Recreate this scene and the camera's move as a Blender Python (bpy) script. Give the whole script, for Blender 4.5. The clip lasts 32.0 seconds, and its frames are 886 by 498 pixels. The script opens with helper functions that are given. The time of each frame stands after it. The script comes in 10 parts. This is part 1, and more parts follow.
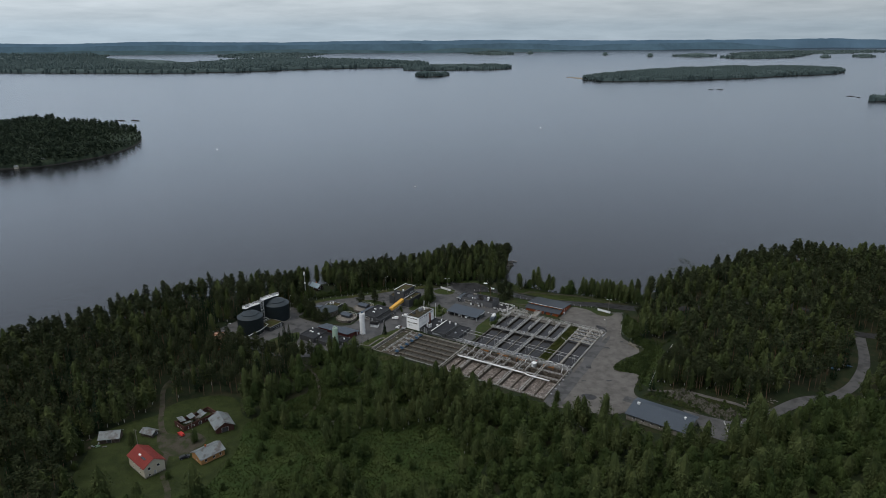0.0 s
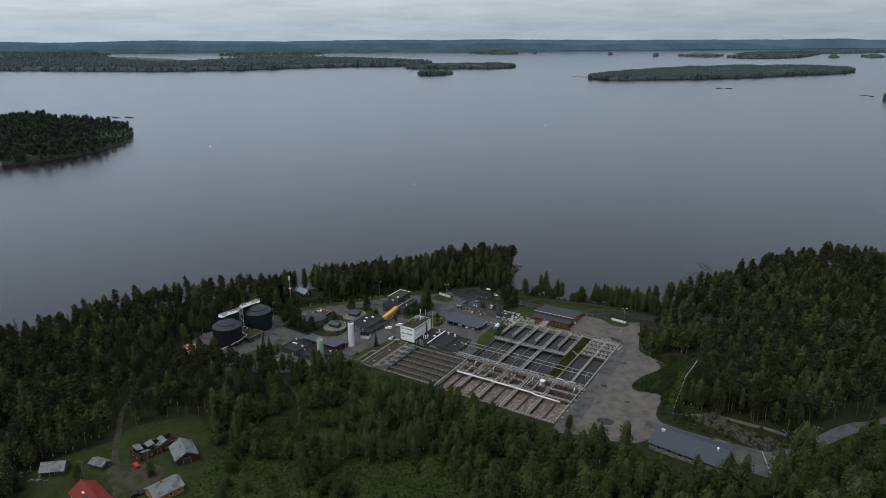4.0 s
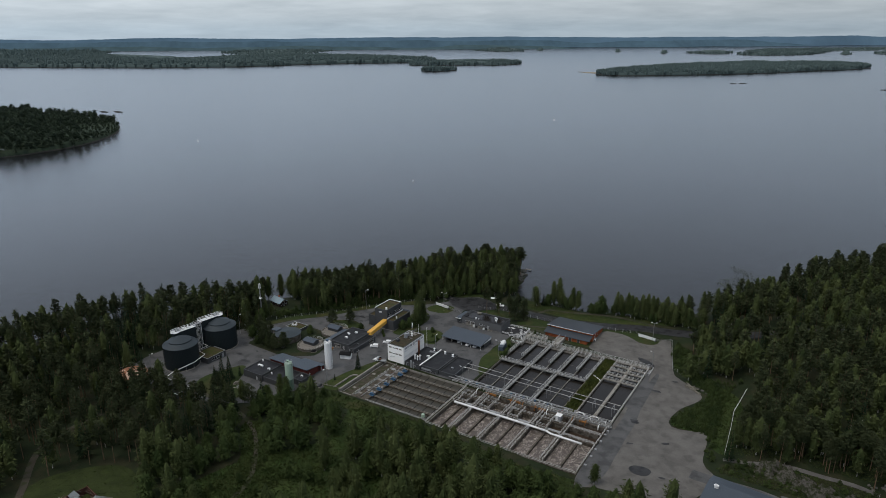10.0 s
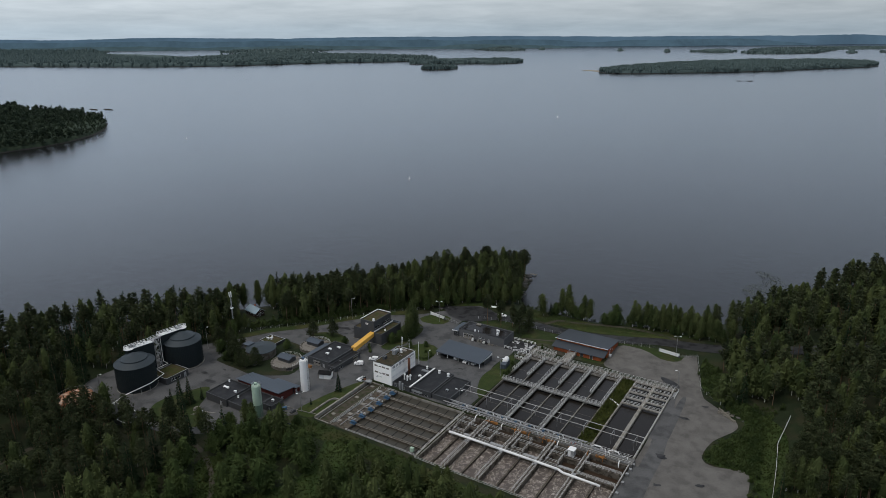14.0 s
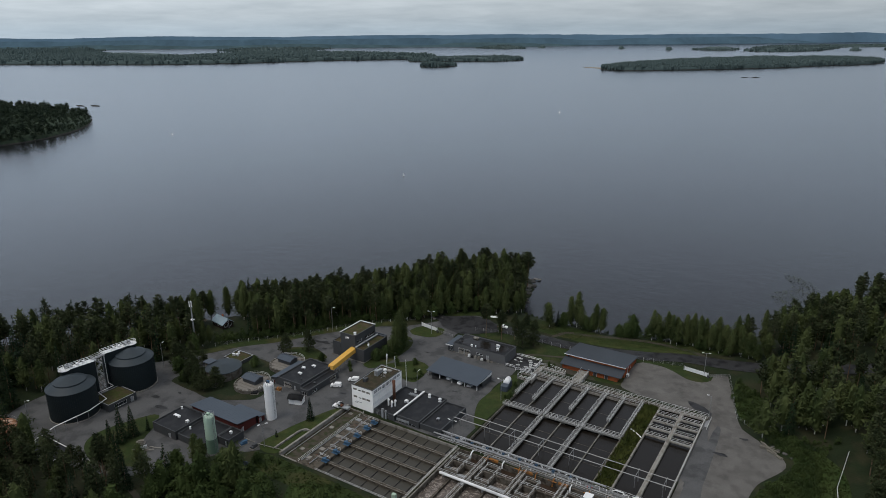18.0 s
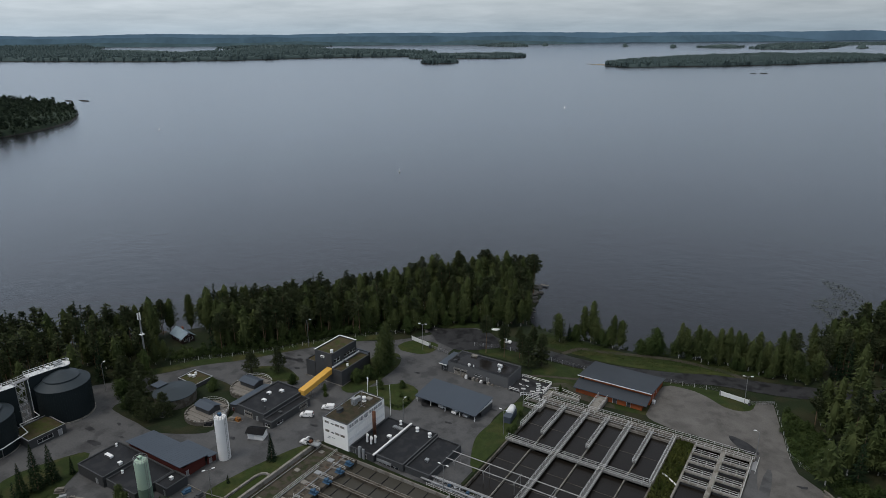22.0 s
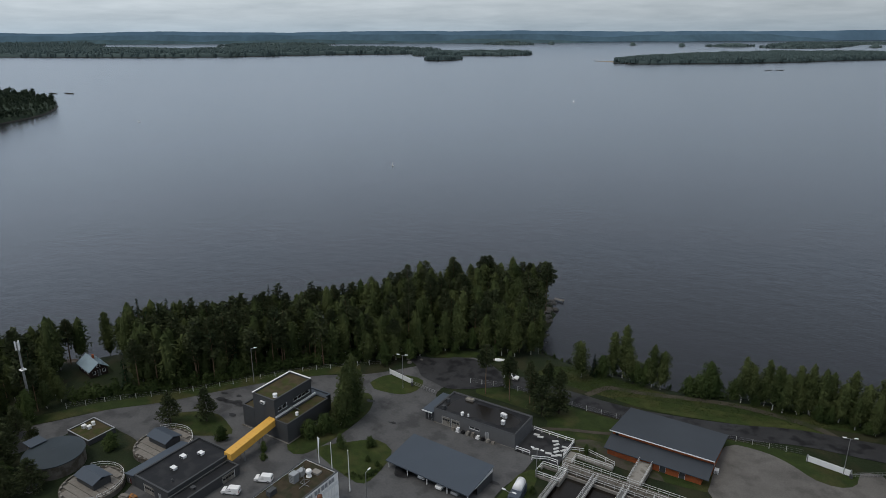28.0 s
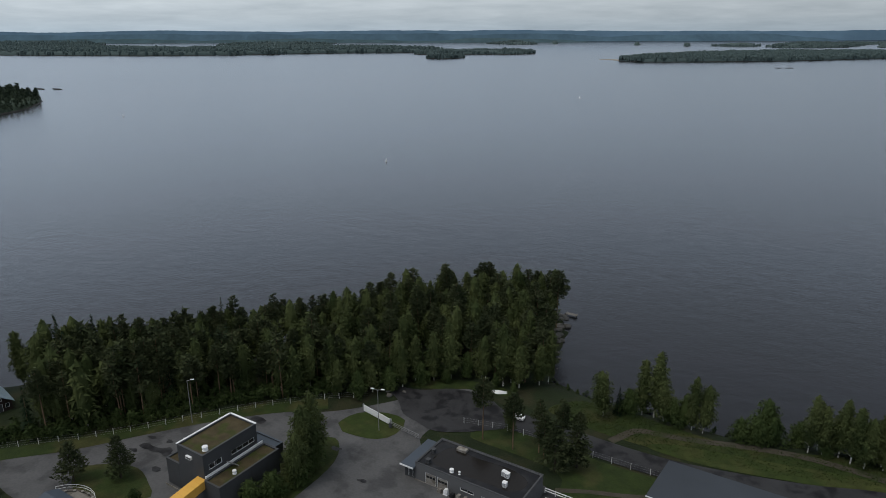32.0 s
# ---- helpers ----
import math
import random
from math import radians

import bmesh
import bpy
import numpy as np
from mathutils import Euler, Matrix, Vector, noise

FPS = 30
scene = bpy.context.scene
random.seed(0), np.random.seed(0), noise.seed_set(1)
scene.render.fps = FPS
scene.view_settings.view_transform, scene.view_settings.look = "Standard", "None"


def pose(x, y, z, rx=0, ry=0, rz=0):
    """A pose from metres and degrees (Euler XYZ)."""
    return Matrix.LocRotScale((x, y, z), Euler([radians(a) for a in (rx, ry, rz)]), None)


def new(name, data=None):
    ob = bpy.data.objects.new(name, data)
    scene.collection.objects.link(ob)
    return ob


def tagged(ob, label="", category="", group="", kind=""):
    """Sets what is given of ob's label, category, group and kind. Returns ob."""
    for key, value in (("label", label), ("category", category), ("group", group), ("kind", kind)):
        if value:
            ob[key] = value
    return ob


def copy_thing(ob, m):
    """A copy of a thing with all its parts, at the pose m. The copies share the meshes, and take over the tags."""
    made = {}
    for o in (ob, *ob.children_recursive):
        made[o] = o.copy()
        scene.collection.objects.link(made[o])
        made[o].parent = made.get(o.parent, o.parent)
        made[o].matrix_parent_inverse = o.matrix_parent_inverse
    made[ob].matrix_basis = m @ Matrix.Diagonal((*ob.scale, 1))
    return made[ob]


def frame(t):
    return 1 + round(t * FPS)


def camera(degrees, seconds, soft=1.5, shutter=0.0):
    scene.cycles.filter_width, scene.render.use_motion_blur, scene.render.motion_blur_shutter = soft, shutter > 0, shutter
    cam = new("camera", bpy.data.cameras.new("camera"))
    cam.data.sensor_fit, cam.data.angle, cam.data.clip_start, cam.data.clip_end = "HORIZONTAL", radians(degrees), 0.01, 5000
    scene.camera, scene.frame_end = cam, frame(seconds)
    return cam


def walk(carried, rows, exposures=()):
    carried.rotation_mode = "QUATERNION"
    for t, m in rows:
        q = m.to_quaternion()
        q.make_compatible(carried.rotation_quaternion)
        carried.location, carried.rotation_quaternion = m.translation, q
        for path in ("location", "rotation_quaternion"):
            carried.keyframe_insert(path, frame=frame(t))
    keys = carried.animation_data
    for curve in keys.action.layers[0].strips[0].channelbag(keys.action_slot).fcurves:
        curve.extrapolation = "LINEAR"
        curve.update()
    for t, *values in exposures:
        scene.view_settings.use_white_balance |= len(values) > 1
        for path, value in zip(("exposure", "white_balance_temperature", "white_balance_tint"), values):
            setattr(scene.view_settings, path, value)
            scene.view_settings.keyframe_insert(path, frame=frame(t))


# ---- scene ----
cam = camera(66.0, 32.0, soft=0.75)
PATH = [
    (0.0, 174.56, -348.67, 177.04, 72.023, 0.342, 30.994),
    (1.0, 170.04, -339.86, 174.14, 72.036, 0.282, 31.079),
    (2.0, 165.53, -331.06, 171.24, 72.059, 0.242, 31.145),
    (3.0, 161.01, -322.26, 168.34, 72.073, 0.212, 31.242),
    (3.5, 158.75, -317.87, 166.90, 72.089, 0.222, 31.271),
    (5.5, 149.73, -300.29, 161.11, 72.106, 0.222, 31.419),
    (6.0, 147.47, -295.90, 159.66, 72.103, 0.252, 31.429),
    (7.0, 142.97, -287.13, 156.77, 72.086, 0.262, 31.500),
    (8.0, 138.46, -278.36, 153.88, 72.089, 0.272, 31.581),
    (9.0, 133.95, -269.59, 151.00, 72.093, 0.272, 31.654),
    (10.0, 129.45, -260.83, 148.12, 72.086, 0.272, 31.728),
    (11.0, 124.95, -252.08, 145.24, 72.109, 0.302, 31.813),
    (12.0, 120.45, -243.33, 142.36, 72.113, 0.322, 31.849),
    (13.0, 115.96, -234.59, 139.49, 72.147, 0.332, 31.846),
    (14.0, 111.46, -225.85, 136.62, 72.170, 0.352, 31.834),
    (14.5, 109.22, -221.48, 135.19, 72.167, 0.352, 31.828),
    (16.5, 100.24, -204.03, 129.47, 72.175, 0.412, 31.808),
    (17.0, 98.00, -199.67, 128.05, 72.172, 0.392, 31.793),
    (18.0, 93.52, -190.95, 125.19, 72.166, 0.392, 31.825),
    (19.0, 89.04, -182.24, 122.35, 72.161, 0.392, 31.858),
    (20.0, 84.56, -173.53, 119.51, 72.155, 0.422, 31.892),
    (21.0, 80.08, -164.83, 116.67, 72.130, 0.372, 31.936),
    (22.0, 75.61, -156.13, 113.84, 72.125, 0.372, 32.002),
    (23.0, 71.14, -147.43, 111.01, 72.130, 0.352, 32.059),
    (24.0, 66.67, -138.74, 108.19, 72.125, 0.292, 32.137),
    (25.0, 62.21, -130.06, 105.38, 72.141, 0.282, 32.225),
    (25.5, 59.98, -125.72, 103.97, 72.149, 0.272, 32.255),
    (27.5, 51.06, -108.37, 98.37, 72.201, 0.202, 32.427),
    (28.0, 48.84, -104.03, 96.97, 72.199, 0.202, 32.448),
    (29.0, 44.39, -95.37, 94.18, 72.215, 0.162, 32.510),
    (30.0, 39.94, -86.70, 91.40, 72.242, 0.162, 32.564),
    (31.0, 35.49, -78.04, 88.62, 72.269, 0.142, 32.639),
    (32.0, 31.05, -69.39, 85.85, 72.287, 0.122, 32.695),
]
walk(cam, [(t, pose(x, y, z, rx, ry, rz)) for t, x, y, z, rx, ry, rz in PATH], [(0, 0.0), (14, -0.02), (22, -0.07), (32, -0.11)])

# ---- world and light: a grey overcast sky ----
LAKE = -3.0
world = bpy.data.worlds.new("overcast_sky")
scene.world = world
world.use_nodes = True
wt = world.node_tree
wt.nodes.clear()


def wnode(kind, **keys):
    n = wt.nodes.new(kind)
    for k, v in keys.items():
        n.inputs[k].default_value = v
    return n


def wmath(op, a, b=None, clamp=False):
    n = wt.nodes.new("ShaderNodeMath")
    n.operation, n.use_clamp = op, clamp
    for i, v in enumerate((a, b)):
        if v is None:
            continue
        if isinstance(v, (int, float)):
            n.inputs[i].default_value = v
        else:
            wt.links.new(v, n.inputs[i])
    return n.outputs[0]


def wmix(fac, a, b):
    n = wt.nodes.new("ShaderNodeMix")
    n.data_type = "RGBA"
    for sock, v in ((n.inputs["Factor"], fac), (n.inputs["A"], a), (n.inputs["B"], b)):
        if isinstance(v, (tuple, float, int)):
            sock.default_value = v
        else:
            wt.links.new(v, sock)
    return n.outputs["Result"]


def wmath2(colour, k):
    n = wt.nodes.new("ShaderNodeVectorMath")
    n.operation = "SCALE"
    wt.links.new(k, n.inputs["Scale"])
    wt.links.new(colour, n.inputs[0])
    return n.outputs[0]


coords = wt.nodes.new("ShaderNodeTexCoord")
sep = wt.nodes.new("ShaderNodeSeparateXYZ")
wt.links.new(coords.outputs["Generated"], sep.inputs[0])
up = wmath("MAXIMUM", sep.outputs["Z"], 0.0)
comb = wt.nodes.new("ShaderNodeCombineXYZ")
for i, (axis, k) in enumerate((("X", 11.0), ("Y", 11.0), ("Z", 85.0))):
    wt.links.new(wmath("MULTIPLY", sep.outputs[axis], k), comb.inputs[i])
clouds = wnode("ShaderNodeTexNoise", Scale=1.0, Detail=8.0, Roughness=0.58, Distortion=0.2)
wt.links.new(comb.outputs[0], clouds.inputs["Vector"])
ramp = wt.nodes.new("ShaderNodeValToRGB")
ramp.color_ramp.elements[0].position, ramp.color_ramp.elements[0].color = 0.28, (0.50, 0.540, 0.575, 1)
ramp.color_ramp.elements[1].position, ramp.color_ramp.elements[1].color = 0.72, (0.66, 0.692, 0.720, 1)
wt.links.new(clouds.outputs["Fac"], ramp.inputs[0])
tones = wt.nodes.new("ShaderNodeValToRGB")
for pos, rgb in ((0.0, (0.72, 0.83, 0.92)), (0.02, (0.82, 0.89, 0.95)), (0.05, (0.99, 1.04, 1.08)), (0.085, (1.29, 1.46, 1.69)), (0.20, (1.28, 1.45, 1.69)), (0.36, (1.00, 1.06, 1.21)), (0.58, (0.70, 0.71, 0.76)), (1.0, (1.80, 1.80, 1.82))):
    spot = tones.color_ramp.elements.new(pos) if 0 < pos < 1 else tones.color_ramp.elements[-int(pos)]
    spot.color = tuple(c * 0.5 for c in rgb) + (1,)
wt.links.new(up, tones.inputs[0])
# the sky is graded lighter to the camera's left, to fit its view
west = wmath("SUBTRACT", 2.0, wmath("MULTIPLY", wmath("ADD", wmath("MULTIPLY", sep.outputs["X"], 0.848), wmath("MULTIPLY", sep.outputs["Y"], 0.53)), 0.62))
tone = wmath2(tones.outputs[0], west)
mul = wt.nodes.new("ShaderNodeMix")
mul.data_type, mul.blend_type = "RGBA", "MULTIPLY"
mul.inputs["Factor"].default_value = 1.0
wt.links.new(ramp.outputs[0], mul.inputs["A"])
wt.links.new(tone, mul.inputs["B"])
sky = wt.nodes.new("ShaderNodeTexSky")
sky.sky_type, sky.sun_disc = "NISHITA", False
sky.sun_elevation, sky.sun_rotation = radians(62), radians(150)
sky_dim = wt.nodes.new("ShaderNodeVectorMath")
sky_dim.operation = "SCALE"
sky_dim.inputs["Scale"].default_value = 0.08
wt.links.new(sky.outputs[0], sky_dim.inputs[0])
back = wt.nodes.new("ShaderNodeBackground")
wt.links.new(wmix(0.88, sky_dim.outputs[0], mul.outputs["Result"]), back.inputs[0])
back.inputs[1].default_value = 1.0
wt.links.new(back.outputs[0], wt.nodes.new("ShaderNodeOutputWorld").inputs[0])

sun = new("sun", bpy.data.lights.new("sun", "SUN"))
sun.data.energy, sun.data.angle, sun.data.color = 1.2, radians(24), (1.0, 0.93, 0.84)
sun.matrix_world = pose(0, 0, 300, 28, 0, 150 - 180)
scene.view_settings.exposure = 0.0

# ---- materials ----


def shader(name):
    m = bpy.data.materials.new(name)
    m.use_nodes = True
    return m, m.node_tree.nodes, m.node_tree.links, m.node_tree.nodes["Principled BSDF"]


def mat(name, rgb, rough=0.8, var=0.25, size=2.0, grain=0.1, stain=None, amount=0.4, stain_size=6.0, metal=0.0, bump=0.2, per=0.0, spec=0.2):
    """A surface with grain, broad blotches, an optional second colour in patches, and a spread from piece to piece (per)."""
    m, nodes, links, bsdf = shader(name)
    where = nodes.new("ShaderNodeNewGeometry").outputs["Position"]

    def tex(scale, detail=4.0):
        n = nodes.new("ShaderNodeTexNoise")
        n.inputs["Scale"].default_value, n.inputs["Detail"].default_value = scale, detail
        links.new(where, n.inputs["Vector"])
        return n.outputs["Fac"]

    def math2(op, a, b):
        n = nodes.new("ShaderNodeMath")
        n.operation = op
        for i, v in enumerate((a, b)):
            if isinstance(v, (int, float)):
                n.inputs[i].default_value = v
            else:
                links.new(v, n.inputs[i])
        return n.outputs[0]

    broad, fine = tex(1.0 / size, 5.0), tex(1.0 / grain, 2.0)
    level = math2("ADD", math2("MULTIPLY", math2("SUBTRACT", broad, 0.5), 2.2 * var), math2("MULTIPLY", math2("SUBTRACT", fine, 0.5), 1.2 * var))
    if per:
        info = nodes.new("ShaderNodeObjectInfo").outputs["Random"]
        level = math2("ADD", level, math2("MULTIPLY", math2("SUBTRACT", info, 0.5), per))
    level = math2("ADD", level, 1.0)
    base = nodes.new("ShaderNodeRGB").outputs[0]
    base.default_value = (*rgb, 1)
    colour = base
    if stain:
        patch = nodes.new("ShaderNodeMapRange")
        patch.inputs["From Min"].default_value, patch.inputs["From Max"].default_value = 0.62 - 0.3 * amount, 0.72 - 0.25 * amount
        links.new(tex(1.0 / stain_size, 6.0), patch.inputs["Value"])
        mix = nodes.new("ShaderNodeMix")
        mix.data_type = "RGBA"
        links.new(patch.outputs[0], mix.inputs["Factor"])
        links.new(colour, mix.inputs["A"])
        mix.inputs["B"].default_value = (*stain, 1)
        colour = mix.outputs["Result"]
    scaled = nodes.new("ShaderNodeVectorMath")
    scaled.operation = "SCALE"
    links.new(colour, scaled.inputs[0])
    links.new(level, scaled.inputs["Scale"])
    links.new(scaled.outputs[0], bsdf.inputs["Base Color"])
    bsdf.inputs["Roughness"].default_value, bsdf.inputs["Metallic"].default_value = rough, metal
    bsdf.inputs["Specular IOR Level"].default_value = spec
    if bump:
        b = nodes.new("ShaderNodeBump")
        b.inputs["Strength"].default_value, b.inputs["Distance"].default_value = bump, grain * 0.5
        links.new(fine, b.inputs["Height"])
        links.new(b.outputs[0], bsdf.inputs["Normal"])
    return m


def leaf_mat(name, rgb, rgb2, k=0.72):
    """Foliage: each clump takes its own green, and stands of trees differ."""
    m, nodes, links, bsdf = shader(name)
    geo = nodes.new("ShaderNodeNewGeometry")
    n = nodes.new("ShaderNodeTexNoise")
    n.inputs["Scale"].default_value, n.inputs["Detail"].default_value = 0.15, 2.5
    links.new(geo.outputs["Position"], n.inputs["Vector"])
    add = nodes.new("ShaderNodeMath")
    add.operation = "ADD"
    half = nodes.new("ShaderNodeMath")
    half.operation, half.inputs[1].default_value = "MULTIPLY", 0.22
    links.new(geo.outputs["Random Per Island"], half.inputs[0])
    links.new(half.outputs[0], add.inputs[0])
    shift = nodes.new("ShaderNodeMath")
    shift.operation, shift.inputs[1].default_value, shift.inputs[2].default_value = "MULTIPLY_ADD", 2.2, -0.78
    links.new(n.outputs["Fac"], shift.inputs[0])
    links.new(shift.outputs[0], add.inputs[1])
    mix = nodes.new("ShaderNodeMix")
    mix.data_type = "RGBA"
    links.new(add.outputs[0], mix.inputs["Factor"])
    mix.inputs["A"].default_value, mix.inputs["B"].default_value = (*(c * k for c in rgb), 1), (*(c * k for c in rgb2), 1)
    links.new(mix.outputs["Result"], bsdf.inputs["Base Color"])
    bsdf.inputs["Roughness"].default_value = 0.75
    bsdf.inputs["Specular IOR Level"].default_value = 0.06
    return m


def water_mat(name, body, rough, waves=()):
    m, nodes, links, bsdf = shader(name)
    bsdf.inputs["Base Color"].default_value = (*body, 1)
    bsdf.inputs["Roughness"].default_value, bsdf.inputs["IOR"].default_value = rough, 1.33
    where = nodes.new("ShaderNodeNewGeometry").outputs["Position"]
    normal = None
    for scale, stretch, strength, dist in waves:
        mp = nodes.new("ShaderNodeMapping")
        mp.inputs["Scale"].default_value = (scale, scale * stretch, scale)
        mp.inputs["Rotation"].default_value = (0, 0, radians(25))
        links.new(where, mp.inputs[0])
        n = nodes.new("ShaderNodeTexNoise")
        n.inputs["Scale"].default_value, n.inputs["Detail"].default_value = 1.0, 4.0
        links.new(mp.outputs[0], n.inputs["Vector"])
        b = nodes.new("ShaderNodeBump")
        b.inputs["Strength"].default_value, b.inputs["Distance"].default_value = strength, dist
        links.new(n.outputs["Fac"], b.inputs["Height"])
        if normal:
            links.new(normal, b.inputs["Normal"])
        normal = b.outputs[0]
    if normal:
        links.new(normal, bsdf.inputs["Normal"])
    return m


GRASS = mat("grass", (0.021, 0.033, 0.007), 0.9, 0.5, 2.5, 0.35, (0.040, 0.042, 0.013), 0.45, 9.0, bump=0.5)
FARMGRASS = mat("farmyard_grass", (0.026, 0.036, 0.009), 0.9, 0.45, 3.0, 0.4, (0.019, 0.028, 0.006), 0.45, 7.0, bump=0.6)
LAWN = mat("mown_lawn", (0.026, 0.039, 0.008), 0.9, 0.45, 2.0, 0.3, (0.038, 0.045, 0.012), 0.45, 6.0, bump=0.4)
MEADOW = mat("meadow_ground", (0.022, 0.040, 0.008), 0.9, 0.45, 5.0, 0.5, (0.034, 0.050, 0.012), 0.5, 12.0, bump=0.6)
# base colour darkened to carry the shade under the trees
FLOOR = mat("shaded_forest_floor", (0.013, 0.020, 0.007), 0.95, 0.4, 6.0, 0.5, (0.024, 0.025, 0.011), 0.45, 8.0, bump=0.6)
ASPHALT = mat("worn_asphalt", (0.082, 0.082, 0.082), 0.85, 0.34, 7.0, 0.5, (0.056, 0.056, 0.057), 0.42, 5.0, bump=0.15)
WET = mat("damp_asphalt", (0.030, 0.030, 0.031), 0.55, 0.4, 4.0, 0.25, (0.011, 0.011, 0.012), 0.42, 3.0, bump=0.1)
GRAVEL = mat("gravel", (0.110, 0.104, 0.096), 0.95, 0.40, 6.0, 0.35, (0.088, 0.083, 0.077), 0.42, 4.0, bump=0.3)
CONCRETE = mat("weathered_concrete", (0.118, 0.108, 0.093), 0.9, 0.35, 1.8, 0.2, (0.070, 0.060, 0.046), 0.45, 1.6, bump=0.25)
PALE = mat("pale_concrete", (0.240, 0.225, 0.200), 0.9, 0.3, 1.8, 0.2, (0.130, 0.118, 0.098), 0.42, 1.8, bump=0.2)
STEEL = mat("galvanised_steel", (0.29, 0.29, 0.29), 0.5, 0.3, 1.5, 0.1, metal=0.5, bump=0.0)
GRATING = mat("dark_steel_grating", (0.13, 0.128, 0.122), 0.7, 0.2, 1.5, 0.15, bump=0.1)
DIRT = mat("trodden_earth", (0.056, 0.049, 0.037), 0.95, 0.3, 2.0, 0.3, (0.030, 0.036, 0.016), 0.5, 4.0, bump=0.3)
RAIL = mat("pale_rail_paint", (0.50, 0.50, 0.485), 0.6, 0.25, 1.5, 0.1, bump=0.0)
LOGWOOD = mat("weathered_timber", (0.16, 0.145, 0.12), 0.9, 0.35, 1.0, 0.08, bump=0.2)
WHITE = mat("white_render", (0.88, 0.87, 0.84), 0.7, 0.06, 3.0, 0.15, bump=0.05)
DARK = mat("charcoal_cladding", (0.056, 0.058, 0.060), 0.6, 0.18, 3.0, 0.2, bump=0.08)
FELT = mat("black_roof_felt", (0.011, 0.0115, 0.013), 0.55, 0.35, 3.0, 0.15, (0.021, 0.021, 0.022), 0.4, 2.5, bump=0.1)
SHEET = mat("blue_grey_sheet_roof", (0.056, 0.069, 0.086), 0.45, 0.1, 6.0, 0.3, bump=0.0)
MOSS = mat("mossy_roof", (0.056, 0.044, 0.022), 0.95, 0.45, 1.6, 0.15, (0.040, 0.046, 0.012), 0.5, 2.5, bump=0.5)
BROWNMOSS = mat("brown_moss_roof", (0.046, 0.036, 0.022), 0.95, 0.5, 1.4, 0.15, (0.030, 0.030, 0.016), 0.5, 2.0, bump=0.5)
BARK = mat("pine_bark", (0.16, 0.105, 0.065), 0.9, 0.3, 1.0, 0.15, bump=0.3)
PINE = leaf_mat("pine_needles", (0.027, 0.038, 0.017), (0.084, 0.098, 0.045))
SPRUCE = leaf_mat("spruce_needles", (0.008, 0.018, 0.009), (0.026, 0.044, 0.018))
BIRCH = leaf_mat("birch_leaves", (0.035, 0.051, 0.017), (0.098, 0.116, 0.042))
TWIG = mat("dark_twig_bark", (0.050, 0.042, 0.032), 0.9, 0.3, 1.0, 0.15, bump=0.2)
BIRCHBARK = mat("birch_bark", (0.46, 0.44, 0.40), 0.8, 0.3, 0.4, 0.1, (0.06, 0.055, 0.05), 0.35, 0.5, bump=0.1)
BUSH = leaf_mat("bush_leaves", (0.025, 0.042, 0.013), (0.076, 0.104, 0.033))
LAKEWATER = water_mat("lake_water", (0.007, 0.007, 0.008), 0.22, ((0.9, 1.5, 0.33, 0.22), (0.15, 1.4, 0.14, 0.8)))

# ---- helpers for meshes ----


def thing(name, at=(0, 0, 0), label="", category="", group="", turn=0.0):
    ob = new(name)
    ob.empty_display_size = 0.5
    ob.matrix_basis = pose(*at, 0, 0, turn)
    return tagged(ob, label, category, group)


def part(name, bm, material, parent=None, label="", smooth=False, local=False):
    """One mesh; its corners are given in the world, or in its thing's own space (local)."""
    if parent and not local:
        root = parent
        while root.parent:
            root = root.parent
        bmesh.ops.transform(bm, matrix=root.matrix_basis.inverted(), verts=bm.verts)
    me = bpy.data.meshes.new(name)
    bm.to_mesh(me)
    bm.free()
    return piece(name, me, material, parent, label, smooth)


def piece(name, me, material, parent=None, label="", smooth=False):
    for m in material if isinstance(material, (list, tuple)) else (material,):
        if m.name not in me.materials:
            me.materials.append(m)
    if smooth:
        me.polygons.foreach_set("use_smooth", np.ones(len(me.polygons), dtype=bool))
    ob = new(name, me)
    ob.parent = parent
    if label:
        ob["label"] = label
    return ob


def box(bm, x0, y0, z0, x1, y1, z1):
    v = [bm.verts.new(p) for p in ((x0, y0, z0), (x1, y0, z0), (x1, y1, z0), (x0, y1, z0), (x0, y0, z1), (x1, y0, z1), (x1, y1, z1), (x0, y1, z1))]
    for f in ((3, 2, 1, 0), (4, 5, 6, 7), (0, 1, 5, 4), (1, 2, 6, 5), (2, 3, 7, 6), (3, 0, 4, 7)):
        bm.faces.new([v[i] for i in f])


def boxes(*rows):
    bm = bmesh.new()
    for r in rows:
        box(bm, *r)
    return bm


def tube(bm, a, b, r0, r1=None, n=8, caps=True):
    """A round bar from a to b."""
    a, b = Vector(a), Vector(b)
    r1 = r0 if r1 is None else r1
    w = (b - a).normalized()
    u = w.orthogonal().normalized()
    v = w.cross(u)
    ra, rb = [], []
    for i in range(n):
        d = u * math.cos(2 * math.pi * i / n) + v * math.sin(2 * math.pi * i / n)
        ra.append(bm.verts.new(a + d * r0))
        rb.append(bm.verts.new(b + d * r1))
    for i in range(n):
        bm.faces.new((ra[i], ra[(i + 1) % n], rb[(i + 1) % n], rb[i]))
    if caps:
        bm.faces.new(ra[::-1])
        bm.faces.new(rb)


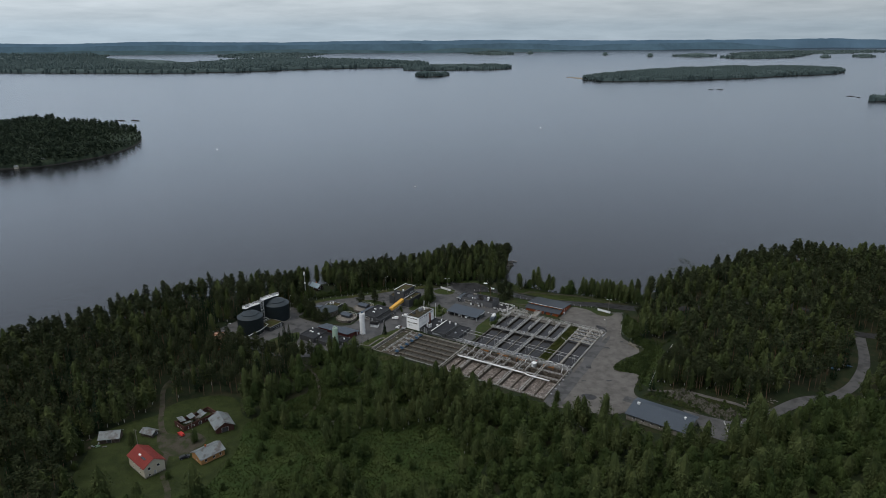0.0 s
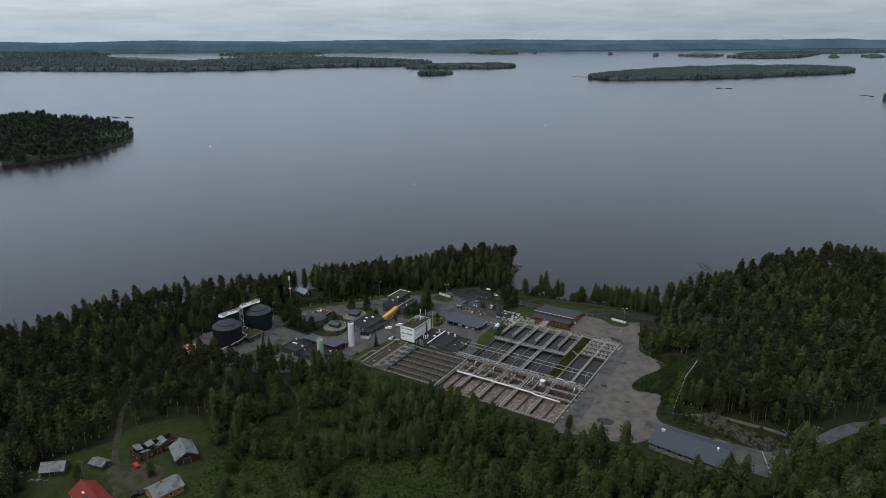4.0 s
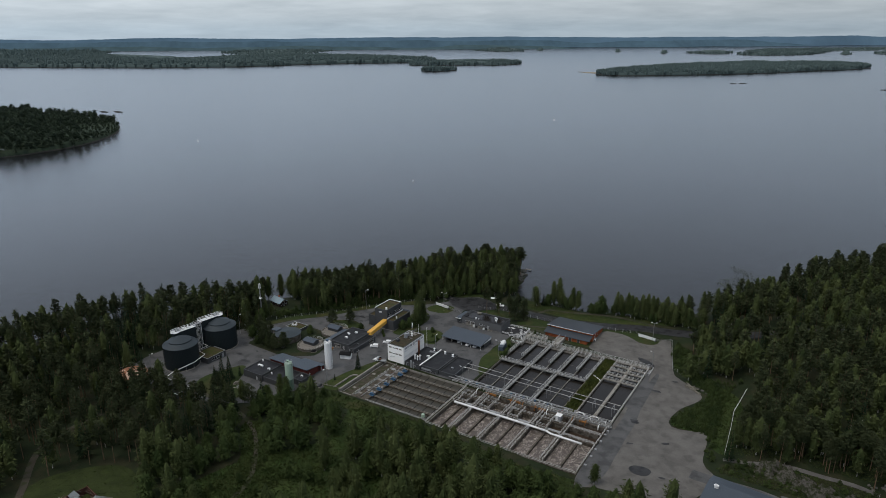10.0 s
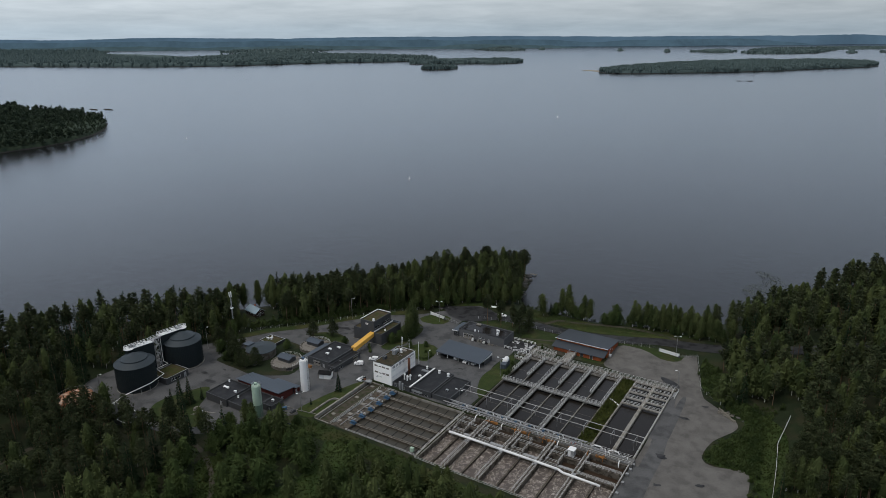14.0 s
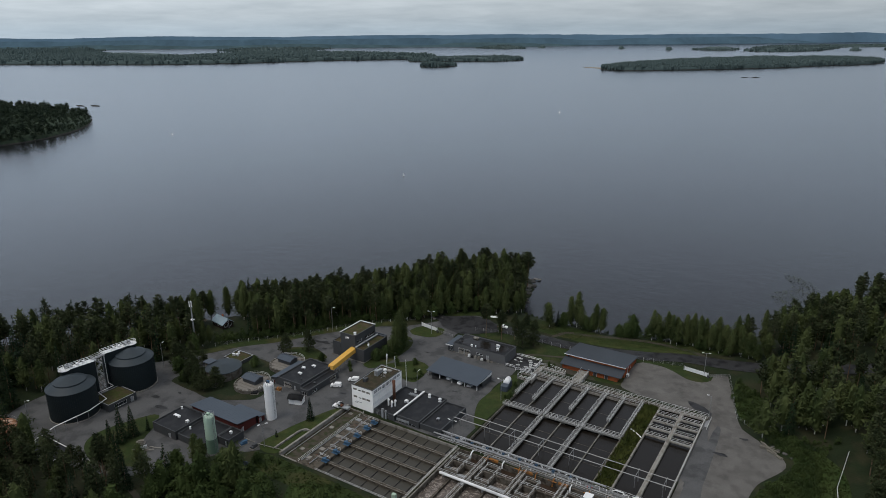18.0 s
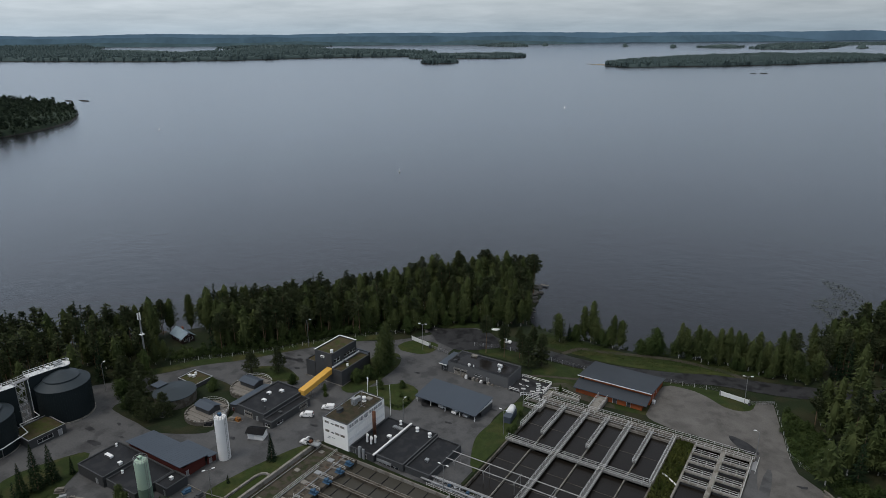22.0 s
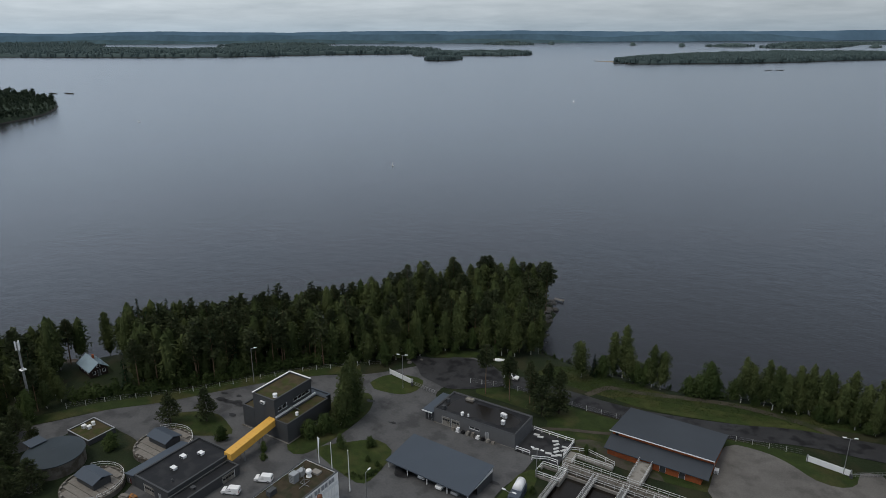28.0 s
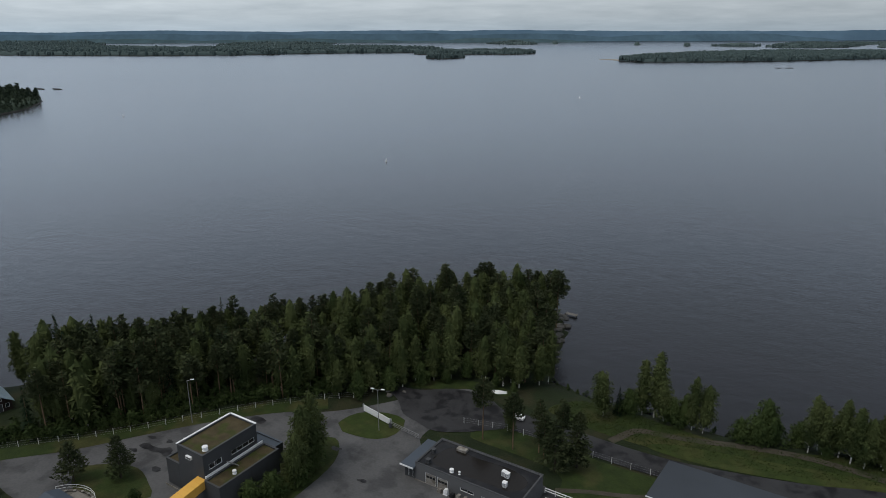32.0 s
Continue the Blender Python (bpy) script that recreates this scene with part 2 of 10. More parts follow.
def beam(bm, a, b, w, h):
    """A square bar from a to b, w wide and h high."""
    a, b = Vector(a), Vector(b)
    d = (b - a).normalized()
    side = d.cross(Vector((0, 0, 1)))
    side = side.normalized() if side.length > 0.01 else Vector((1, 0, 0))
    top = side.cross(d)
    ends = []
    for p in (a, b):
        ends.append([bm.verts.new(p + side * sx * w / 2 + top * sz * h / 2) for sx, sz in ((-1, -1), (1, -1), (1, 1), (-1, 1))])
    for i in range(4):
        bm.faces.new((ends[0][i], ends[0][(i + 1) % 4], ends[1][(i + 1) % 4], ends[1][i]))
    bm.faces.new(ends[0][::-1])
    bm.faces.new(ends[1])


def lathe(bm, profile, n=24, cx=0.0, cy=0.0):
    """A round body from (radius, height) pairs, bottom first."""
    rings = []
    for r, z in profile:
        rings.append([bm.verts.new((cx + r * math.cos(2 * math.pi * i / n), cy + r * math.sin(2 * math.pi * i / n), z)) for i in range(n)])
    for a, b in zip(rings, rings[1:]):
        for i in range(n):
            bm.faces.new((a[i], a[(i + 1) % n], b[(i + 1) % n], b[i]))
    bm.faces.new(rings[0][::-1])
    bm.faces.new(rings[-1])


def quads(name, co, material_index, materials, parent=None, label="", faces=None):
    """A mesh from an array of quad corners (n*4, 3)."""
    me = bpy.data.meshes.new(name)
    nv = len(co)
    idx = np.arange(nv, dtype=np.int32) if faces is None else np.asarray(faces, dtype=np.int32).ravel()
    nf = len(idx) // 4
    me.vertices.add(nv)
    me.vertices.foreach_set("co", np.ascontiguousarray(co, dtype=np.float32).ravel())
    me.loops.add(nf * 4)
    me.loops.foreach_set("vertex_index", idx)
    me.polygons.add(nf)
    me.polygons.foreach_set("loop_start", np.arange(0, nf * 4, 4, dtype=np.int32))
    for m in materials:
        me.materials.append(m)
    if material_index is not None:
        me.polygons.foreach_set("material_index", np.ascontiguousarray(material_index, dtype=np.int32))
    me.update(calc_edges=True)
    return piece(name, me, (), parent, label)


# ---- the lie of the land ----
SHORE = [(-900, -700), (-520, -420), (-330, -260), (-238, -180), (-218, -112), (-212, -72), (-194, -42), (-168, -18), (-152, 2), (-134, 26), (-112, 58),
         (-88, 92), (-66, 116), (-49, 126), (-41, 112), (-38, 96), (-33, 82), (-20, 79), (0, 80), (14, 80), (28, 85), (46, 92), (62, 104), (74, 122),
         (90, 152), (108, 190), (142, 240), (200, 268), (320, 290), (620, 330), (900, 300)]
HEIGHTS = [(80, 0, -1), (70, 45, -1.9), (20, 48, -1.9), (-20, 32, -0.8), (-48, 38, -1.5), (-22, -4, -0.3), (-22, 12, -0.5), (-39, -30, 1.7), (-25, -22, 0.6), (-60, -45, 1.5),
           (-75, -28, 1.2), (-66, 2, 0.5), (-110, -62, 1.0), (-122, -90, 1.3), (-80, -74, 1.4), (-36, -72, 0.6), (20, -76, 0.2), (60, -74, -0.4), (64, -30, -0.9), (98, -40, 0),
           (130, -52, 0.6), (152, -42, 1), (190, 15, 1), (200, 95, 0), (132, 35, 9), (150, 85, 11), (106, 60, 3), (152, 5, 8), (122, -8, 5), (94, 2, 0), (122, 130, 5),
           (175, 160, 6), (-60, -195, 4.5), (-92, -160, 4), (-40, -120, 3), (40, -150, 4), (100, -150, 4), (-160, -150, 5), (-165, -80, 4), (200, -100, 4),
           (0, -260, 8), (150, -260, 8), (-200, -260, 8), (-110, 20, -0.5), (-80, 50, -0.6), (-60, 90, -0.5), (10, 66, -2.3), (-140, -20, 0)]
_s = np.array(SHORE, dtype=float)
_h = np.array(HEIGHTS, dtype=float)


LAND = SHORE + [(3000, 300), (3000, -3000), (-3000, -3000), (-3000, -700)]


def inside(poly, x, y):
    x, y = np.asarray(x, float), np.asarray(y, float)
    c = np.zeros(x.shape, dtype=bool)
    n = len(poly)
    for k in range(n):
        (x0, y0), (x1, y1) = poly[k], poly[(k + 1) % n]
        if y0 == y1:
            continue
        c ^= ((y0 > y) != (y1 > y)) & (x < (x1 - x0) * (y - y0) / (y1 - y0) + x0)
    return c


def shore_distance(x, y):
    """Metres inland of the shore (minus: out on the lake)."""
    p = np.stack([x, y], -1)[..., None, :]
    a, b = _s[:-1], _s[1:]
    ab = b - a
    t = np.clip(((p - a) * ab).sum(-1) / (ab * ab).sum(-1), 0, 1)
    d = np.sqrt(((p - a - t[..., None] * ab) ** 2).sum(-1))
    return np.where(inside(LAND, x, y), 1.0, -1.0) * d.min(-1)


def raw_ground(x, y):
    x, y = np.asarray(x, float), np.asarray(y, float)
    d2 = (x[..., None] - _h[:, 0]) ** 2 + (y[..., None] - _h[:, 1]) ** 2
    w = 1.0 / (d2 + 60.0) ** 1.6
    land = (w * _h[:, 2]).sum(-1) / w.sum(-1)
    s = shore_distance(x, y)
    bank = LAKE + np.where(s > 0, 1.1 * (1 - np.exp(-np.maximum(s, 0) / 2.0)) + 0.16 * np.maximum(s, 0) ** 1.02, np.maximum(0.12 * s, -4))
    return np.where(s > 0, np.minimum(np.maximum(land, LAKE + 0.6), bank), bank)


PITS = [(-0.3, -27.3, 41.3, 25.7, -3.4), (46.8, -27.3, 61.7, 26.5, -3.4), (-44.9, -64.2, -0.8, -31.8, -2.2), (-0.3, -63.9, 61.5, -31.8, -2.8)]
GX = np.concatenate([np.linspace(-900, -270, 30)[:-1], np.arange(-270, 290.1, 2.5), np.linspace(290, 900, 30)[1:]])
GY = np.concatenate([np.linspace(-900, -330, 30)[:-1], np.arange(-330, 300.1, 2.5), np.linspace(300, 420, 12)[1:]])
for _p in PITS:
    GX = np.concatenate([GX, [_p[0] - 0.15, _p[0] + 0.15, _p[2] - 0.15, _p[2] + 0.15]])
    GY = np.concatenate([GY, [_p[1] - 0.15, _p[1] + 0.15, _p[3] - 0.15, _p[3] + 0.15]])
GX, GY = np.unique(GX.round(3)), np.unique(GY.round(3))
_gx, _gy = np.meshgrid(GX, GY, indexing="ij")
GZ = np.empty_like(_gx)
for _i in range(0, len(GX), 20):
    GZ[_i:_i + 20] = raw_ground(_gx[_i:_i + 20], _gy[_i:_i + 20])
for _p in PITS:
    GZ[(_gx > _p[0]) & (_gx < _p[2]) & (_gy > _p[1]) & (_gy < _p[3])] = _p[4]


def ground(x, y):
    """The ground's height, as the ground mesh has it."""
    x, y = np.asarray(x, float), np.asarray(y, float)
    i = np.clip(np.searchsorted(GX, x) - 1, 0, len(GX) - 2)
    j = np.clip(np.searchsorted(GY, y) - 1, 0, len(GY) - 2)
    u = (x - GX[i]) / (GX[i + 1] - GX[i])
    v = (y - GY[j]) / (GY[j + 1] - GY[j])
    return (GZ[i, j] * (1 - u) * (1 - v) + GZ[i + 1, j] * u * (1 - v) + GZ[i, j + 1] * (1 - u) * v + GZ[i + 1, j + 1] * u * v)


def gz(x, y):
    return float(ground(x, y))


def spline(pts, closed=True, step=2.0):
    """A smooth line through the points."""
    out, n = [], len(pts)
    for k in range(n if closed else n - 1):
        p = [Vector(pts[(k + o) % n] if closed else pts[min(max(k + o, 0), n - 1)]) for o in (-1, 0, 1, 2)]
        m = max(1, int((p[2] - p[1]).length / step))
        for i in range(m):
            t = i / m
            q = 0.5 * (2 * p[1] + (p[2] - p[0]) * t + (2 * p[0] - 5 * p[1] + 4 * p[2] - p[3]) * t * t + (3 * p[1] - p[0] - 3 * p[2] + p[3]) * t ** 3)
            out.append((q.x, q.y))
    if not closed:
        out.append(tuple(pts[-1]))
    return out


def ribbon(line, width):
    """The outline of a strip of that width along a line."""
    left, right = [], []
    for k, p in enumerate(line):
        a, b = Vector(line[max(k - 1, 0)]), Vector(line[min(k + 1, len(line) - 1)])
        d = (b - a).normalized()
        left.append((p[0] - d.y * width / 2, p[1] + d.x * width / 2))
        right.append((p[0] + d.y * width / 2, p[1] - d.x * width / 2))
    return left + right[::-1]


def drape(name, outline, material, lift, label="", category="", step=2.5):
    """A sheet of that outline laid on the ground."""
    from mathutils.geometry import delaunay_2d_cdt
    xs, ys = [p[0] for p in outline], [p[1] for p in outline]
    gx, gy = np.meshgrid(np.arange(min(xs), max(xs), step), np.arange(min(ys), max(ys), step))
    keep = inside(outline, gx, gy)
    pts = [Vector(p) for p in outline] + [Vector(p) for p in zip(gx[keep], gy[keep])]
    n = len(outline)
    co, _, tris, *_ = delaunay_2d_cdt(pts, [(i, (i + 1) % n) for i in range(n)], [], 1, 1e-4)
    me = bpy.data.meshes.new(name)
    z = ground(np.array([p.x for p in co]), np.array([p.y for p in co])) + lift
    me.from_pydata([(p.x, p.y, zz) for p, zz in zip(co, z)], [], tris)
    return tagged(piece(name, me, material, None, smooth=True), label, category, kind="structure")


# ground sheet, out to the horizon under the lake
faces = []
ni, nj = _gx.shape
ii, jj = np.meshgrid(np.arange(ni - 1), np.arange(nj - 1), indexing="ij")
a0 = (ii * nj + jj).ravel()
fc = np.stack([a0, a0 + nj, a0 + nj + 1, a0 + 1], -1)
far_ground = quads("ground", np.stack([_gx, _gy, GZ], -1).reshape(-1, 3), None, [FLOOR], faces=fc)
far_ground.data.polygons.foreach_set("use_smooth", np.ones(len(far_ground.data.polygons), dtype=bool))
tagged(far_ground, "mossy forest floor with needles and heath, darkened for tree shade", "ground", kind="structure")

# the lake; past 3.4 km it climbs a little, so that the far reaches fit within sight
bm = bmesh.new()
rows = []
for d in (-1500, 0, 1500, 3000, 3600, 4000, 4300, 4600, 4780):
    z = LAKE if d <= 3400 else LAKE + 30.0 * ((d - 3400) / 1380.0) ** 1.35
    rows.append([bm.verts.new(pose(0, 0, 0, 0, 0, 31.9) @ Vector((s, d, z))) for s in np.linspace(-4600, 4600, 9)])
for a, b in zip(rows, rows[1:]):
    for i in range(8):
        bm.faces.new((a[i], a[i + 1], b[i + 1], b[i]))
tagged(part("lake", bm, LAKEWATER, smooth=True), "calm grey lake water with fine wind ripples", "lake", kind="structure")

# ---- open ground: yards, roads, lawns ----
YARD = spline([(64, 58), (72, 30), (76, 24), (88, 12), (82, -2), (81, -14.4), (85.5, -17.6), (95.6, -17), (98.2, -35), (103.3, -41), (104, -46), (96, -62), (70, -68), (62.4, -67), (62.4, -10), (62.4, 29.2), (54, 30), (45.6, 31.5), (39.8, 31.3), (30.7, 34.5), (29.3, 40), (29.3, 57), (36.9, 59), (43.2, 57), (49.5, 53), (54.9, 53.3), (57.6, 56.5), (58, 61), (62, 62.5)])
ROAD_SHORE = spline([(-46, 55), (-38, 56.5), (-28, 57), (-14, 57.5), (6, 59.5), (30, 65), (44, 69.5), (64, 72), (90, 78), (130, 96), (165, 108), (200, 101), (260, 130)], closed=False, step=3)
ROAD_EAST = spline([(96, -44), (118, -45), (134, -47), (148, -42), (169, -16), (189, 14), (197, 40), (198, 65), (196, 96)], closed=False, step=3)
PLANT = spline([(-136, -100), (-140, -72), (-134, -50), (-124, -34), (-109, -9), (-98.5, 7.5), (-84, 25.5), (-68, 38), (-50, 62), (-42, 60), (-44, 38), (-12, 38), (-8, 22), (-9, 6), (-1, -16), (-1, -30), (-36, -31), (-45, -33), (-50, -62), (-62, -76), (-66, -88), (-88, -101)])
BACK_LAWN = spline([(-96.5, -10), (-93, -5), (-86.5, -2.6), (-80, -4.6), (-76, -7), (-80, -11), (-88, -14.5)])
VERGE = ribbon(spline([(-126, -32), (-116, -16), (-107, -5.4), (-99.6, 6.6), (-92, 17.6), (-82, 29.5), (-72, 39)], closed=False), 5.0)
APRON = spline([(-66, 54), (-57, 57), (-50, 62), (-42, 63), (-37, 61), (-30, 55), (-36, 48.5), (-44, 44), (-50, 45), (-54.5, 46), (-59, 50)])
POINT_LAWN = spline([(-60, 57), (-48, 62.5), (-40, 65), (-35, 67), (-40, 69), (-50, 67), (-60, 61)])
TOWER_LAWN = spline([(-61, -3), (-55, -4), (-53, 8), (-55, 22), (-61, 29), (-66, 22), (-62, 8)])
GATE_LAWN = spline([(-64.5, 34), (-61.5, 32), (-53.5, 34), (-51.0, 38.5), (-52.5, 44), (-58, 44), (-63.5, 40)])
FLAG_LAWN = spline([(-53.8, -0.1), (-48.2, 7.6), (-44.2, 11.2), (-38.6, 9.6), (-36.4, 4.4), (-36.0, -4.4), (-42.4, -4.4), (-48, -3)])
ROAD_LAWN = spline([(-1.6, 64.9), (4.0, 69.4), (24.7, 73.8), (39.8, 76.0), (49.5, 74.2), (44.6, 71.9), (26.4, 68.2), (10.2, 64.9)])
CLARIFIER_LAWN = spline([(-8.5, -5), (-8.6, 5.4), (-8.3, 18), (-5.2, 21.5), (-2.8, 12), (-0.9, 2), (-0.8, -11), (-0.8, -20), (-3.4, -17)])
BASIN_LAWN = spline([(-54.5, -64), (-53, -53.6), (-50.9, -45.7), (-48.4, -38), (-45.8, -33.6), (-45.4, -38), (-45.4, -50), (-45.4, -62), (-49, -66)])
SPRUCE_LAWN = spline([(-104, -86), (-98, -70), (-92, -74), (-86, -84), (-76, -90), (-88, -97), (-100, -94)])
ROUND_LAWN = spline([(-114, -50), (-108.5, -52.4), (-99.5, -52.8), (-91.5, -53.4), (-85, -51.4), (-76.2, -45.5), (-76.4, -40), (-77.4, -35), (-80, -31), (-85.6, -25), (-93, -22), (-100, -21.5), (-110, -22), (-111, -34)])
RED_LAWN = spline([(-10, 34), (4, 34), (30, 36), (46, 46), (62, 58), (40, 62), (6, 55), (-14, 53), (-30, 53), (-36, 46), (-14, 44)])
SHORE_LAWN = spline([(-26, 66), (-14, 64), (6, 66), (30, 71), (46, 76), (60, 80), (60, 92), (44, 86), (28, 80), (14, 76), (0, 76), (-18, 76)])
FARM = spline([(-56, -232), (-72, -229), (-86, -213), (-95, -203), (-93, -188), (-87, -177), (-89, -168), (-84, -157), (-74, -148), (-64, -148), (-52, -156), (-38, -156), (-27, -157), (-15, -156), (-3, -163), (4, -176), (4, -196), (-20, -214)])
FARM_SLOPE = spline([(-46, -160), (-38, -157), (-27, -158), (-15, -157), (-4, -164), (3, -177), (2, -195), (-20, -210), (-26, -196), (-33, -178)])
MEADOW_AREA = spline([(29, -178), (24, -160), (17, -135), (28, -118), (41, -121), (52, -143), (50, -160), (42, -172)])
CLEARING = spline([(-38, -144), (-41, -124), (-58, -107), (-57, -101), (-48, -102), (-32, -120), (-22, -118), (-20, -128), (-25, -142)])
GLADE = spline([(-44, -160), (-40, -122), (-22, -104), (16, -102), (54, -112), (66, -150), (58, -186), (30, -200), (4, -200), (-6, -166)])
RIDE = spline([(-27, -70), (-21, -84), (-19, -97), (-23, -109), (-31, -120)], closed=False)
TRACK = spline([(-92, -97), (-80, -98), (-63, -101), (-47, -110), (-36, -121), (-29, -131), (-27, -142)], closed=False)
FRONT_BANK = spline([(-48, -66), (0, -67), (40, -70), (64, -68), (60, -76), (20, -77), (-20, -74), (-46, -73)])
EAST_GREEN = spline([(66, 60), (72, 34), (90, 14), (84, -2), (82, -15), (96, -18), (100, -26), (106, -24), (103, 14), (84, 30), (78, 50)])
CUT = spline([(104, -38), (110, -31), (128, -28), (150, -27), (155, -32), (148, -37), (130, -40)])

drape("yard", YARD, GRAVEL, 0.08, "wide gravel yard with tyre tracks and damp stains", "yard")
drape("plant_yard", PLANT, ASPHALT, 0.06, "worn grey asphalt yard between the plant buildings", "yard")
drape("lake_road", ribbon(ROAD_SHORE, 7.5), WET, 0.12, "dark damp asphalt road along the shore", "road")
drape("road_apron", APRON, WET, 0.14, "wide dark wet asphalt apron outside the gate", "road")
drape("verge", VERGE, GRASS, 0.10, "rough grass verge along the back fence", "lawn")
drape("point_lawn", POINT_LAWN, GRASS, 0.05, "dull grass clearing under the trees of the point", "lawn")
drape("yard_strip", spline([(62.4, -66), (70, -62), (70.2, -46), (69.8, -34), (69.8, -22), (68.4, -8), (67, 4), (64.6, 16), (62.4, 26)]), ASPHALT, 0.10, "darker damp asphalt strip along the basins", "yard")
drape("store_apron", spline([(124, -42), (134, -42), (146, -42), (149.5, -47), (149, -58), (142, -59), (136, -56), (131, -47)]), ASPHALT, 0.10, "cracked asphalt apron beside the long store", "road")
drape("east_road", ribbon(ROAD_EAST, 5.6), ASPHALT, 0.12, "narrow grey road at the edge of the forest", "road")
for nm, area, m, lift, lab in (("back_lawn", BACK_LAWN, GRASS, 0.11, "mown lawn beside the back road"), ("tower_lawn", TOWER_LAWN, GRASS, 0.11, "mown lawn under birches by the tower"),
                               ("gate_lawn", GATE_LAWN, LAWN, 0.11, "mown lawn inside the sliding gate"), ("flag_lawn", FLAG_LAWN, LAWN, 0.11, "small lawn with shrubs under the flagpoles"),
                               ("clarifier_lawn", CLARIFIER_LAWN, LAWN, 0.12, "grass strip beside the clarifiers"), ("basin_lawn", BASIN_LAWN, LAWN, 0.11, "grass slope above the settling basins"),
                               ("spruce_lawn", SPRUCE_LAWN, GRASS, 0.11, "lawn round three slim spruces"), ("round_lawn", ROUND_LAWN, FLOOR, 0.11, "brown earth and grass round the thickener tanks"),
                               ("red_lawn", RED_LAWN, GRASS, 0.05, "rough grass round the red brick building"), ("shore_lawn", SHORE_LAWN, GRASS, 0.05, "grass verge between road and shore"), ("road_lawn", ROAD_LAWN, LAWN, 0.10, "bright mown strip between road and shore path"),
                               ("farm_grass", FARM, FARMGRASS, 0.06, "green farmyard grass"), ("meadow", GLADE, MEADOW, 0.05, "overgrown meadow with tall grass and scrub"),
                               ("grass_ride", ribbon(RIDE, 13), MEADOW, 0.07, "unmown grass ride between the woods"), ("clearing", CLEARING, MEADOW, 0.05, "rough clearing below the pump house"), ("farm_slope", FARM_SLOPE, MEADOW, 0.10, "yellowing unmown slope beside the farm"),
                               ("front_bank", FRONT_BANK, GRASS, 0.05, "grass bank in front of the basins"), ("east_green", EAST_GREEN, MEADOW, 0.05, "rough grass at the edge of the yard")):
    drape(nm, area, m, lift, lab, "lawn")
SHORE_PATH = spline([(-9, 62), (-5.8, 69.4), (-2, 71), (5.9, 73.1), (15.7, 76.3), (25.3, 78.4), (31.8, 78.6), (41.3, 77.6), (49.3, 75.6), (54, 72)], closed=False)
drape("shore_path", ribbon(SHORE_PATH, 2.0), DIRT, 0.09, "trodden gravel path along the shore", "path")
drape("brick_forecourt", spline([(-4, 35.5), (0, 41), (7, 41), (14, 38.5), (19, 36.5), (20.5, 34.5), (8, 34)]), DIRT, 0.10, "bare earth and gravel beside the brick building", "yard")
drape("landing_path", ribbon(spline([(-12, 38.5), (-6, 42), (0, 45), (5, 48)], closed=False), 1.3), DIRT, 0.10, "worn earth path behind the terrace", "path")
FARM_ROAD = spline([(-112, -130), (-108, -155), (-90, -172), (-76, -183), (-62, -190), (-48, -204), (-32, -214), (-20, -230)], closed=False)
drape("farm_road", ribbon(FARM_ROAD, 2.4), DIRT, 0.10, "rutted farm track of earth and gravel", "track")

drape("forest_track", ribbon(TRACK, 1.7), DIRT, 0.22, "trodden earth track through the clearing", "track")
drape("farm_dirt", spline([(-74, -186), (-66, -184), (-58, -178), (-50, -180), (-48, -190), (-54, -196), (-64, -194)]), DIRT, 0.09, "bare trodden earth between the farm buildings", "yard")

# ---- trees ----


def clumps(rng, centres, size, along, outward, jitter=0.45):
    """Leaf sprays: slim pointed blades that grow along a way, their flat sides turned mostly outward."""
    n = len(centres)
    v = along + rng.normal(0, jitter, (n, 3))
    v /= np.linalg.norm(v, axis=1)[:, None]
    u = np.cross(v, outward + rng.normal(0, 0.42, (n, 3)))
    u /= np.linalg.norm(u, axis=1)[:, None] + 1e-6
    s = size * rng.uniform(0.65, 1.3, (n, 1))
    t = s * rng.uniform(0.8, 1.3, (n, 1))
    return np.stack([centres + v * t * 1.35, centres - u * s * 0.55 - v * t * 0.75, centres + u * s * 0.55 - v * t * 0.75], 1)


def trunk_quads(path, radii, n=5):
    out = []
    for (a, b), (r0, r1) in zip(zip(path, path[1:]), zip(radii, radii[1:])):
        a, b = np.array(a, float), np.array(b, float)
        w = (b - a) / np.linalg.norm(b - a)
        u = np.cross(w, (0.3, 0.9, 0.1))
        u /= np.linalg.norm(u)
        v = np.cross(w, u)
        for i in range(n):
            d0, d1 = (u * math.cos(q) + v * math.sin(q) for q in (2 * math.pi * i / n, 2 * math.pi * (i + 1) / n))
            out.append([a + d0 * r0, a + d1 * r0, b + d1 * r1, b + d0 * r1])
    return np.array(out)


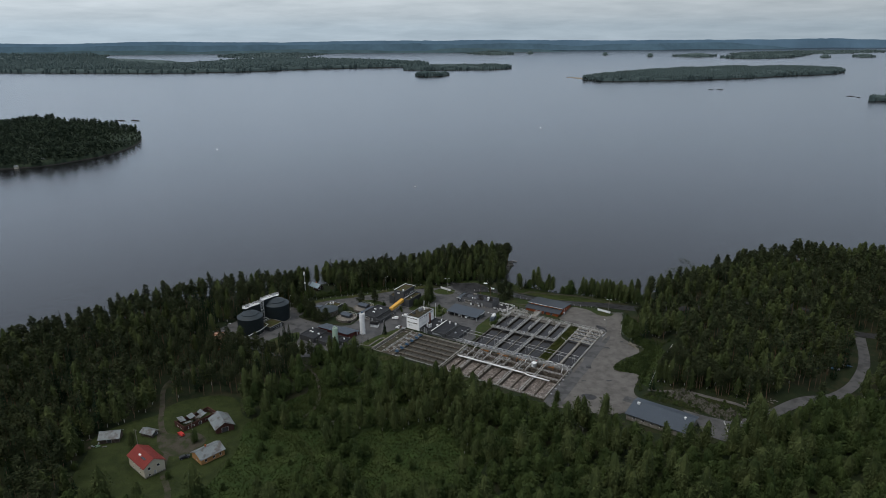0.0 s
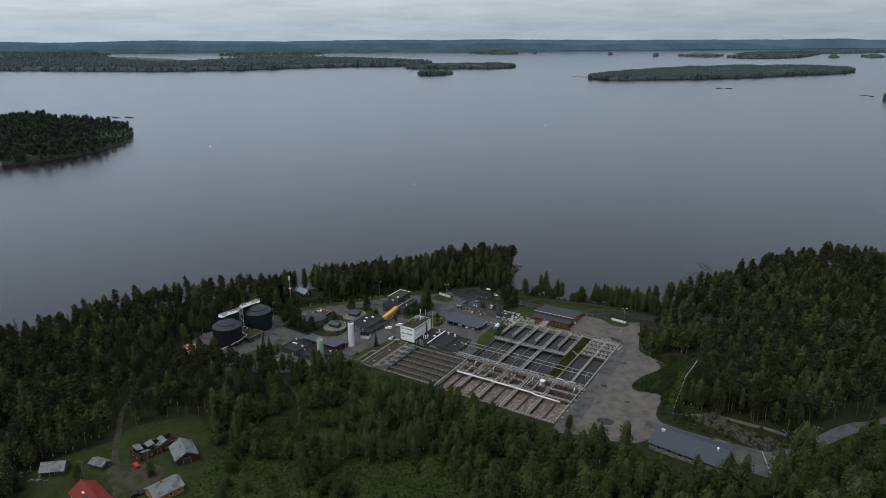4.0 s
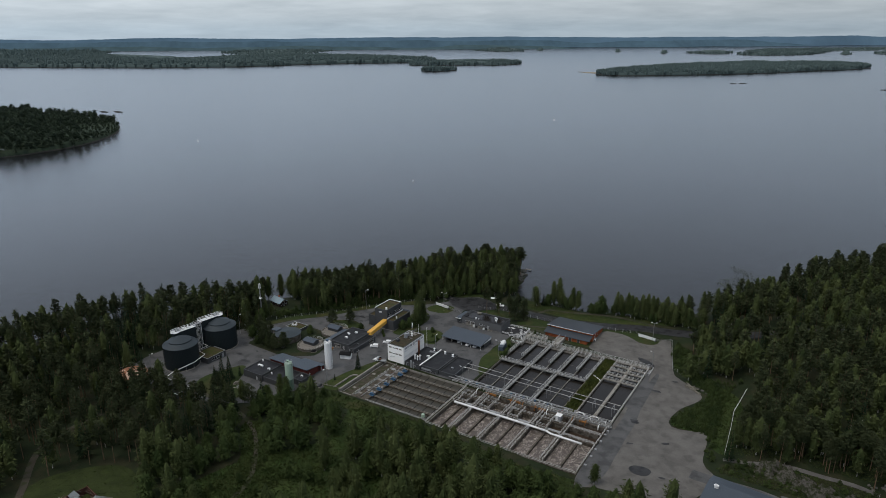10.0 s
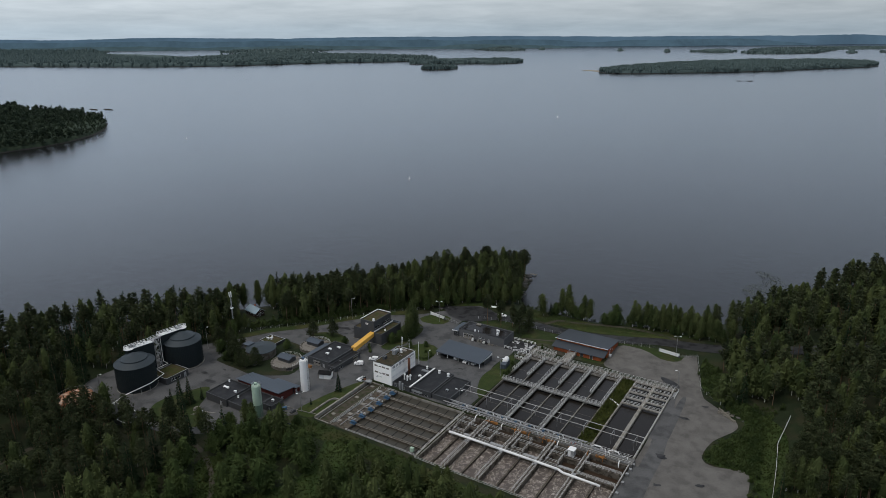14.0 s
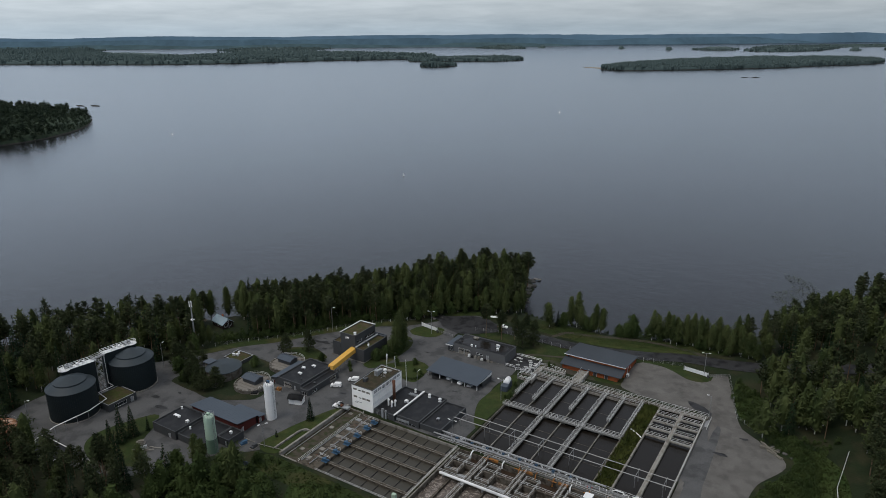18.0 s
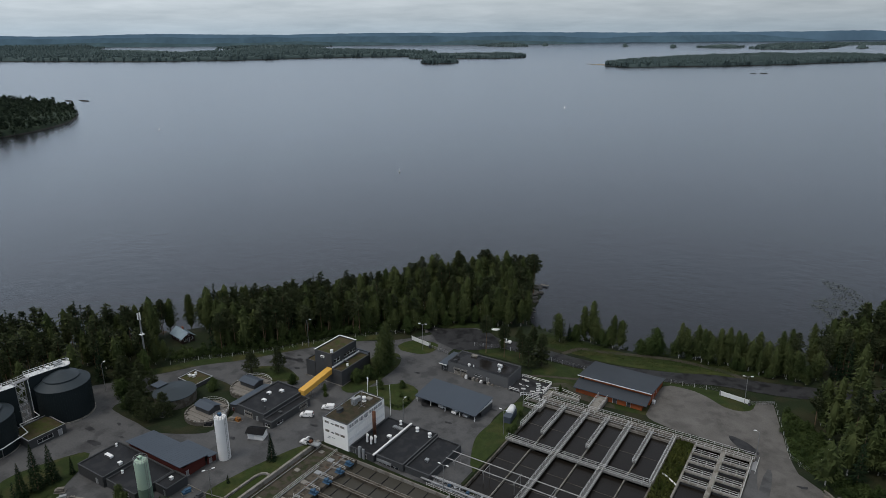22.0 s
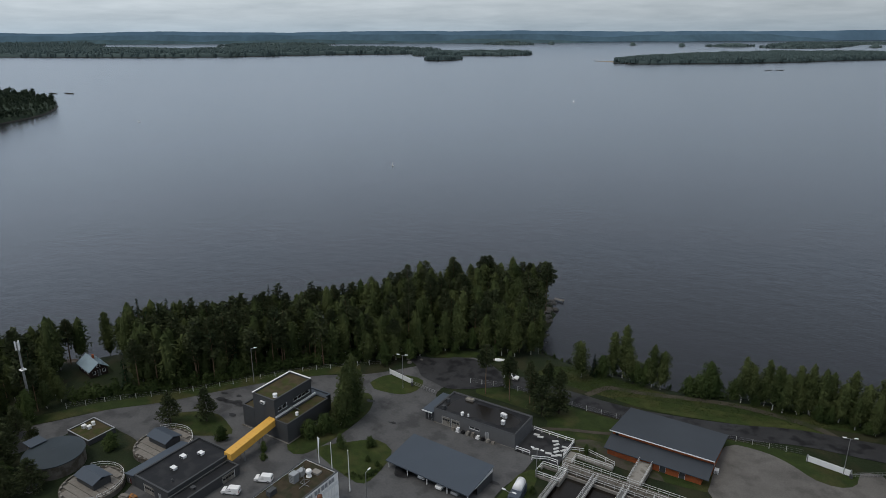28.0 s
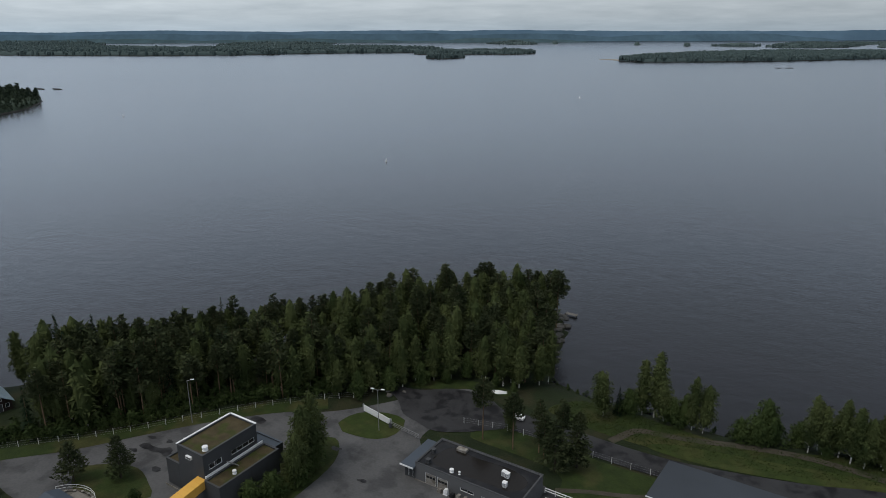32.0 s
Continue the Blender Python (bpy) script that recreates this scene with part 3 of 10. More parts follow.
def make_tree(kind, seed, count, size):
    """(crown blades, trunk quads) of a tree in metres, base at the origin: boughs round a stem, each with a spray of blades."""
    rng = np.random.default_rng(seed)
    if kind == "spruce":
        h = rng.uniform(15, 20)
        z = h * (0.06 + 0.94 * rng.beta(1.0, 1.45, count))
        rel = 1 - (z / h - 0.06) / 0.94
        whorl = 0.8 + 0.2 * np.cos(z * 4.4 + seed)
        q = rng.uniform(0, 2 * math.pi, count)
        r = (0.12 + 3.0 * rel ** 0.9) * whorl * rng.uniform(0.35, 1.0, count) ** 0.5
        r *= 0.9 + 0.14 * np.sin(q * 4 + seed + z)
        c = np.stack([r * np.cos(q), r * np.sin(q), z - 0.22 * r], 1)
        out = np.stack([np.cos(q), np.sin(q), -0.35 + 0 * q], 1)
        crown = clumps(rng, c, size * (0.6 + 0.6 * rel)[:, None], out, out + (0, 0, 0.9), 0.35)
        trunk = trunk_quads([(0, 0, -0.5), (0, 0, h * 0.6), (0, 0, h)], [0.22, 0.12, 0.02])
        return crown, trunk
    pine, young = kind in ("pine", "broad_pine", "tall_pine"), kind == "young"
    low_pine = kind == "broad_pine"
    h = rng.uniform(7, 10.5) if young or low_pine else rng.uniform(15.5, 20) if pine else rng.uniform(14, 18.5)
    lo = 0.10 if low_pine else rng.uniform(0.52, 0.62) if kind == "tall_pine" else rng.uniform(0.36, 0.52) if pine else 0.04 if young else rng.uniform(0.07, 0.17)
    wide = rng.uniform(2.1, 2.7) if pine else rng.uniform(2.2, 3.0) if young else rng.uniform(2.3, 3.0)
    nb = 34 if young else 52 if pine else 60
    lean = rng.normal(0, 0.018, 2)

    def reach(f):
        if low_pine:
            return (1.0 - f) ** 0.75 * (0.7 + 0.3 * np.minimum(1.0, f / 0.2)) + 0.05
        if pine:
            return np.maximum(0.0, 1.0 - f ** 1.8) ** 0.62 * (0.60 + 0.40 * np.minimum(1.0, f / 0.30)) + 0.04
        return 1.6 * (f + 0.08) ** 0.38 * (1.0 - f) ** (0.66 if young else 0.58) + 0.03

    f = 0.97 * ((np.arange(nb) + rng.uniform(0, 1, nb)) / nb) ** 0.85
    q = np.arange(nb) * 2.4 + rng.uniform(-0.7, 0.7, nb)
    rr = wide * reach(f) * rng.uniform(0.72, 1.15, nb)
    zz = h * (lo + (0.95 - lo) * f)
    hub = np.stack([lean[0] * zz, lean[1] * zz, zz], 1)
    side = np.stack([np.cos(q), np.sin(q), 0 * q], 1)
    rs = np.clip(rr * (0.38 if pine else 0.42), 0.42, 1.1) * rng.uniform(0.8, 1.25, nb)
    rise = 0.22 if pine else 0.30
    tip = hub + (side + (0, 0, rise)) * (rr * 0.72)[:, None]
    weight = rs ** 1.7
    pick = rng.choice(nb, count, p=weight / weight.sum())
    d = rng.normal(0, 1, (count, 3))
    d /= np.linalg.norm(d, axis=1)[:, None]
    rad = rs[pick][:, None] * rng.uniform(0.2, 1.0, (count, 1)) ** 0.35
    # part of the blades sit inward along the bough
    back = np.where(rng.uniform(0, 1, count) < 0.25, rng.uniform(0.1, 0.7, count), 0.0)[:, None]
    c = tip[pick] * (1 - back) + hub[pick] * back + d * rad * (np.array((1.15, 1.15, 0.55)) if pine else np.array((1.0, 1.0, 0.95)))
    if pine:
        way = d * 0.7 + side[pick] * 0.6 + (0, 0, 0.45)
    else:
        c[:, 2] -= 0.25 * np.hypot(d[:, 0], d[:, 1]) * rad[:, 0]
        way = d * 0.6 + side[pick] * 0.35 - (0, 0, 0.55)
    crown = clumps(rng, c, size, way, d * 0.55 + side[pick] * 0.6 + (0, 0, 0.35), 0.4)
    if not pine and count > 150:
        # the dense inner foliage, a lumpy closed body
        fr = np.array((0.0, 0.1, 0.3, 0.5, 0.7, 0.87, 1.0))[:, None]
        qa = np.arange(9)[None, :] * 2 * math.pi / 9
        ra = wide * reach(fr) * 0.54 * (1 + 0.16 * np.sin(3 * qa + seed + 6 * fr)) * rng.uniform(0.86, 1.12, (7, 9)) * np.where(fr == 0, 0.45, 1.0)
        za = h * (lo + (0.97 - lo) * fr) + 0.12 * ra + rng.normal(0, 0.12, (7, 9))
        sh = np.stack([lean[0] * za + ra * np.cos(qa), lean[1] * za + ra * np.sin(qa), za], -1)
        nx = np.roll(sh, -1, axis=1)
        body = np.concatenate([np.stack([sh[:-1], nx[:-1], nx[1:]], 2).reshape(-1, 3, 3), np.stack([sh[:-1], nx[1:], sh[1:]], 2).reshape(-1, 3, 3)])
        crown = np.concatenate([crown, body])
    trunk = trunk_quads([(0, 0, -0.5), (lean[0] * h * .5, lean[1] * h * .5, h * 0.5), (lean[0] * h * .95, lean[1] * h * .95, h * 0.95)], [0.17, 0.11, 0.02])
    extra = [trunk_quads([hub[k] - (0, 0, 0.25 * rr[k]), tip[k]], [0.055, 0.015], 3) for k in range(0, nb, 9 if pine else 12)]
    return crown, np.concatenate([trunk] + extra)


def leafy(name, crowns, trunks, materials, parent=None):
    """One mesh of leaf triangles (n*3, 3) and trunk quads (m*4, 3)."""
    me = bpy.data.meshes.new(name)
    co = np.concatenate([crowns, trunks]).astype(np.float32)
    a, b = len(crowns) // 3, len(trunks) // 4
    me.vertices.add(len(co))
    me.vertices.foreach_set("co", np.ascontiguousarray(co).ravel())
    me.loops.add(len(co))
    me.loops.foreach_set("vertex_index", np.arange(len(co), dtype=np.int32))
    me.polygons.add(a + b)
    me.polygons.foreach_set("loop_start", np.concatenate([np.arange(a) * 3, a * 3 + np.arange(b) * 4]).astype(np.int32))
    for m in materials:
        me.materials.append(m)
    me.polygons.foreach_set("material_index", np.concatenate([np.zeros(a), np.full(b, len(materials) - 1)]).astype(np.int32))
    me.update(calc_edges=True)
    return piece(name, me, (), parent)


SPECIES = {"tall_pine": (PINE, BARK), "broad_pine": (PINE, TWIG), "young": (BUSH, TWIG), "pine": (PINE, BARK), "spruce": (SPRUCE, BARK), "birch": (BIRCH, BIRCHBARK)}


def merge(templates, spots, fat=1.0):
    """Joins copies of tree templates at spots (x, y, z, turn, size, variant)."""
    crowns, trunks = [], []
    for k, (crown, trunk) in enumerate(templates):
        s = spots[spots[:, 5] == k]
        for q, box_ in ((crown, crowns), (trunk, trunks)):
            p = q.reshape(-1, 3)
            cs_, sn = np.cos(s[:, 3])[:, None], np.sin(s[:, 3])[:, None]
            wx = s[:, 4][:, None] * fat
            x = (p[:, 0] * cs_ - p[:, 1] * sn) * wx + s[:, 0][:, None]
            y = (p[:, 0] * sn + p[:, 1] * cs_) * wx + s[:, 1][:, None]
            z = p[:, 2] * s[:, 4][:, None] + s[:, 2][:, None]
            box_.append(np.stack([x, y, z], -1).reshape(-1, 3))
    return np.concatenate(crowns), np.concatenate(trunks)


def scatter(seed, x0, x1, y0, y1, spacing):
    """Jittered spots over a field."""
    rng = np.random.default_rng(seed)
    gx, gy = np.meshgrid(np.arange(x0, x1, spacing), np.arange(y0, y1, spacing))
    gx = gx + rng.uniform(-0.46, 0.46, gx.shape) * spacing
    gy = gy + rng.uniform(-0.46, 0.46, gy.shape) * spacing
    return gx.ravel(), gy.ravel(), rng


OPEN = [CLEARING, YARD, PLANT, RED_LAWN, FARM, SHORE_LAWN, FRONT_BANK, EAST_GREEN, CUT, ribbon(ROAD_SHORE, 11), ribbon(ROAD_EAST, 13), ribbon(FARM_ROAD, 5),
        [(-48, -66), (-48, -30), (66, -24), (66, -66)], [(-3, -30), (-3, 28), (66, 30), (66, -30)], [(98, -66), (98, -42), (136, -42), (150, -44), (149, -60), (136, -59), (114, -68)],
        [(-72, -66), (-72, -92), (-58, -86), (-46, -80), (-46, -66)], ribbon(RIDE, 10.5),
        [(-117, -107), (-95, -105), (-64, -94), (-60, -84), (-124, -92)], [(-131, -114), (-117, -114), (-117, -101), (-131, -101)]]
OPEN += [ribbon(spline([(-126, -34), (-118, -15), (-107, -4), (-99.6, 7.4), (-92, 18), (-82, 30.5), (-72, 40)], closed=False), 8.0), APRON, [(78, 22), (88, 27), (104, 31), (107, -26), (104, -34), (94, -39), (78, -18), (76, -2)], [(-148, 4), (-149, -8), (-133, -24), (-116, -14), (-124, 3)], [(99, -30), (99, 30), (107, 30), (109, -26)]]


SCRUB = [(-52, -150), (-40, -120), (-16, -106), (16, -108), (52, -116), (66, -150), (58, -185), (16, -196), (0, -170), (-30, -158)]


def forest(name, label, kinds, seed, area, spacing, low, high, thin=None, fine=None):
    """A wood of many trees joined into bodies, one for each species; where fine() holds, the crowns have more and smaller leaves."""
    x, y, rng = scatter(seed, *area, spacing)
    ok = shore_distance(x, y) > 2.0
    for poly in OPEN:
        ok &= ~inside(poly, x, y)
    if thin is not None:
        ok &= thin(x, y, rng)
    x, y = x[ok], y[ok]
    names = list(kinds)
    weight = np.array([kinds[k] for k in names], float)
    # stands: the mix of species drifts from place to place
    drift = np.array([[noise.noise(Vector((px * 0.018, py * 0.018, 7.0 * i))) for px, py in zip(x, y)] for i in range(len(names))]).T
    w = weight * np.exp(drift * 2.6)
    w = np.cumsum(w / w.sum(1, keepdims=True), axis=1)
    pick = (rng.uniform(0, 1, len(x))[:, None] > w).sum(1)
    z = ground(x, y)
    close = fine(x, y) if fine is not None else np.zeros(len(x), dtype=bool)
    made = 0
    for i, kind in enumerate(names):
        for near in (False, True):
            m = (pick == i) & (close == near)
            if not m.any():
                continue
            count, size = (700, 0.36) if near else (250, 0.60)
            if kind in ("young", "birch"):
                count, size = (560 if kind == "young" else 680, 0.32) if near else (230, 0.56)
            spots = np.stack([x[m], y[m], z[m], rng.uniform(0, 6.28, m.sum()), rng.uniform(low, high, m.sum()) * np.where(inside(SCRUB, x[m], y[m]), 0.74, 1.0), rng.integers(0, 5, m.sum())], 1)
            templates = [make_tree(kind, 100 + 10 * i + k + seed, count, size) for k in range(5)]
            crowns, trunks = merge(templates, spots, 1.0 if kind == "spruce" else 1.12 if kind == "pine" else 1.22)
            ob = leafy(name, crowns, trunks, SPECIES[kind])
            tagged(ob, label.replace("KIND", kind), "forest", kind="stuff")
            made += m.sum()
    return made


def patchy(x, y):
    """Thickets and glades in turn."""
    return np.sin(x * 0.17 + 1.4 * np.sin(y * 0.12)) + np.sin(y * 0.2 + 1.2 * np.sin(x * 0.14)) > -0.25


FRONT_WOOD = [(-60, -78), (0, -77), (40, -78), (60, -79), (76, -78), (98, -76), (116, -80), (140, -71), (153, -66), (153, -48), (162, -36), (178, -16), (196, 12), (260, 12), (260, -330), (-60, -330)]


def seen(x, y):
    """North of the line under the drone's first stand."""
    return y > -268 + 0.57 * (x + 90)


n1 = forest("mixed_forest", "dense leafy KIND wood below the treatment plant", {"young": 2.6, "birch": 1.2}, 1, (-60, 240, -270, 10), 5.3, 0.66, 1.36,
            lambda x, y, r: seen(x, y) & inside(FRONT_WOOD, x, y) & ~(inside(MEADOW_AREA, x, y) & (r.uniform(0, 1, x.shape) < 0.95)) & (patchy(x, y) | ~inside(SCRUB, x, y)), lambda x, y: x < 1e9)
n2 = forest("west_forest", "tall KIND wood on the western shore", {"pine": 1.7, "spruce": 0.45, "birch": 0.45}, 2, (-290, -60, -300, 34), 5.3, 0.72, 1.05,
            lambda x, y, r: seen(x, y), lambda x, y: (x > -150) & (y > -150) & (y < -60))
n3 = forest("hill_forest", "pine-clad hill with KIND trees above the yard", {"pine": 1.9, "birch": 1.5, "spruce": 0.1}, 3, (76, 266, -66, 270), 5.4, 0.72, 1.02,
            lambda x, y, r: ~inside(FRONT_WOOD, x, y) & (y > -40), lambda x, y: (x < 126) & (y < 20))
print("trees", n1, n2, n3)

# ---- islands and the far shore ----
# the far woods' green is blued and flattened to stand in for haze
HAZEDLEAF = leaf_mat("hazed_far_woods", (0.058, 0.082, 0.081), (0.070, 0.097, 0.092), 1.0)
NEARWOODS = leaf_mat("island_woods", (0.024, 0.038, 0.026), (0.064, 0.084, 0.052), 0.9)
BANK = mat("stony_bank", (0.030, 0.029, 0.026), 0.9, 0.3, 8.0, 1.0, bump=0.2)
SAND = mat("pale_sand", (0.24, 0.21, 0.16), 0.9, 0.2, 8.0, 1.0, bump=0.1)


def far_tree(seed):
    rng = np.random.default_rng(seed)
    h, r = rng.uniform(10.0, 13.8), rng.uniform(3.8, 5.4)
    rings = []
    for f, k in ((-0.1, 0.95), (0.45, 1.0), (0.80, 0.74), (1.0, 0.22)):
        q = np.arange(4) * 2 * math.pi / 4 + rng.uniform(0, 1.2)
        rr = r * k * rng.uniform(0.7, 1.3, 4)
        rings.append(np.stack([rr * np.cos(q), rr * np.sin(q), np.full(4, h * f) + rng.normal(0, 0.5, 4)], 1))
    return np.array([[a[i], a[(i + 1) % 4], b[(i + 1) % 4], b[i]] for a, b in zip(rings, rings[1:]) for i in range(4)])


def island(name, label, outline, rise, spacing, seed, bank=BANK, edge=3.0, tree=None, big=1.0):
    """A low wooded island: a bank that dips under the water, and its wood."""
    line = spline(outline, True, 25.0)
    holder = thing(name, (*np.mean(outline, axis=0), LAKE), label, "island")
    inv = holder.matrix_basis.inverted()
    cx, cy = np.mean(outline, axis=0)
    size = max(1.0, np.linalg.norm(np.array(outline) - (cx, cy), axis=1).mean())
    rngi = np.random.default_rng(seed)
    bm = bmesh.new()
    rings = []
    for f, z in ((1.0 + 2.0 / size, -1.5), (1.0, 0.0), (1.0 - 2.0 / size, 0.8), (1.0 - min(0.3, 20.0 / size), 1.0), (0.6, rise * 0.5), (0.25, rise * 0.7)):
        rings.append([bm.verts.new(inv @ Vector((cx + (px - cx) * f, cy + (py - cy) * f, LAKE + z + (rngi.uniform(0, 0.5) if z > 0 else 0)))) for px, py in line])
    m = len(line)
    for a, b in zip(rings, rings[1:]):
        for i in range(m):
            bm.faces.new((a[i], a[(i + 1) % m], b[(i + 1) % m], b[i]))
    bm.faces.new(rings[-1])
    part("bank", bm, bank, holder, local=True)
    if spacing < 100:
        bm = bmesh.new()
        top = 6.0 if tree else 10.0 * big
        rings = []
        for f, z in ((1.0 - 3.0 / size, 0.4), (1.0 - 6.0 / size, top * 0.8), (1.0 - min(0.4, 25.0 / size), top), (0.5, rise * 0.75 + top), (0.2, rise * 0.95 + top)):
            rings.append([bm.verts.new(inv @ Vector((cx + (px - cx) * f, cy + (py - cy) * f, LAKE + z + rngi.uniform(-1.2, 1.2) * (z > 1)))) for px, py in line])
        for a, b in zip(rings, rings[1:]):
            for i in range(m):
                bm.faces.new((a[i], a[(i + 1) % m], b[(i + 1) % m], b[i]))
        bm.faces.new(rings[-1])
        tagged(part("canopy", bm, NEARWOODS if tree else HAZEDLEAF, holder, local=True, smooth=True), "", "", kind="stuff")
    xs, ys = [p[0] for p in line], [p[1] for p in line]
    x, y, rng = scatter(seed, min(xs), max(xs), min(ys), max(ys), spacing)
    ok = inside(line, x, y)
    x, y = x[ok], y[ok]
    d = np.sqrt(((np.stack([x, y], 1)[:, None, :] - np.array(line)[None, ::3, :]) ** 2).sum(-1)).min(1)
    x, y, d = x[d > 1.0], y[d > 1.0], d[d > 1.0]
    z = LAKE + 0.6 + rise * np.clip(d / 90.0, 0, 1)
    swell = np.array([1.0 + 0.34 * noise.noise(Vector((px * 0.011, py * 0.011, 2.0))) + 0.2 * noise.noise(Vector((px * 0.04, py * 0.04, 5.0))) for px, py in zip(x, y)])
    if tree:
        swell *= np.clip(0.5 + np.hypot(x + 880, y - 393) / 320.0, 0.5, 1.0)
    spots = np.stack([x - cx, y - cy, z - LAKE, rng.uniform(0, 6.28, len(x)), rng.uniform(0.68, 1.12, len(x)) * swell * big, rng.integers(0, 4, len(x))], 1)
    q = tree or [far_tree(seed + k) for k in range(4)]
    co, _ = merge([(t, t[:1]) for t in q], spots, 1.25 if tree else 1.0)
    ob = leafy("wood", co, np.zeros((0, 3)), [NEARWOODS], holder) if tree else quads("wood", co, None, [HAZEDLEAF], holder)
    tagged(ob, "", "", kind="stuff")
    return holder


near_tree = [make_tree(k, s, 80, 1.35)[0] for k, s in (("pine", 5), ("birch", 6), ("birch", 7), ("spruce", 8))]
island("wooded_island", "dark wooded island with a stony shore across the bay", [(-850, 100), (-800, 138), (-778, 190), (-788, 277), (-834, 352), (-876, 390), (-960, 440), (-1100, 440), (-1240, 400), (-1260, 250), (-1100, 90), (-960, 50)], 5.5, 7.8, 11, tree=near_tree)
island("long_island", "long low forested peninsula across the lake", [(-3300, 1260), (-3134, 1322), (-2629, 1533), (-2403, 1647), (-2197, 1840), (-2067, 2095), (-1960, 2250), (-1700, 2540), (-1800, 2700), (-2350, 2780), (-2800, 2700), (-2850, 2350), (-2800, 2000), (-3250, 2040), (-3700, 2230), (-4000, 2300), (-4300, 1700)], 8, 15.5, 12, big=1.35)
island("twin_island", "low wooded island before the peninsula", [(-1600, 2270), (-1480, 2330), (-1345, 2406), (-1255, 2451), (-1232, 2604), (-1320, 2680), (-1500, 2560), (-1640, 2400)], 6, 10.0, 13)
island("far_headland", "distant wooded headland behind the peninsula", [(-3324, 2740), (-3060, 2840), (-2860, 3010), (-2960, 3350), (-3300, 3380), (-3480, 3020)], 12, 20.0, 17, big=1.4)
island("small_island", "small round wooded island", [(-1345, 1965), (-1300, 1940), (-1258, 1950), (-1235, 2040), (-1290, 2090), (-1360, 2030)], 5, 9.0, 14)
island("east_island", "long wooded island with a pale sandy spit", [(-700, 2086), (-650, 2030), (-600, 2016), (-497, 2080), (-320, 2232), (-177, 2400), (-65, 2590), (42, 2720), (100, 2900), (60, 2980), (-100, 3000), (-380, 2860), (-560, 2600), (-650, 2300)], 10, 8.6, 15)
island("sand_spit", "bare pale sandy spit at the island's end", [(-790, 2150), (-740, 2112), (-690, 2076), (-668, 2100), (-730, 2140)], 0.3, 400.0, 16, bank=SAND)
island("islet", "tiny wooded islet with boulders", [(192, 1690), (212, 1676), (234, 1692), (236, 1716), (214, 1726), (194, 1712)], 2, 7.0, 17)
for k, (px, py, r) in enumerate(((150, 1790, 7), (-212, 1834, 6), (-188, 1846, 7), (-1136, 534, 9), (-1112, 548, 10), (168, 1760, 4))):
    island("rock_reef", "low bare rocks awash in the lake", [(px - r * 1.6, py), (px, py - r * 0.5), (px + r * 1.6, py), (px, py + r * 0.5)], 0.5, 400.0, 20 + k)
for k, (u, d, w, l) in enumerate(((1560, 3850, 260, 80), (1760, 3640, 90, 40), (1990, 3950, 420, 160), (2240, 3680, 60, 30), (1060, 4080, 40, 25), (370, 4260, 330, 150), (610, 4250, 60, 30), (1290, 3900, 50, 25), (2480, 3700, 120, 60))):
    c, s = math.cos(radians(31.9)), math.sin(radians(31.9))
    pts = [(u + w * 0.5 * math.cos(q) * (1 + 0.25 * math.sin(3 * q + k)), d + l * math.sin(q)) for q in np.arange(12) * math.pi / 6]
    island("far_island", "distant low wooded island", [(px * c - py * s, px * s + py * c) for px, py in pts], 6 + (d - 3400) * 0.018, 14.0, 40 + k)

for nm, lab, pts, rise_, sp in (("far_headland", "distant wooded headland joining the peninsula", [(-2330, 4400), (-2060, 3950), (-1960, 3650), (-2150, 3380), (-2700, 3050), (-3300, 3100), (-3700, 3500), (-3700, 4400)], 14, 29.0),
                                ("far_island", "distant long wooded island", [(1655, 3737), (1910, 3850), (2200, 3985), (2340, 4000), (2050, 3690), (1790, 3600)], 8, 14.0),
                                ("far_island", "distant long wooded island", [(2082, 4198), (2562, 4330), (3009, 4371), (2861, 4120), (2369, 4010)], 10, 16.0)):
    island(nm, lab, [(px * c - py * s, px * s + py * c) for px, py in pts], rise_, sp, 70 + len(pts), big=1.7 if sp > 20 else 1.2)

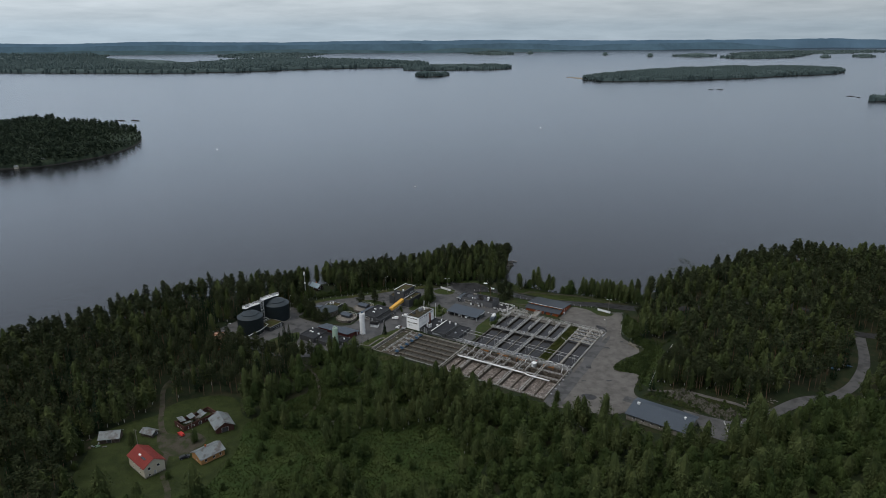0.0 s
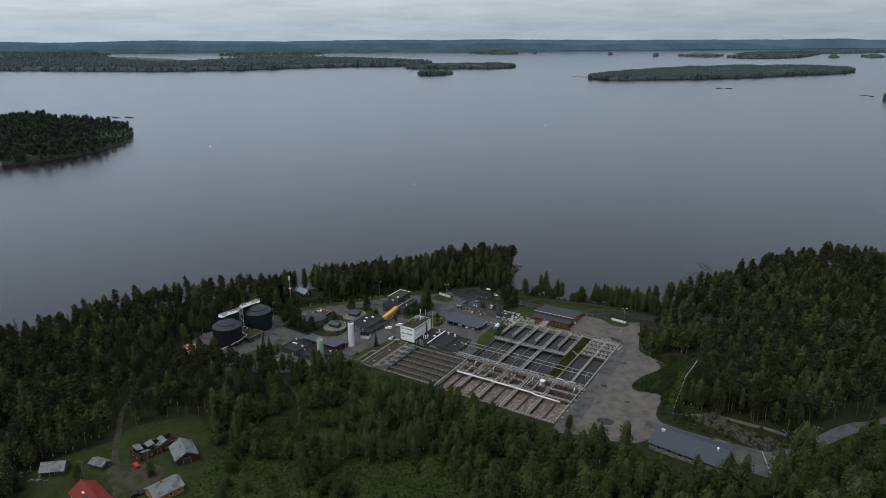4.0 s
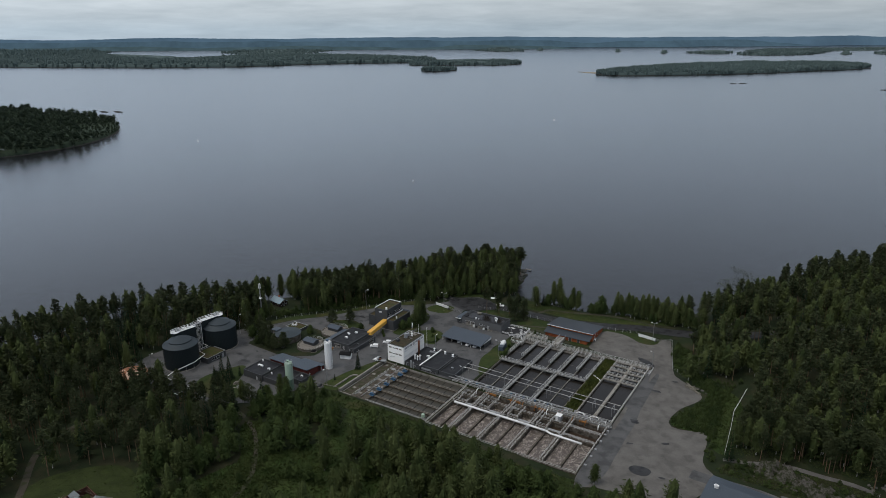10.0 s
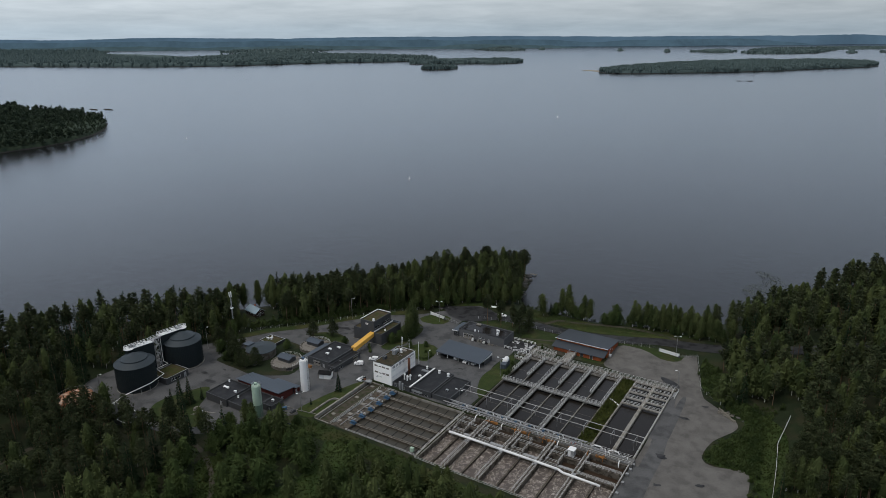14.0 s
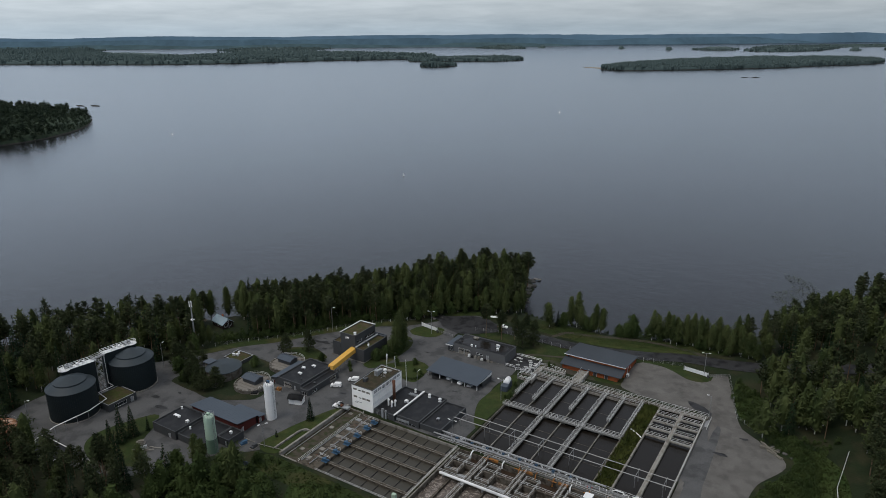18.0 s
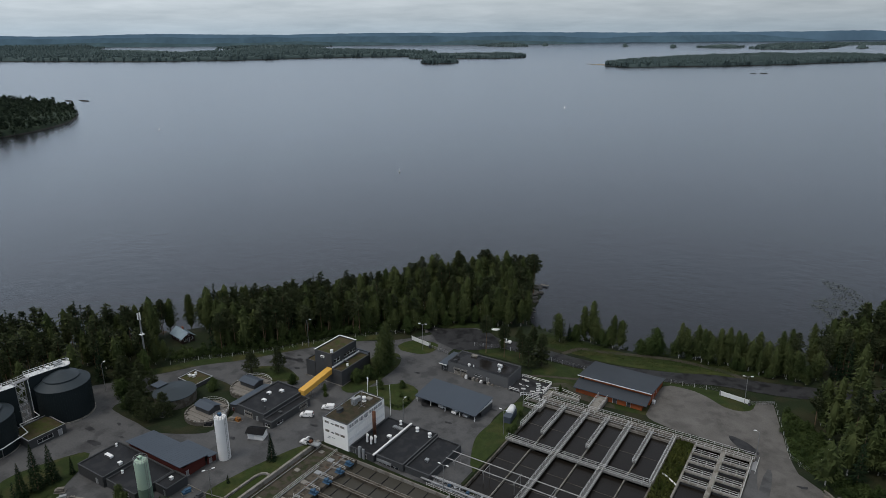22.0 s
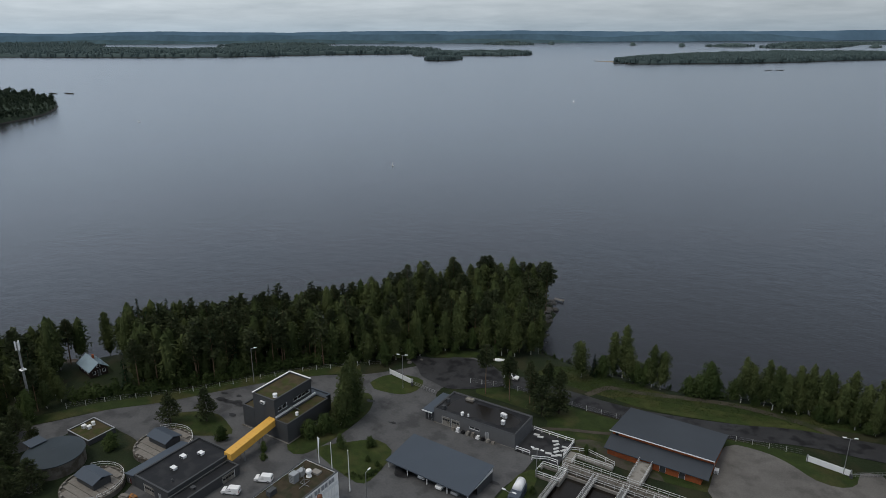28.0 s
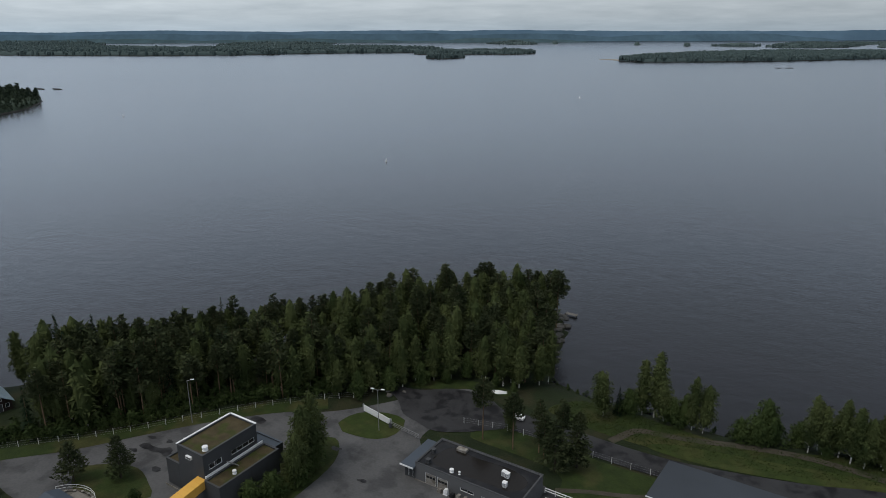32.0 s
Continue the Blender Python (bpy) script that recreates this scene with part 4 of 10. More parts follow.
# far hills, ridge behind ridge, their haze painted in as a paler blue each time
RIDGES = [mat("hazed_hills_near", (0.056, 0.088, 0.098), 1.0, 0.40, 110.0, 18.0, bump=0.0, spec=0.0), mat("hazed_hills_mid", (0.066, 0.110, 0.142), 1.0, 0.35, 220.0, 40.0, bump=0.0, spec=0.0),
          mat("hazed_hills_back", (0.084, 0.138, 0.188), 1.0, 0.22, 300.0, 60.0, bump=0.0, spec=0.0)]
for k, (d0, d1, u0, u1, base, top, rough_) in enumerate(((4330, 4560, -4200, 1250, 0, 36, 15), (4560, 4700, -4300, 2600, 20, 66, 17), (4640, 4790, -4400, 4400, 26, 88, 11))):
    bm = bmesh.new()
    us = np.arange(u0, u1, 22.0)
    front, crest, rear = [], [], []
    for u in us:
        f = min(1.0, (u - u0) / 250, (u1 - u) / 500) if k < 2 else 1.0
        n = noise.fractal(Vector((u * 0.0016, 3.7 * k, 0)), 1.0, 2.2, 5)
        fine = noise.noise(Vector((u * 0.03, 9.1 * k, 0))) * 2.0
        west = np.interp(u, (-4000, -500, 800, 4000), (1.07, 1.03, 0.92, 0.84))
        t = base + ((top - base) * west + rough_ * n + fine) * max(f, 0.02)
        o = 60 * noise.noise(Vector((u * 0.003, 5.0 + k, 0)))
        for lst, dd, z in ((front, d0 + o, LAKE - 2 if k == 0 else base - 8), (crest, (d0 + d1) / 2 + o * 0.5, t), (rear, d1, base - 12)):
            lst.append(bm.verts.new(pose(0, 0, 0, 0, 0, 31.9) @ Vector((u, dd, z))))
    for a, b in ((front, crest), (crest, rear)):
        for i in range(len(us) - 1):
            bm.faces.new((a[i], a[i + 1], b[i + 1], b[i]))
    tagged(part("backdrop", bm, RIDGES[k]), "distant forested ridges painted hazy blue on the horizon", "hills", kind="structure")

# ---- materials of the plant ----
GLASS = mat("dark_window_glass", (0.018, 0.021, 0.024), 0.08, 0.1, 4.0, 1.0, bump=0.0, spec=0.6)
WHITEMETAL = mat("white_painted_metal", (0.74, 0.74, 0.73), 0.45, 0.08, 2.0, 0.2, bump=0.0)
STEELBLUE = mat("blue_grey_paint", (0.085, 0.120, 0.145), 0.5, 0.25, 1.2, 0.1, bump=0.0)
NAVY = mat("dark_blue_paint", (0.030, 0.040, 0.060), 0.5, 0.3, 1.5, 0.1, bump=0.0)
GREYMETAL = mat("grey_sheet_metal", (0.33, 0.34, 0.345), 0.45, 0.15, 1.5, 0.2, metal=0.4, bump=0.0)
BLUE = mat("blue_machine_paint", (0.045, 0.098, 0.165), 0.5, 0.2, 1.0, 0.1, bump=0.0)
ORANGE = mat("rust_orange_paint", (0.27, 0.115, 0.03), 0.7, 0.3, 0.8, 0.1, (0.10, 0.06, 0.035), 0.4, 1.0, bump=0.1)
YELLOW = mat("ochre_yellow_sheet", (0.64, 0.36, 0.072), 0.5, 0.08, 3.0, 0.25, bump=0.0)
BRICK = mat("orange_brick", (0.30, 0.082, 0.028), 0.85, 0.18, 1.6, 0.2, (0.22, 0.06, 0.024), 0.4, 2.5, bump=0.2)
OXIDE = mat("dark_red_sheet", (0.085, 0.022, 0.018), 0.6, 0.15, 2.0, 0.2, bump=0.0)
MINT = mat("mint_green_silo", (0.36, 0.47, 0.37), 0.5, 0.12, 2.0, 0.3, bump=0.0)
MINTDARK = mat("dark_green_skirt", (0.13, 0.20, 0.145), 0.55, 0.15, 2.0, 0.3, bump=0.0)
TANK = mat("charcoal_tank_cladding", (0.014, 0.020, 0.022), 0.5, 0.12, 4.0, 0.3, bump=0.0)
TANKROOF = mat("slate_tank_roof", (0.030, 0.039, 0.045), 0.5, 0.12, 4.0, 0.3, bump=0.0)
RUST = mat("rusty_stack", (0.13, 0.055, 0.030), 0.75, 0.3, 0.8, 0.1, (0.07, 0.035, 0.025), 0.45, 0.8, bump=0.15)
TIMBER = mat("grey_timber", (0.17, 0.155, 0.135), 0.85, 0.3, 0.8, 0.1, bump=0.2)
RUBBER = mat("black_rubber", (0.016, 0.016, 0.017), 0.8, 0.2, 0.5, 0.1, bump=0.0)
REDPAINT = mat("red_paint", (0.42, 0.035, 0.028), 0.5, 0.12, 1.0, 0.1, bump=0.0)
SILVER = mat("silver_car_paint", (0.42, 0.43, 0.44), 0.35, 0.05, 2.0, 0.5, metal=0.5, bump=0.0)
DARKPAINT = mat("dark_car_paint", (0.022, 0.024, 0.028), 0.3, 0.1, 2.0, 0.5, bump=0.0)
STONE = mat("grey_granite", (0.095, 0.090, 0.083), 0.9, 0.3, 1.2, 0.15, (0.09, 0.085, 0.07), 0.45, 1.6, bump=0.4)
TANKWATER = water_mat("still_dark_tank_water", (0.012, 0.010, 0.008), 0.2, ((1.2, 1.0, 0.12, 0.05),))
SETTLE = water_mat("murky_settling_water", (0.046, 0.042, 0.033), 0.4, ((0.9, 1.0, 0.15, 0.08),))
BROWNWATER = water_mat("brown_sludge_water", (0.042, 0.028, 0.019), 0.35, ((0.9, 1.0, 0.25, 0.08),))


def foam_mat():
    """Aerated sludge: brown water veined with pale foam."""
    m, nodes, links, bsdf = shader("foaming_sludge")
    where = nodes.new("ShaderNodeNewGeometry").outputs["Position"]
    warp = nodes.new("ShaderNodeTexNoise")
    warp.inputs["Scale"].default_value, warp.inputs["Detail"].default_value = 0.8, 4.0
    links.new(where, warp.inputs["Vector"])
    add = nodes.new("ShaderNodeVectorMath")
    add.operation = "MULTIPLY_ADD"
    links.new(warp.outputs["Color"], add.inputs[0])
    add.inputs[1].default_value = (2.6, 2.6, 0)
    links.new(where, add.inputs[2])
    swirl = nodes.new("ShaderNodeTexNoise")
    swirl.inputs["Scale"].default_value, swirl.inputs["Detail"].default_value, swirl.inputs["Roughness"].default_value = 0.55, 2.2, 0.5
    swirl.inputs["Distortion"].default_value = 0.9
    links.new(add.outputs[0], swirl.inputs["Vector"])
    shift_ = nodes.new("ShaderNodeMath")
    shift_.operation, shift_.inputs[1].default_value = "SUBTRACT", 0.5
    links.new(swirl.outputs["Fac"], shift_.inputs[0])
    cell = nodes.new("ShaderNodeMath")
    cell.operation = "ABSOLUTE"
    links.new(shift_.outputs[0], cell.inputs[0])
    ramp_ = nodes.new("ShaderNodeValToRGB")
    e = ramp_.color_ramp.elements
    e[0].position, e[0].color = 0.0, (0.50, 0.45, 0.40, 1)
    e[1].position, e[1].color = 0.075, (0.064, 0.050, 0.041, 1)
    k = ramp_.color_ramp.elements.new(0.020)
    k.color = (0.150, 0.122, 0.102, 1)
    links.new(cell.outputs[0], ramp_.inputs[0])
    big = nodes.new("ShaderNodeTexNoise")
    big.inputs["Scale"].default_value = 0.16
    links.new(where, big.inputs["Vector"])
    mix = nodes.new("ShaderNodeMix")
    mix.data_type = "RGBA"
    less = nodes.new("ShaderNodeMath")
    less.operation, less.inputs[1].default_value = "MULTIPLY", 0.4
    links.new(big.outputs["Fac"], less.inputs[0])
    links.new(less.outputs[0], mix.inputs["Factor"])
    links.new(ramp_.outputs[0], mix.inputs["A"])
    mix.inputs["B"].default_value = (0.085, 0.067, 0.055, 1)
    links.new(mix.outputs["Result"], bsdf.inputs["Base Color"])
    bsdf.inputs["Roughness"].default_value = 0.55
    b = nodes.new("ShaderNodeBump")
    b.inputs["Strength"].default_value, b.inputs["Distance"].default_value = 0.4, 0.2
    links.new(cell.outputs[0], b.inputs["Height"])
    links.new(b.outputs[0], bsdf.inputs["Normal"])
    return m


FOAM = foam_mat()

# ---- basin parts ----


def railing(parent, pts, h=1.1, gap=2.2, name="railing", r=0.045, m=None):
    """A tube railing with posts, a top rail and a knee rail along a line of points."""
    bm = bmesh.new()
    for a, b in zip(pts, pts[1:]):
        a, b = Vector(a), Vector(b)
        n = max(1, round((b - a).length / gap))
        for i in range(n + 1):
            p = a.lerp(b, i / n)
            beam(bm, p, p + Vector((0, 0, h)), r * 1.6, r * 1.6)
        for f in (0.5, 1.0):
            beam(bm, a + Vector((0, 0, h * f)), b + Vector((0, 0, h * f)), r * 1.7, r * 1.7)
    return part(name, bm, m or RAIL, parent)


def slab(parent, name, x0, y0, z0, x1, y1, z1, m, label="", local=False):
    return part(name, boxes((x0, y0, z0, x1, y1, z1)), m, parent, label, local=local)


def bridge_y(parent, x, y0, y1, w=1.3, z=0.0, both=True, m=None):
    b = slab(parent, "walkway", x - w / 2, y0, z - 0.28, x + w / 2, y1, z, m or GRATING)
    railing(b, [(x - w / 2 + 0.06, y0, z), (x - w / 2 + 0.06, y1, z)])
    if both:
        railing(b, [(x + w / 2 - 0.06, y0, z), (x + w / 2 - 0.06, y1, z)])
    return b


def bridge_x(parent, y, x0, x1, w=1.3, z=0.0, m=None):
    b = slab(parent, "walkway", x0, y - w / 2, z - 0.28, x1, y + w / 2, z, m or GRATING)
    for o in (-w / 2 + 0.06, w / 2 - 0.06):
        railing(b, [(x0, y + o, z), (x1, y + o, z)])
    return b


# ---- secondary clarifiers ----
clar = thing("clarifier_basin", (20, 0, -2.5), "concrete clarifier basin with dark still water and railed walkways", "basin", "open basins")
for nm, x0, y0, x1, y1 in (("wall", -0.5, -27, 0.0, 25.4), ("wall", 41.0, -27, 41.5, 25.4), ("wall", -0.5, 25.4, 41.5, 25.9), ("wall", -0.5, -27.5, 41.5, -27)):
    slab(clar, nm, x0, y0, -3.2, x1, y1, -0.15, CONCRETE)
slab(clar, "gallery", -1.5, 25.9, -2.6, 62.5, 28.2, -0.3, CONCRETE, "concrete channel deck along the top of the basins")
for y in (23.9, 26.1, 28.1):
    railing(clar, [(-1.2, y, -0.28), (62.3 if y > 26 else 41, y, -0.28)], name="railing")
slab(clar, "channel_wall", 0, 23.3, -3, 41, 23.6, -0.25, PALE)
lanes = [0, 7.1, 14.3, 21.0, 27.8, 34.4, 41.0]
for i in range(6):
    for y0, y1 in ((-27, -0.5), (0.5, 23.3)):
        bm = bmesh.new()
        f = [bm.verts.new(p) for p in ((lanes[i] + 0.02, y0, -1.0), (lanes[i + 1] - 0.02, y0, -1.0), (lanes[i + 1] - 0.02, y1, -1.0), (lanes[i] + 0.02, y1, -1.0))]
        bm.faces.new(f)
        part("water", bm, TANKWATER, clar)
for x in lanes[1:6]:
    slab(clar, "divider", x - 0.14, -27, -3, x + 0.14, 23.3, -0.62 if x in (14.3, 27.8) else -0.5, PALE)
for x in (14.3, 27.8):
    bridge_y(clar, x, -27, 25.4, 1.3)
for x in (7.1, 21.0, 34.4):
    bridge_y(clar, x, 7.4, 25.4, 1.0)
    railing(clar, [(x - 0.5, 7.45, 0), (x + 0.5, 7.45, 0)])
bridge_x(clar, 0.0, -0.8, 41.2, 1.7)
bridge_y(clar, 40.9, 0.8, 25.4, 0.9)
bridge_y(clar, 0.0, 8, 25.4, 0.9)
for i in range(6):
    for k, y in enumerate((-18, -9, 12)):
        slab(clar, "baffle", lanes[i] + 0.3, y + 0.4 * (i % 3), -1.25, lanes[i + 1] - 0.3, y + 0.4 * (i % 3) + 0.1, -0.96, CONCRETE)

# ---- eastern basins ----
east = thing("final_basin", (54.5, 0, -2.5), "concrete basin pair with railed cross beams over dark water", "basin", "open basins")
for x0, y0, x1, y1 in ((46.6, -27, 47.1, 26), (61.4, -27, 62.0, 26), (46.6, -27.6, 62, -27)):
    slab(east, "wall", x0, y0, -3.2, x1, y1, -0.1, PALE)
slab(east, "walkway", 53.8, -27, -2.6, 55.0, 26, -0.05, PALE)
for x0, x1 in ((47.1, 53.8), (55.0, 61.4)):
    bm = bmesh.new()
    bm.faces.new([bm.verts.new(p) for p in ((x0, -27, -1.0), (x1, -27, -1.0), (x1, 25.9, -1.0), (x0, 25.9, -1.0))])
    part("water", bm, TANKWATER, east)
    for y in (25.2, 20.8, 16.2, 11.4, 6.6):
        b = slab(east, "cross_beam", x0 - 0.3, y - 0.5, -0.35, x1 + 0.3, y + 0.5, -0.02, PALE)
        railing(b, [(x0, y - 0.45, 0), (x1, y - 0.45, 0)], gap=2.4)
        railing(b, [(x0, y + 0.45, 0), (x1, y + 0.45, 0)], gap=2.4)
railing(east, [(61.9, -27, -0.1), (61.9, 26, -0.1)])
railing(east, [(63.4, 27.8, -0.9), (63.4, 20, -0.9)])
slab(east, "stair", 62.0, 19.5, -1.6, 63.3, 26.5, -0.6, STEEL)
bm = bmesh.new()
beam(bm, (44.0, 6.0, -0.1), (46.8, 3.0, 0.4), 0.35, 0.3)
beam(bm, (42.2, 7.0, -0.1), (44.0, 6.0, -0.1), 0.35, 0.3)
part("white_duct", bm, WHITEMETAL, east, "white elbow duct")
slab(east, "grass_bed", 41.5, -27, -2, 46.6, 25.8, -0.55, GRASS, "overgrown grass bed between the basins")

# ---- settling basins ----
settle = thing("settling_basin", (-16, -48, -1.5), "weathered concrete settling basin with murky water in long lanes", "basin", "open basins")
SY = [-64.0, -58.7, -53.3, -48.0, -42.7, -37.3, -32.0]
for x0, y0, x1, y1 in ((-31.0, -64.4, -1.0, -64.0), (-1.4, -64, -0.6, -31.6), (-31, -32, -1, -31.5)):
    slab(settle, "wall", x0, y0, -2.0, x1, y1, 0.35, PALE)
LANEWALL = mat("brown_stained_concrete", (0.090, 0.077, 0.061), 0.9, 0.35, 1.6, 0.2, (0.045, 0.038, 0.029), 0.5, 1.4, bump=0.25)
for i, y in enumerate(SY[1:6]):
    slab(settle, "lane_wall", -31, y - 0.5, -2, -1.4, y + 0.5, 0.12, LANEWALL)
    slab(settle, "lane_ledge", -31, y + 0.5, -2, -1.4, y + 0.85, -0.3, CONCRETE)
for i in range(6):
    bm = bmesh.new()
    bm.faces.new([bm.verts.new(p) for p in ((-31, SY[i] + 0.1, -0.55), (-1.4, SY[i] + 0.1, -0.55), (-1.4, SY[i + 1] - 0.1, -0.55), (-31, SY[i + 1] - 0.1, -0.55))])
    part("water", bm, SETTLE, settle)
    for k in range(7):
        x = -28.2 + 4.2 * k
        slab(settle, "scraper_board", x, SY[i] + 0.5, -0.62, x + 0.22, SY[i + 1] - 0.5, -0.42, RUBBER)
slab(settle, "gallery", -38.2, -64.2, -1.5, -31.0, -31.6, 0.5, LANEWALL, "stained concrete deck with hatches and pipes")
BEDEARTH = mat("weedy_brown_bed", (0.060, 0.050, 0.038), 0.95, 0.45, 1.4, 0.2, (0.030, 0.036, 0.016), 0.5, 1.8, bump=0.5)
slab(settle, "kerb", -45.5, -64.5, -2.4, -44.8, -31.5, 1.75, PALE)
for y in (-64.5, -31.9):
    slab(settle, "kerb", -44.8, y, -2.4, -38.2, y + 0.4, 0.9, PALE)
slab(settle, "sunken_bed", -44.8, -64.1, -2.4, -38.2, -31.9, 0.42, BEDEARTH, "brown overgrown bed beside the gallery")
for y in (-58, -44, -34.2):
    slab(settle, "hatch", -42.6, y - 0.6, 0.42, -41.2, y + 0.6, 0.62, PALE)
bm = bmesh.new()
tube(bm, (-43.6, -63.5, 0.75), (-43.6, -32.4, 0.75), 0.12, n=6)
part("bed_pipe", bm, STEEL, settle)
for i, y in enumerate((-34.7, -38.6, -43.6, -48.8, -54.1, -59.1)):
    drive = part("scraper_drive", boxes((-32.6, y - 0.9, 0.5, -30.4, y + 0.9, 0.62), (-32.2, y - 0.6, 0.62, -31.1, y + 0.1, 1.55), (-31.1, y - 0.35, 0.62, -30.5, y + 0.35, 1.15)), BLUE, settle, "blue geared scraper drive")
    bm = bmesh.new()
    tube(bm, (-31.9, y + 0.15, 1.0), (-31.9, y + 0.85, 1.0), 0.32, n=10)
    part("motor", bm, BLUE, drive)
    slab(settle, "drive_frame", -34.8, y - 0.3, 0.5, -32.6, y + 0.3, 1.1, TIMBER)
    railing(settle, [(-34.8, y + 1.4, 0.5), (-30.8, y + 1.4, 0.5)], h=1.0)
for k, (x, y) in enumerate(((-37, -36), (-36.2, -42), (-36.6, -47), (-36.3, -55), (-36.9, -60.5))):
    slab(settle, "hatch", x - 0.9, y - 0.7, 0.5, x + 0.9, y + 0.7, 0.75, GREYMETAL if k < 2 else PALE)
bm = bmesh.new()
for x, y0, y1 in ((-34.4, -63, -33), (-37.6, -63, -40)):
    tube(bm, (x, y0, 0.85), (x, y1, 0.85), 0.16)
part("gallery_pipe", bm, STEEL, settle)
railing(settle, [(-38.0, -64, 0.5), (-38.0, -32, 0.5)])
railing(settle, [(-0.9, -63.6, 0.35), (-0.9, -32, 0.35)], h=0.9)
for y in SY[1:6]:
    slab(settle, "scraper_rail", -30.6, y - 0.46, 0.12, -1.6, y - 0.36, 0.24, PALE)
    slab(settle, "scraper_rail", -30.6, y + 0.36, 0.12, -1.6, y + 0.46, 0.24, PALE)
grng = np.random.default_rng(23)
for k in range(26):
    y, x = -63 + 1.2 * k, float(grng.uniform(-37.6, -33.6))
    bm = bmesh.new()
    ln = float(grng.uniform(0.8, 2.6))
    if k % 3:
        tube(bm, (x, y, 0.66), (min(x + ln, -31.2), y + float(grng.uniform(-0.3, 0.3)), 0.66), 0.09, n=6)
    else:
        tube(bm, (x, y, 0.62), (x, min(y + ln, -32.2), 0.62), 0.12, n=6)
    part("deck_pipe", bm, (RUST, STEEL, TIMBER, CONCRETE)[k % 4], settle)
railing(settle, [(-31, -64.2, 0.35), (-1, -64.2, 0.35)], h=0.9)
slab(settle, "end_channel", -1.4, -64, -1.5, -0.1, -31.6, 0.3, PALE)
slab(settle, "control_cabinet", -4.2, -62.6, 0.2, -3.0, -61.6, 1.6, MINT, "pale green control cabinet")
bm = bmesh.new()
arc = [(-48.6, -63), (-48.4, -56.5), (-48.2, -53), (-47.7, -51.4), (-46.7, -50.6), (-45.4, -50.6)]
for a, b in zip(arc, arc[1:]):
    beam(bm, (*a, gz(*a) + 0.35), (*b, gz(*b) + 0.35), 0.55, 0.6)
part("curb_pipe", bm, PALE, settle)

# ---- aeration basins ----
AGED = mat("aged_brown_concrete", (0.112, 0.099, 0.082), 0.9, 0.45, 1.2, 0.2, (0.046, 0.038, 0.029), 0.5, 1.4, bump=0.25)
aer = thing("aeration_basin", (30, -47, -1.5), "concrete aeration basin with foaming brown sludge in parallel lanes", "basin", "open basins")
AX = [-0.6, 9.6, 22.4, 35.2, 48.2, 61.2]
AF, AB = -63.6, -32.0
slab(aer, "wall", -0.6, AF - 0.5, -2.5, 61.8, AF, 0.0, AGED)
slab(aer, "wall", -0.6, AB, -2.5, 61.8, AB + 0.5, 0.0, AGED)
slab(aer, "wall", 61.2, AF, -2.5, 61.8, AB, 0.0, AGED)
slab(aer, "wall", -0.6, AF, -2.5, 0.0, AB, 0.0, AGED)
front_walk = slab(aer, "walkway", -0.6, AF - 1.6, -0.25, 61.8, AF - 0.5, 0.0, AGED)
railing(front_walk, [(-0.5, AF - 1.5, 0), (61.7, AF - 1.5, 0)])
for i, x in enumerate(AX[1:5]):
    w = slab(aer, "lane_wall", x - 0.62, AF, -2.5, x + 0.62, AB, 0.0, AGED)
    railing(w, [(x - 0.56, AF, 0), (x - 0.56, AB, 0)])
    railing(w, [(x + 0.56, AF, 0), (x + 0.56, AB, 0)])
    part("pipe_stile", boxes((x - 0.5, -47.6, 0.0, x + 0.5, -45.4, 0.65)), STEEL, aer)
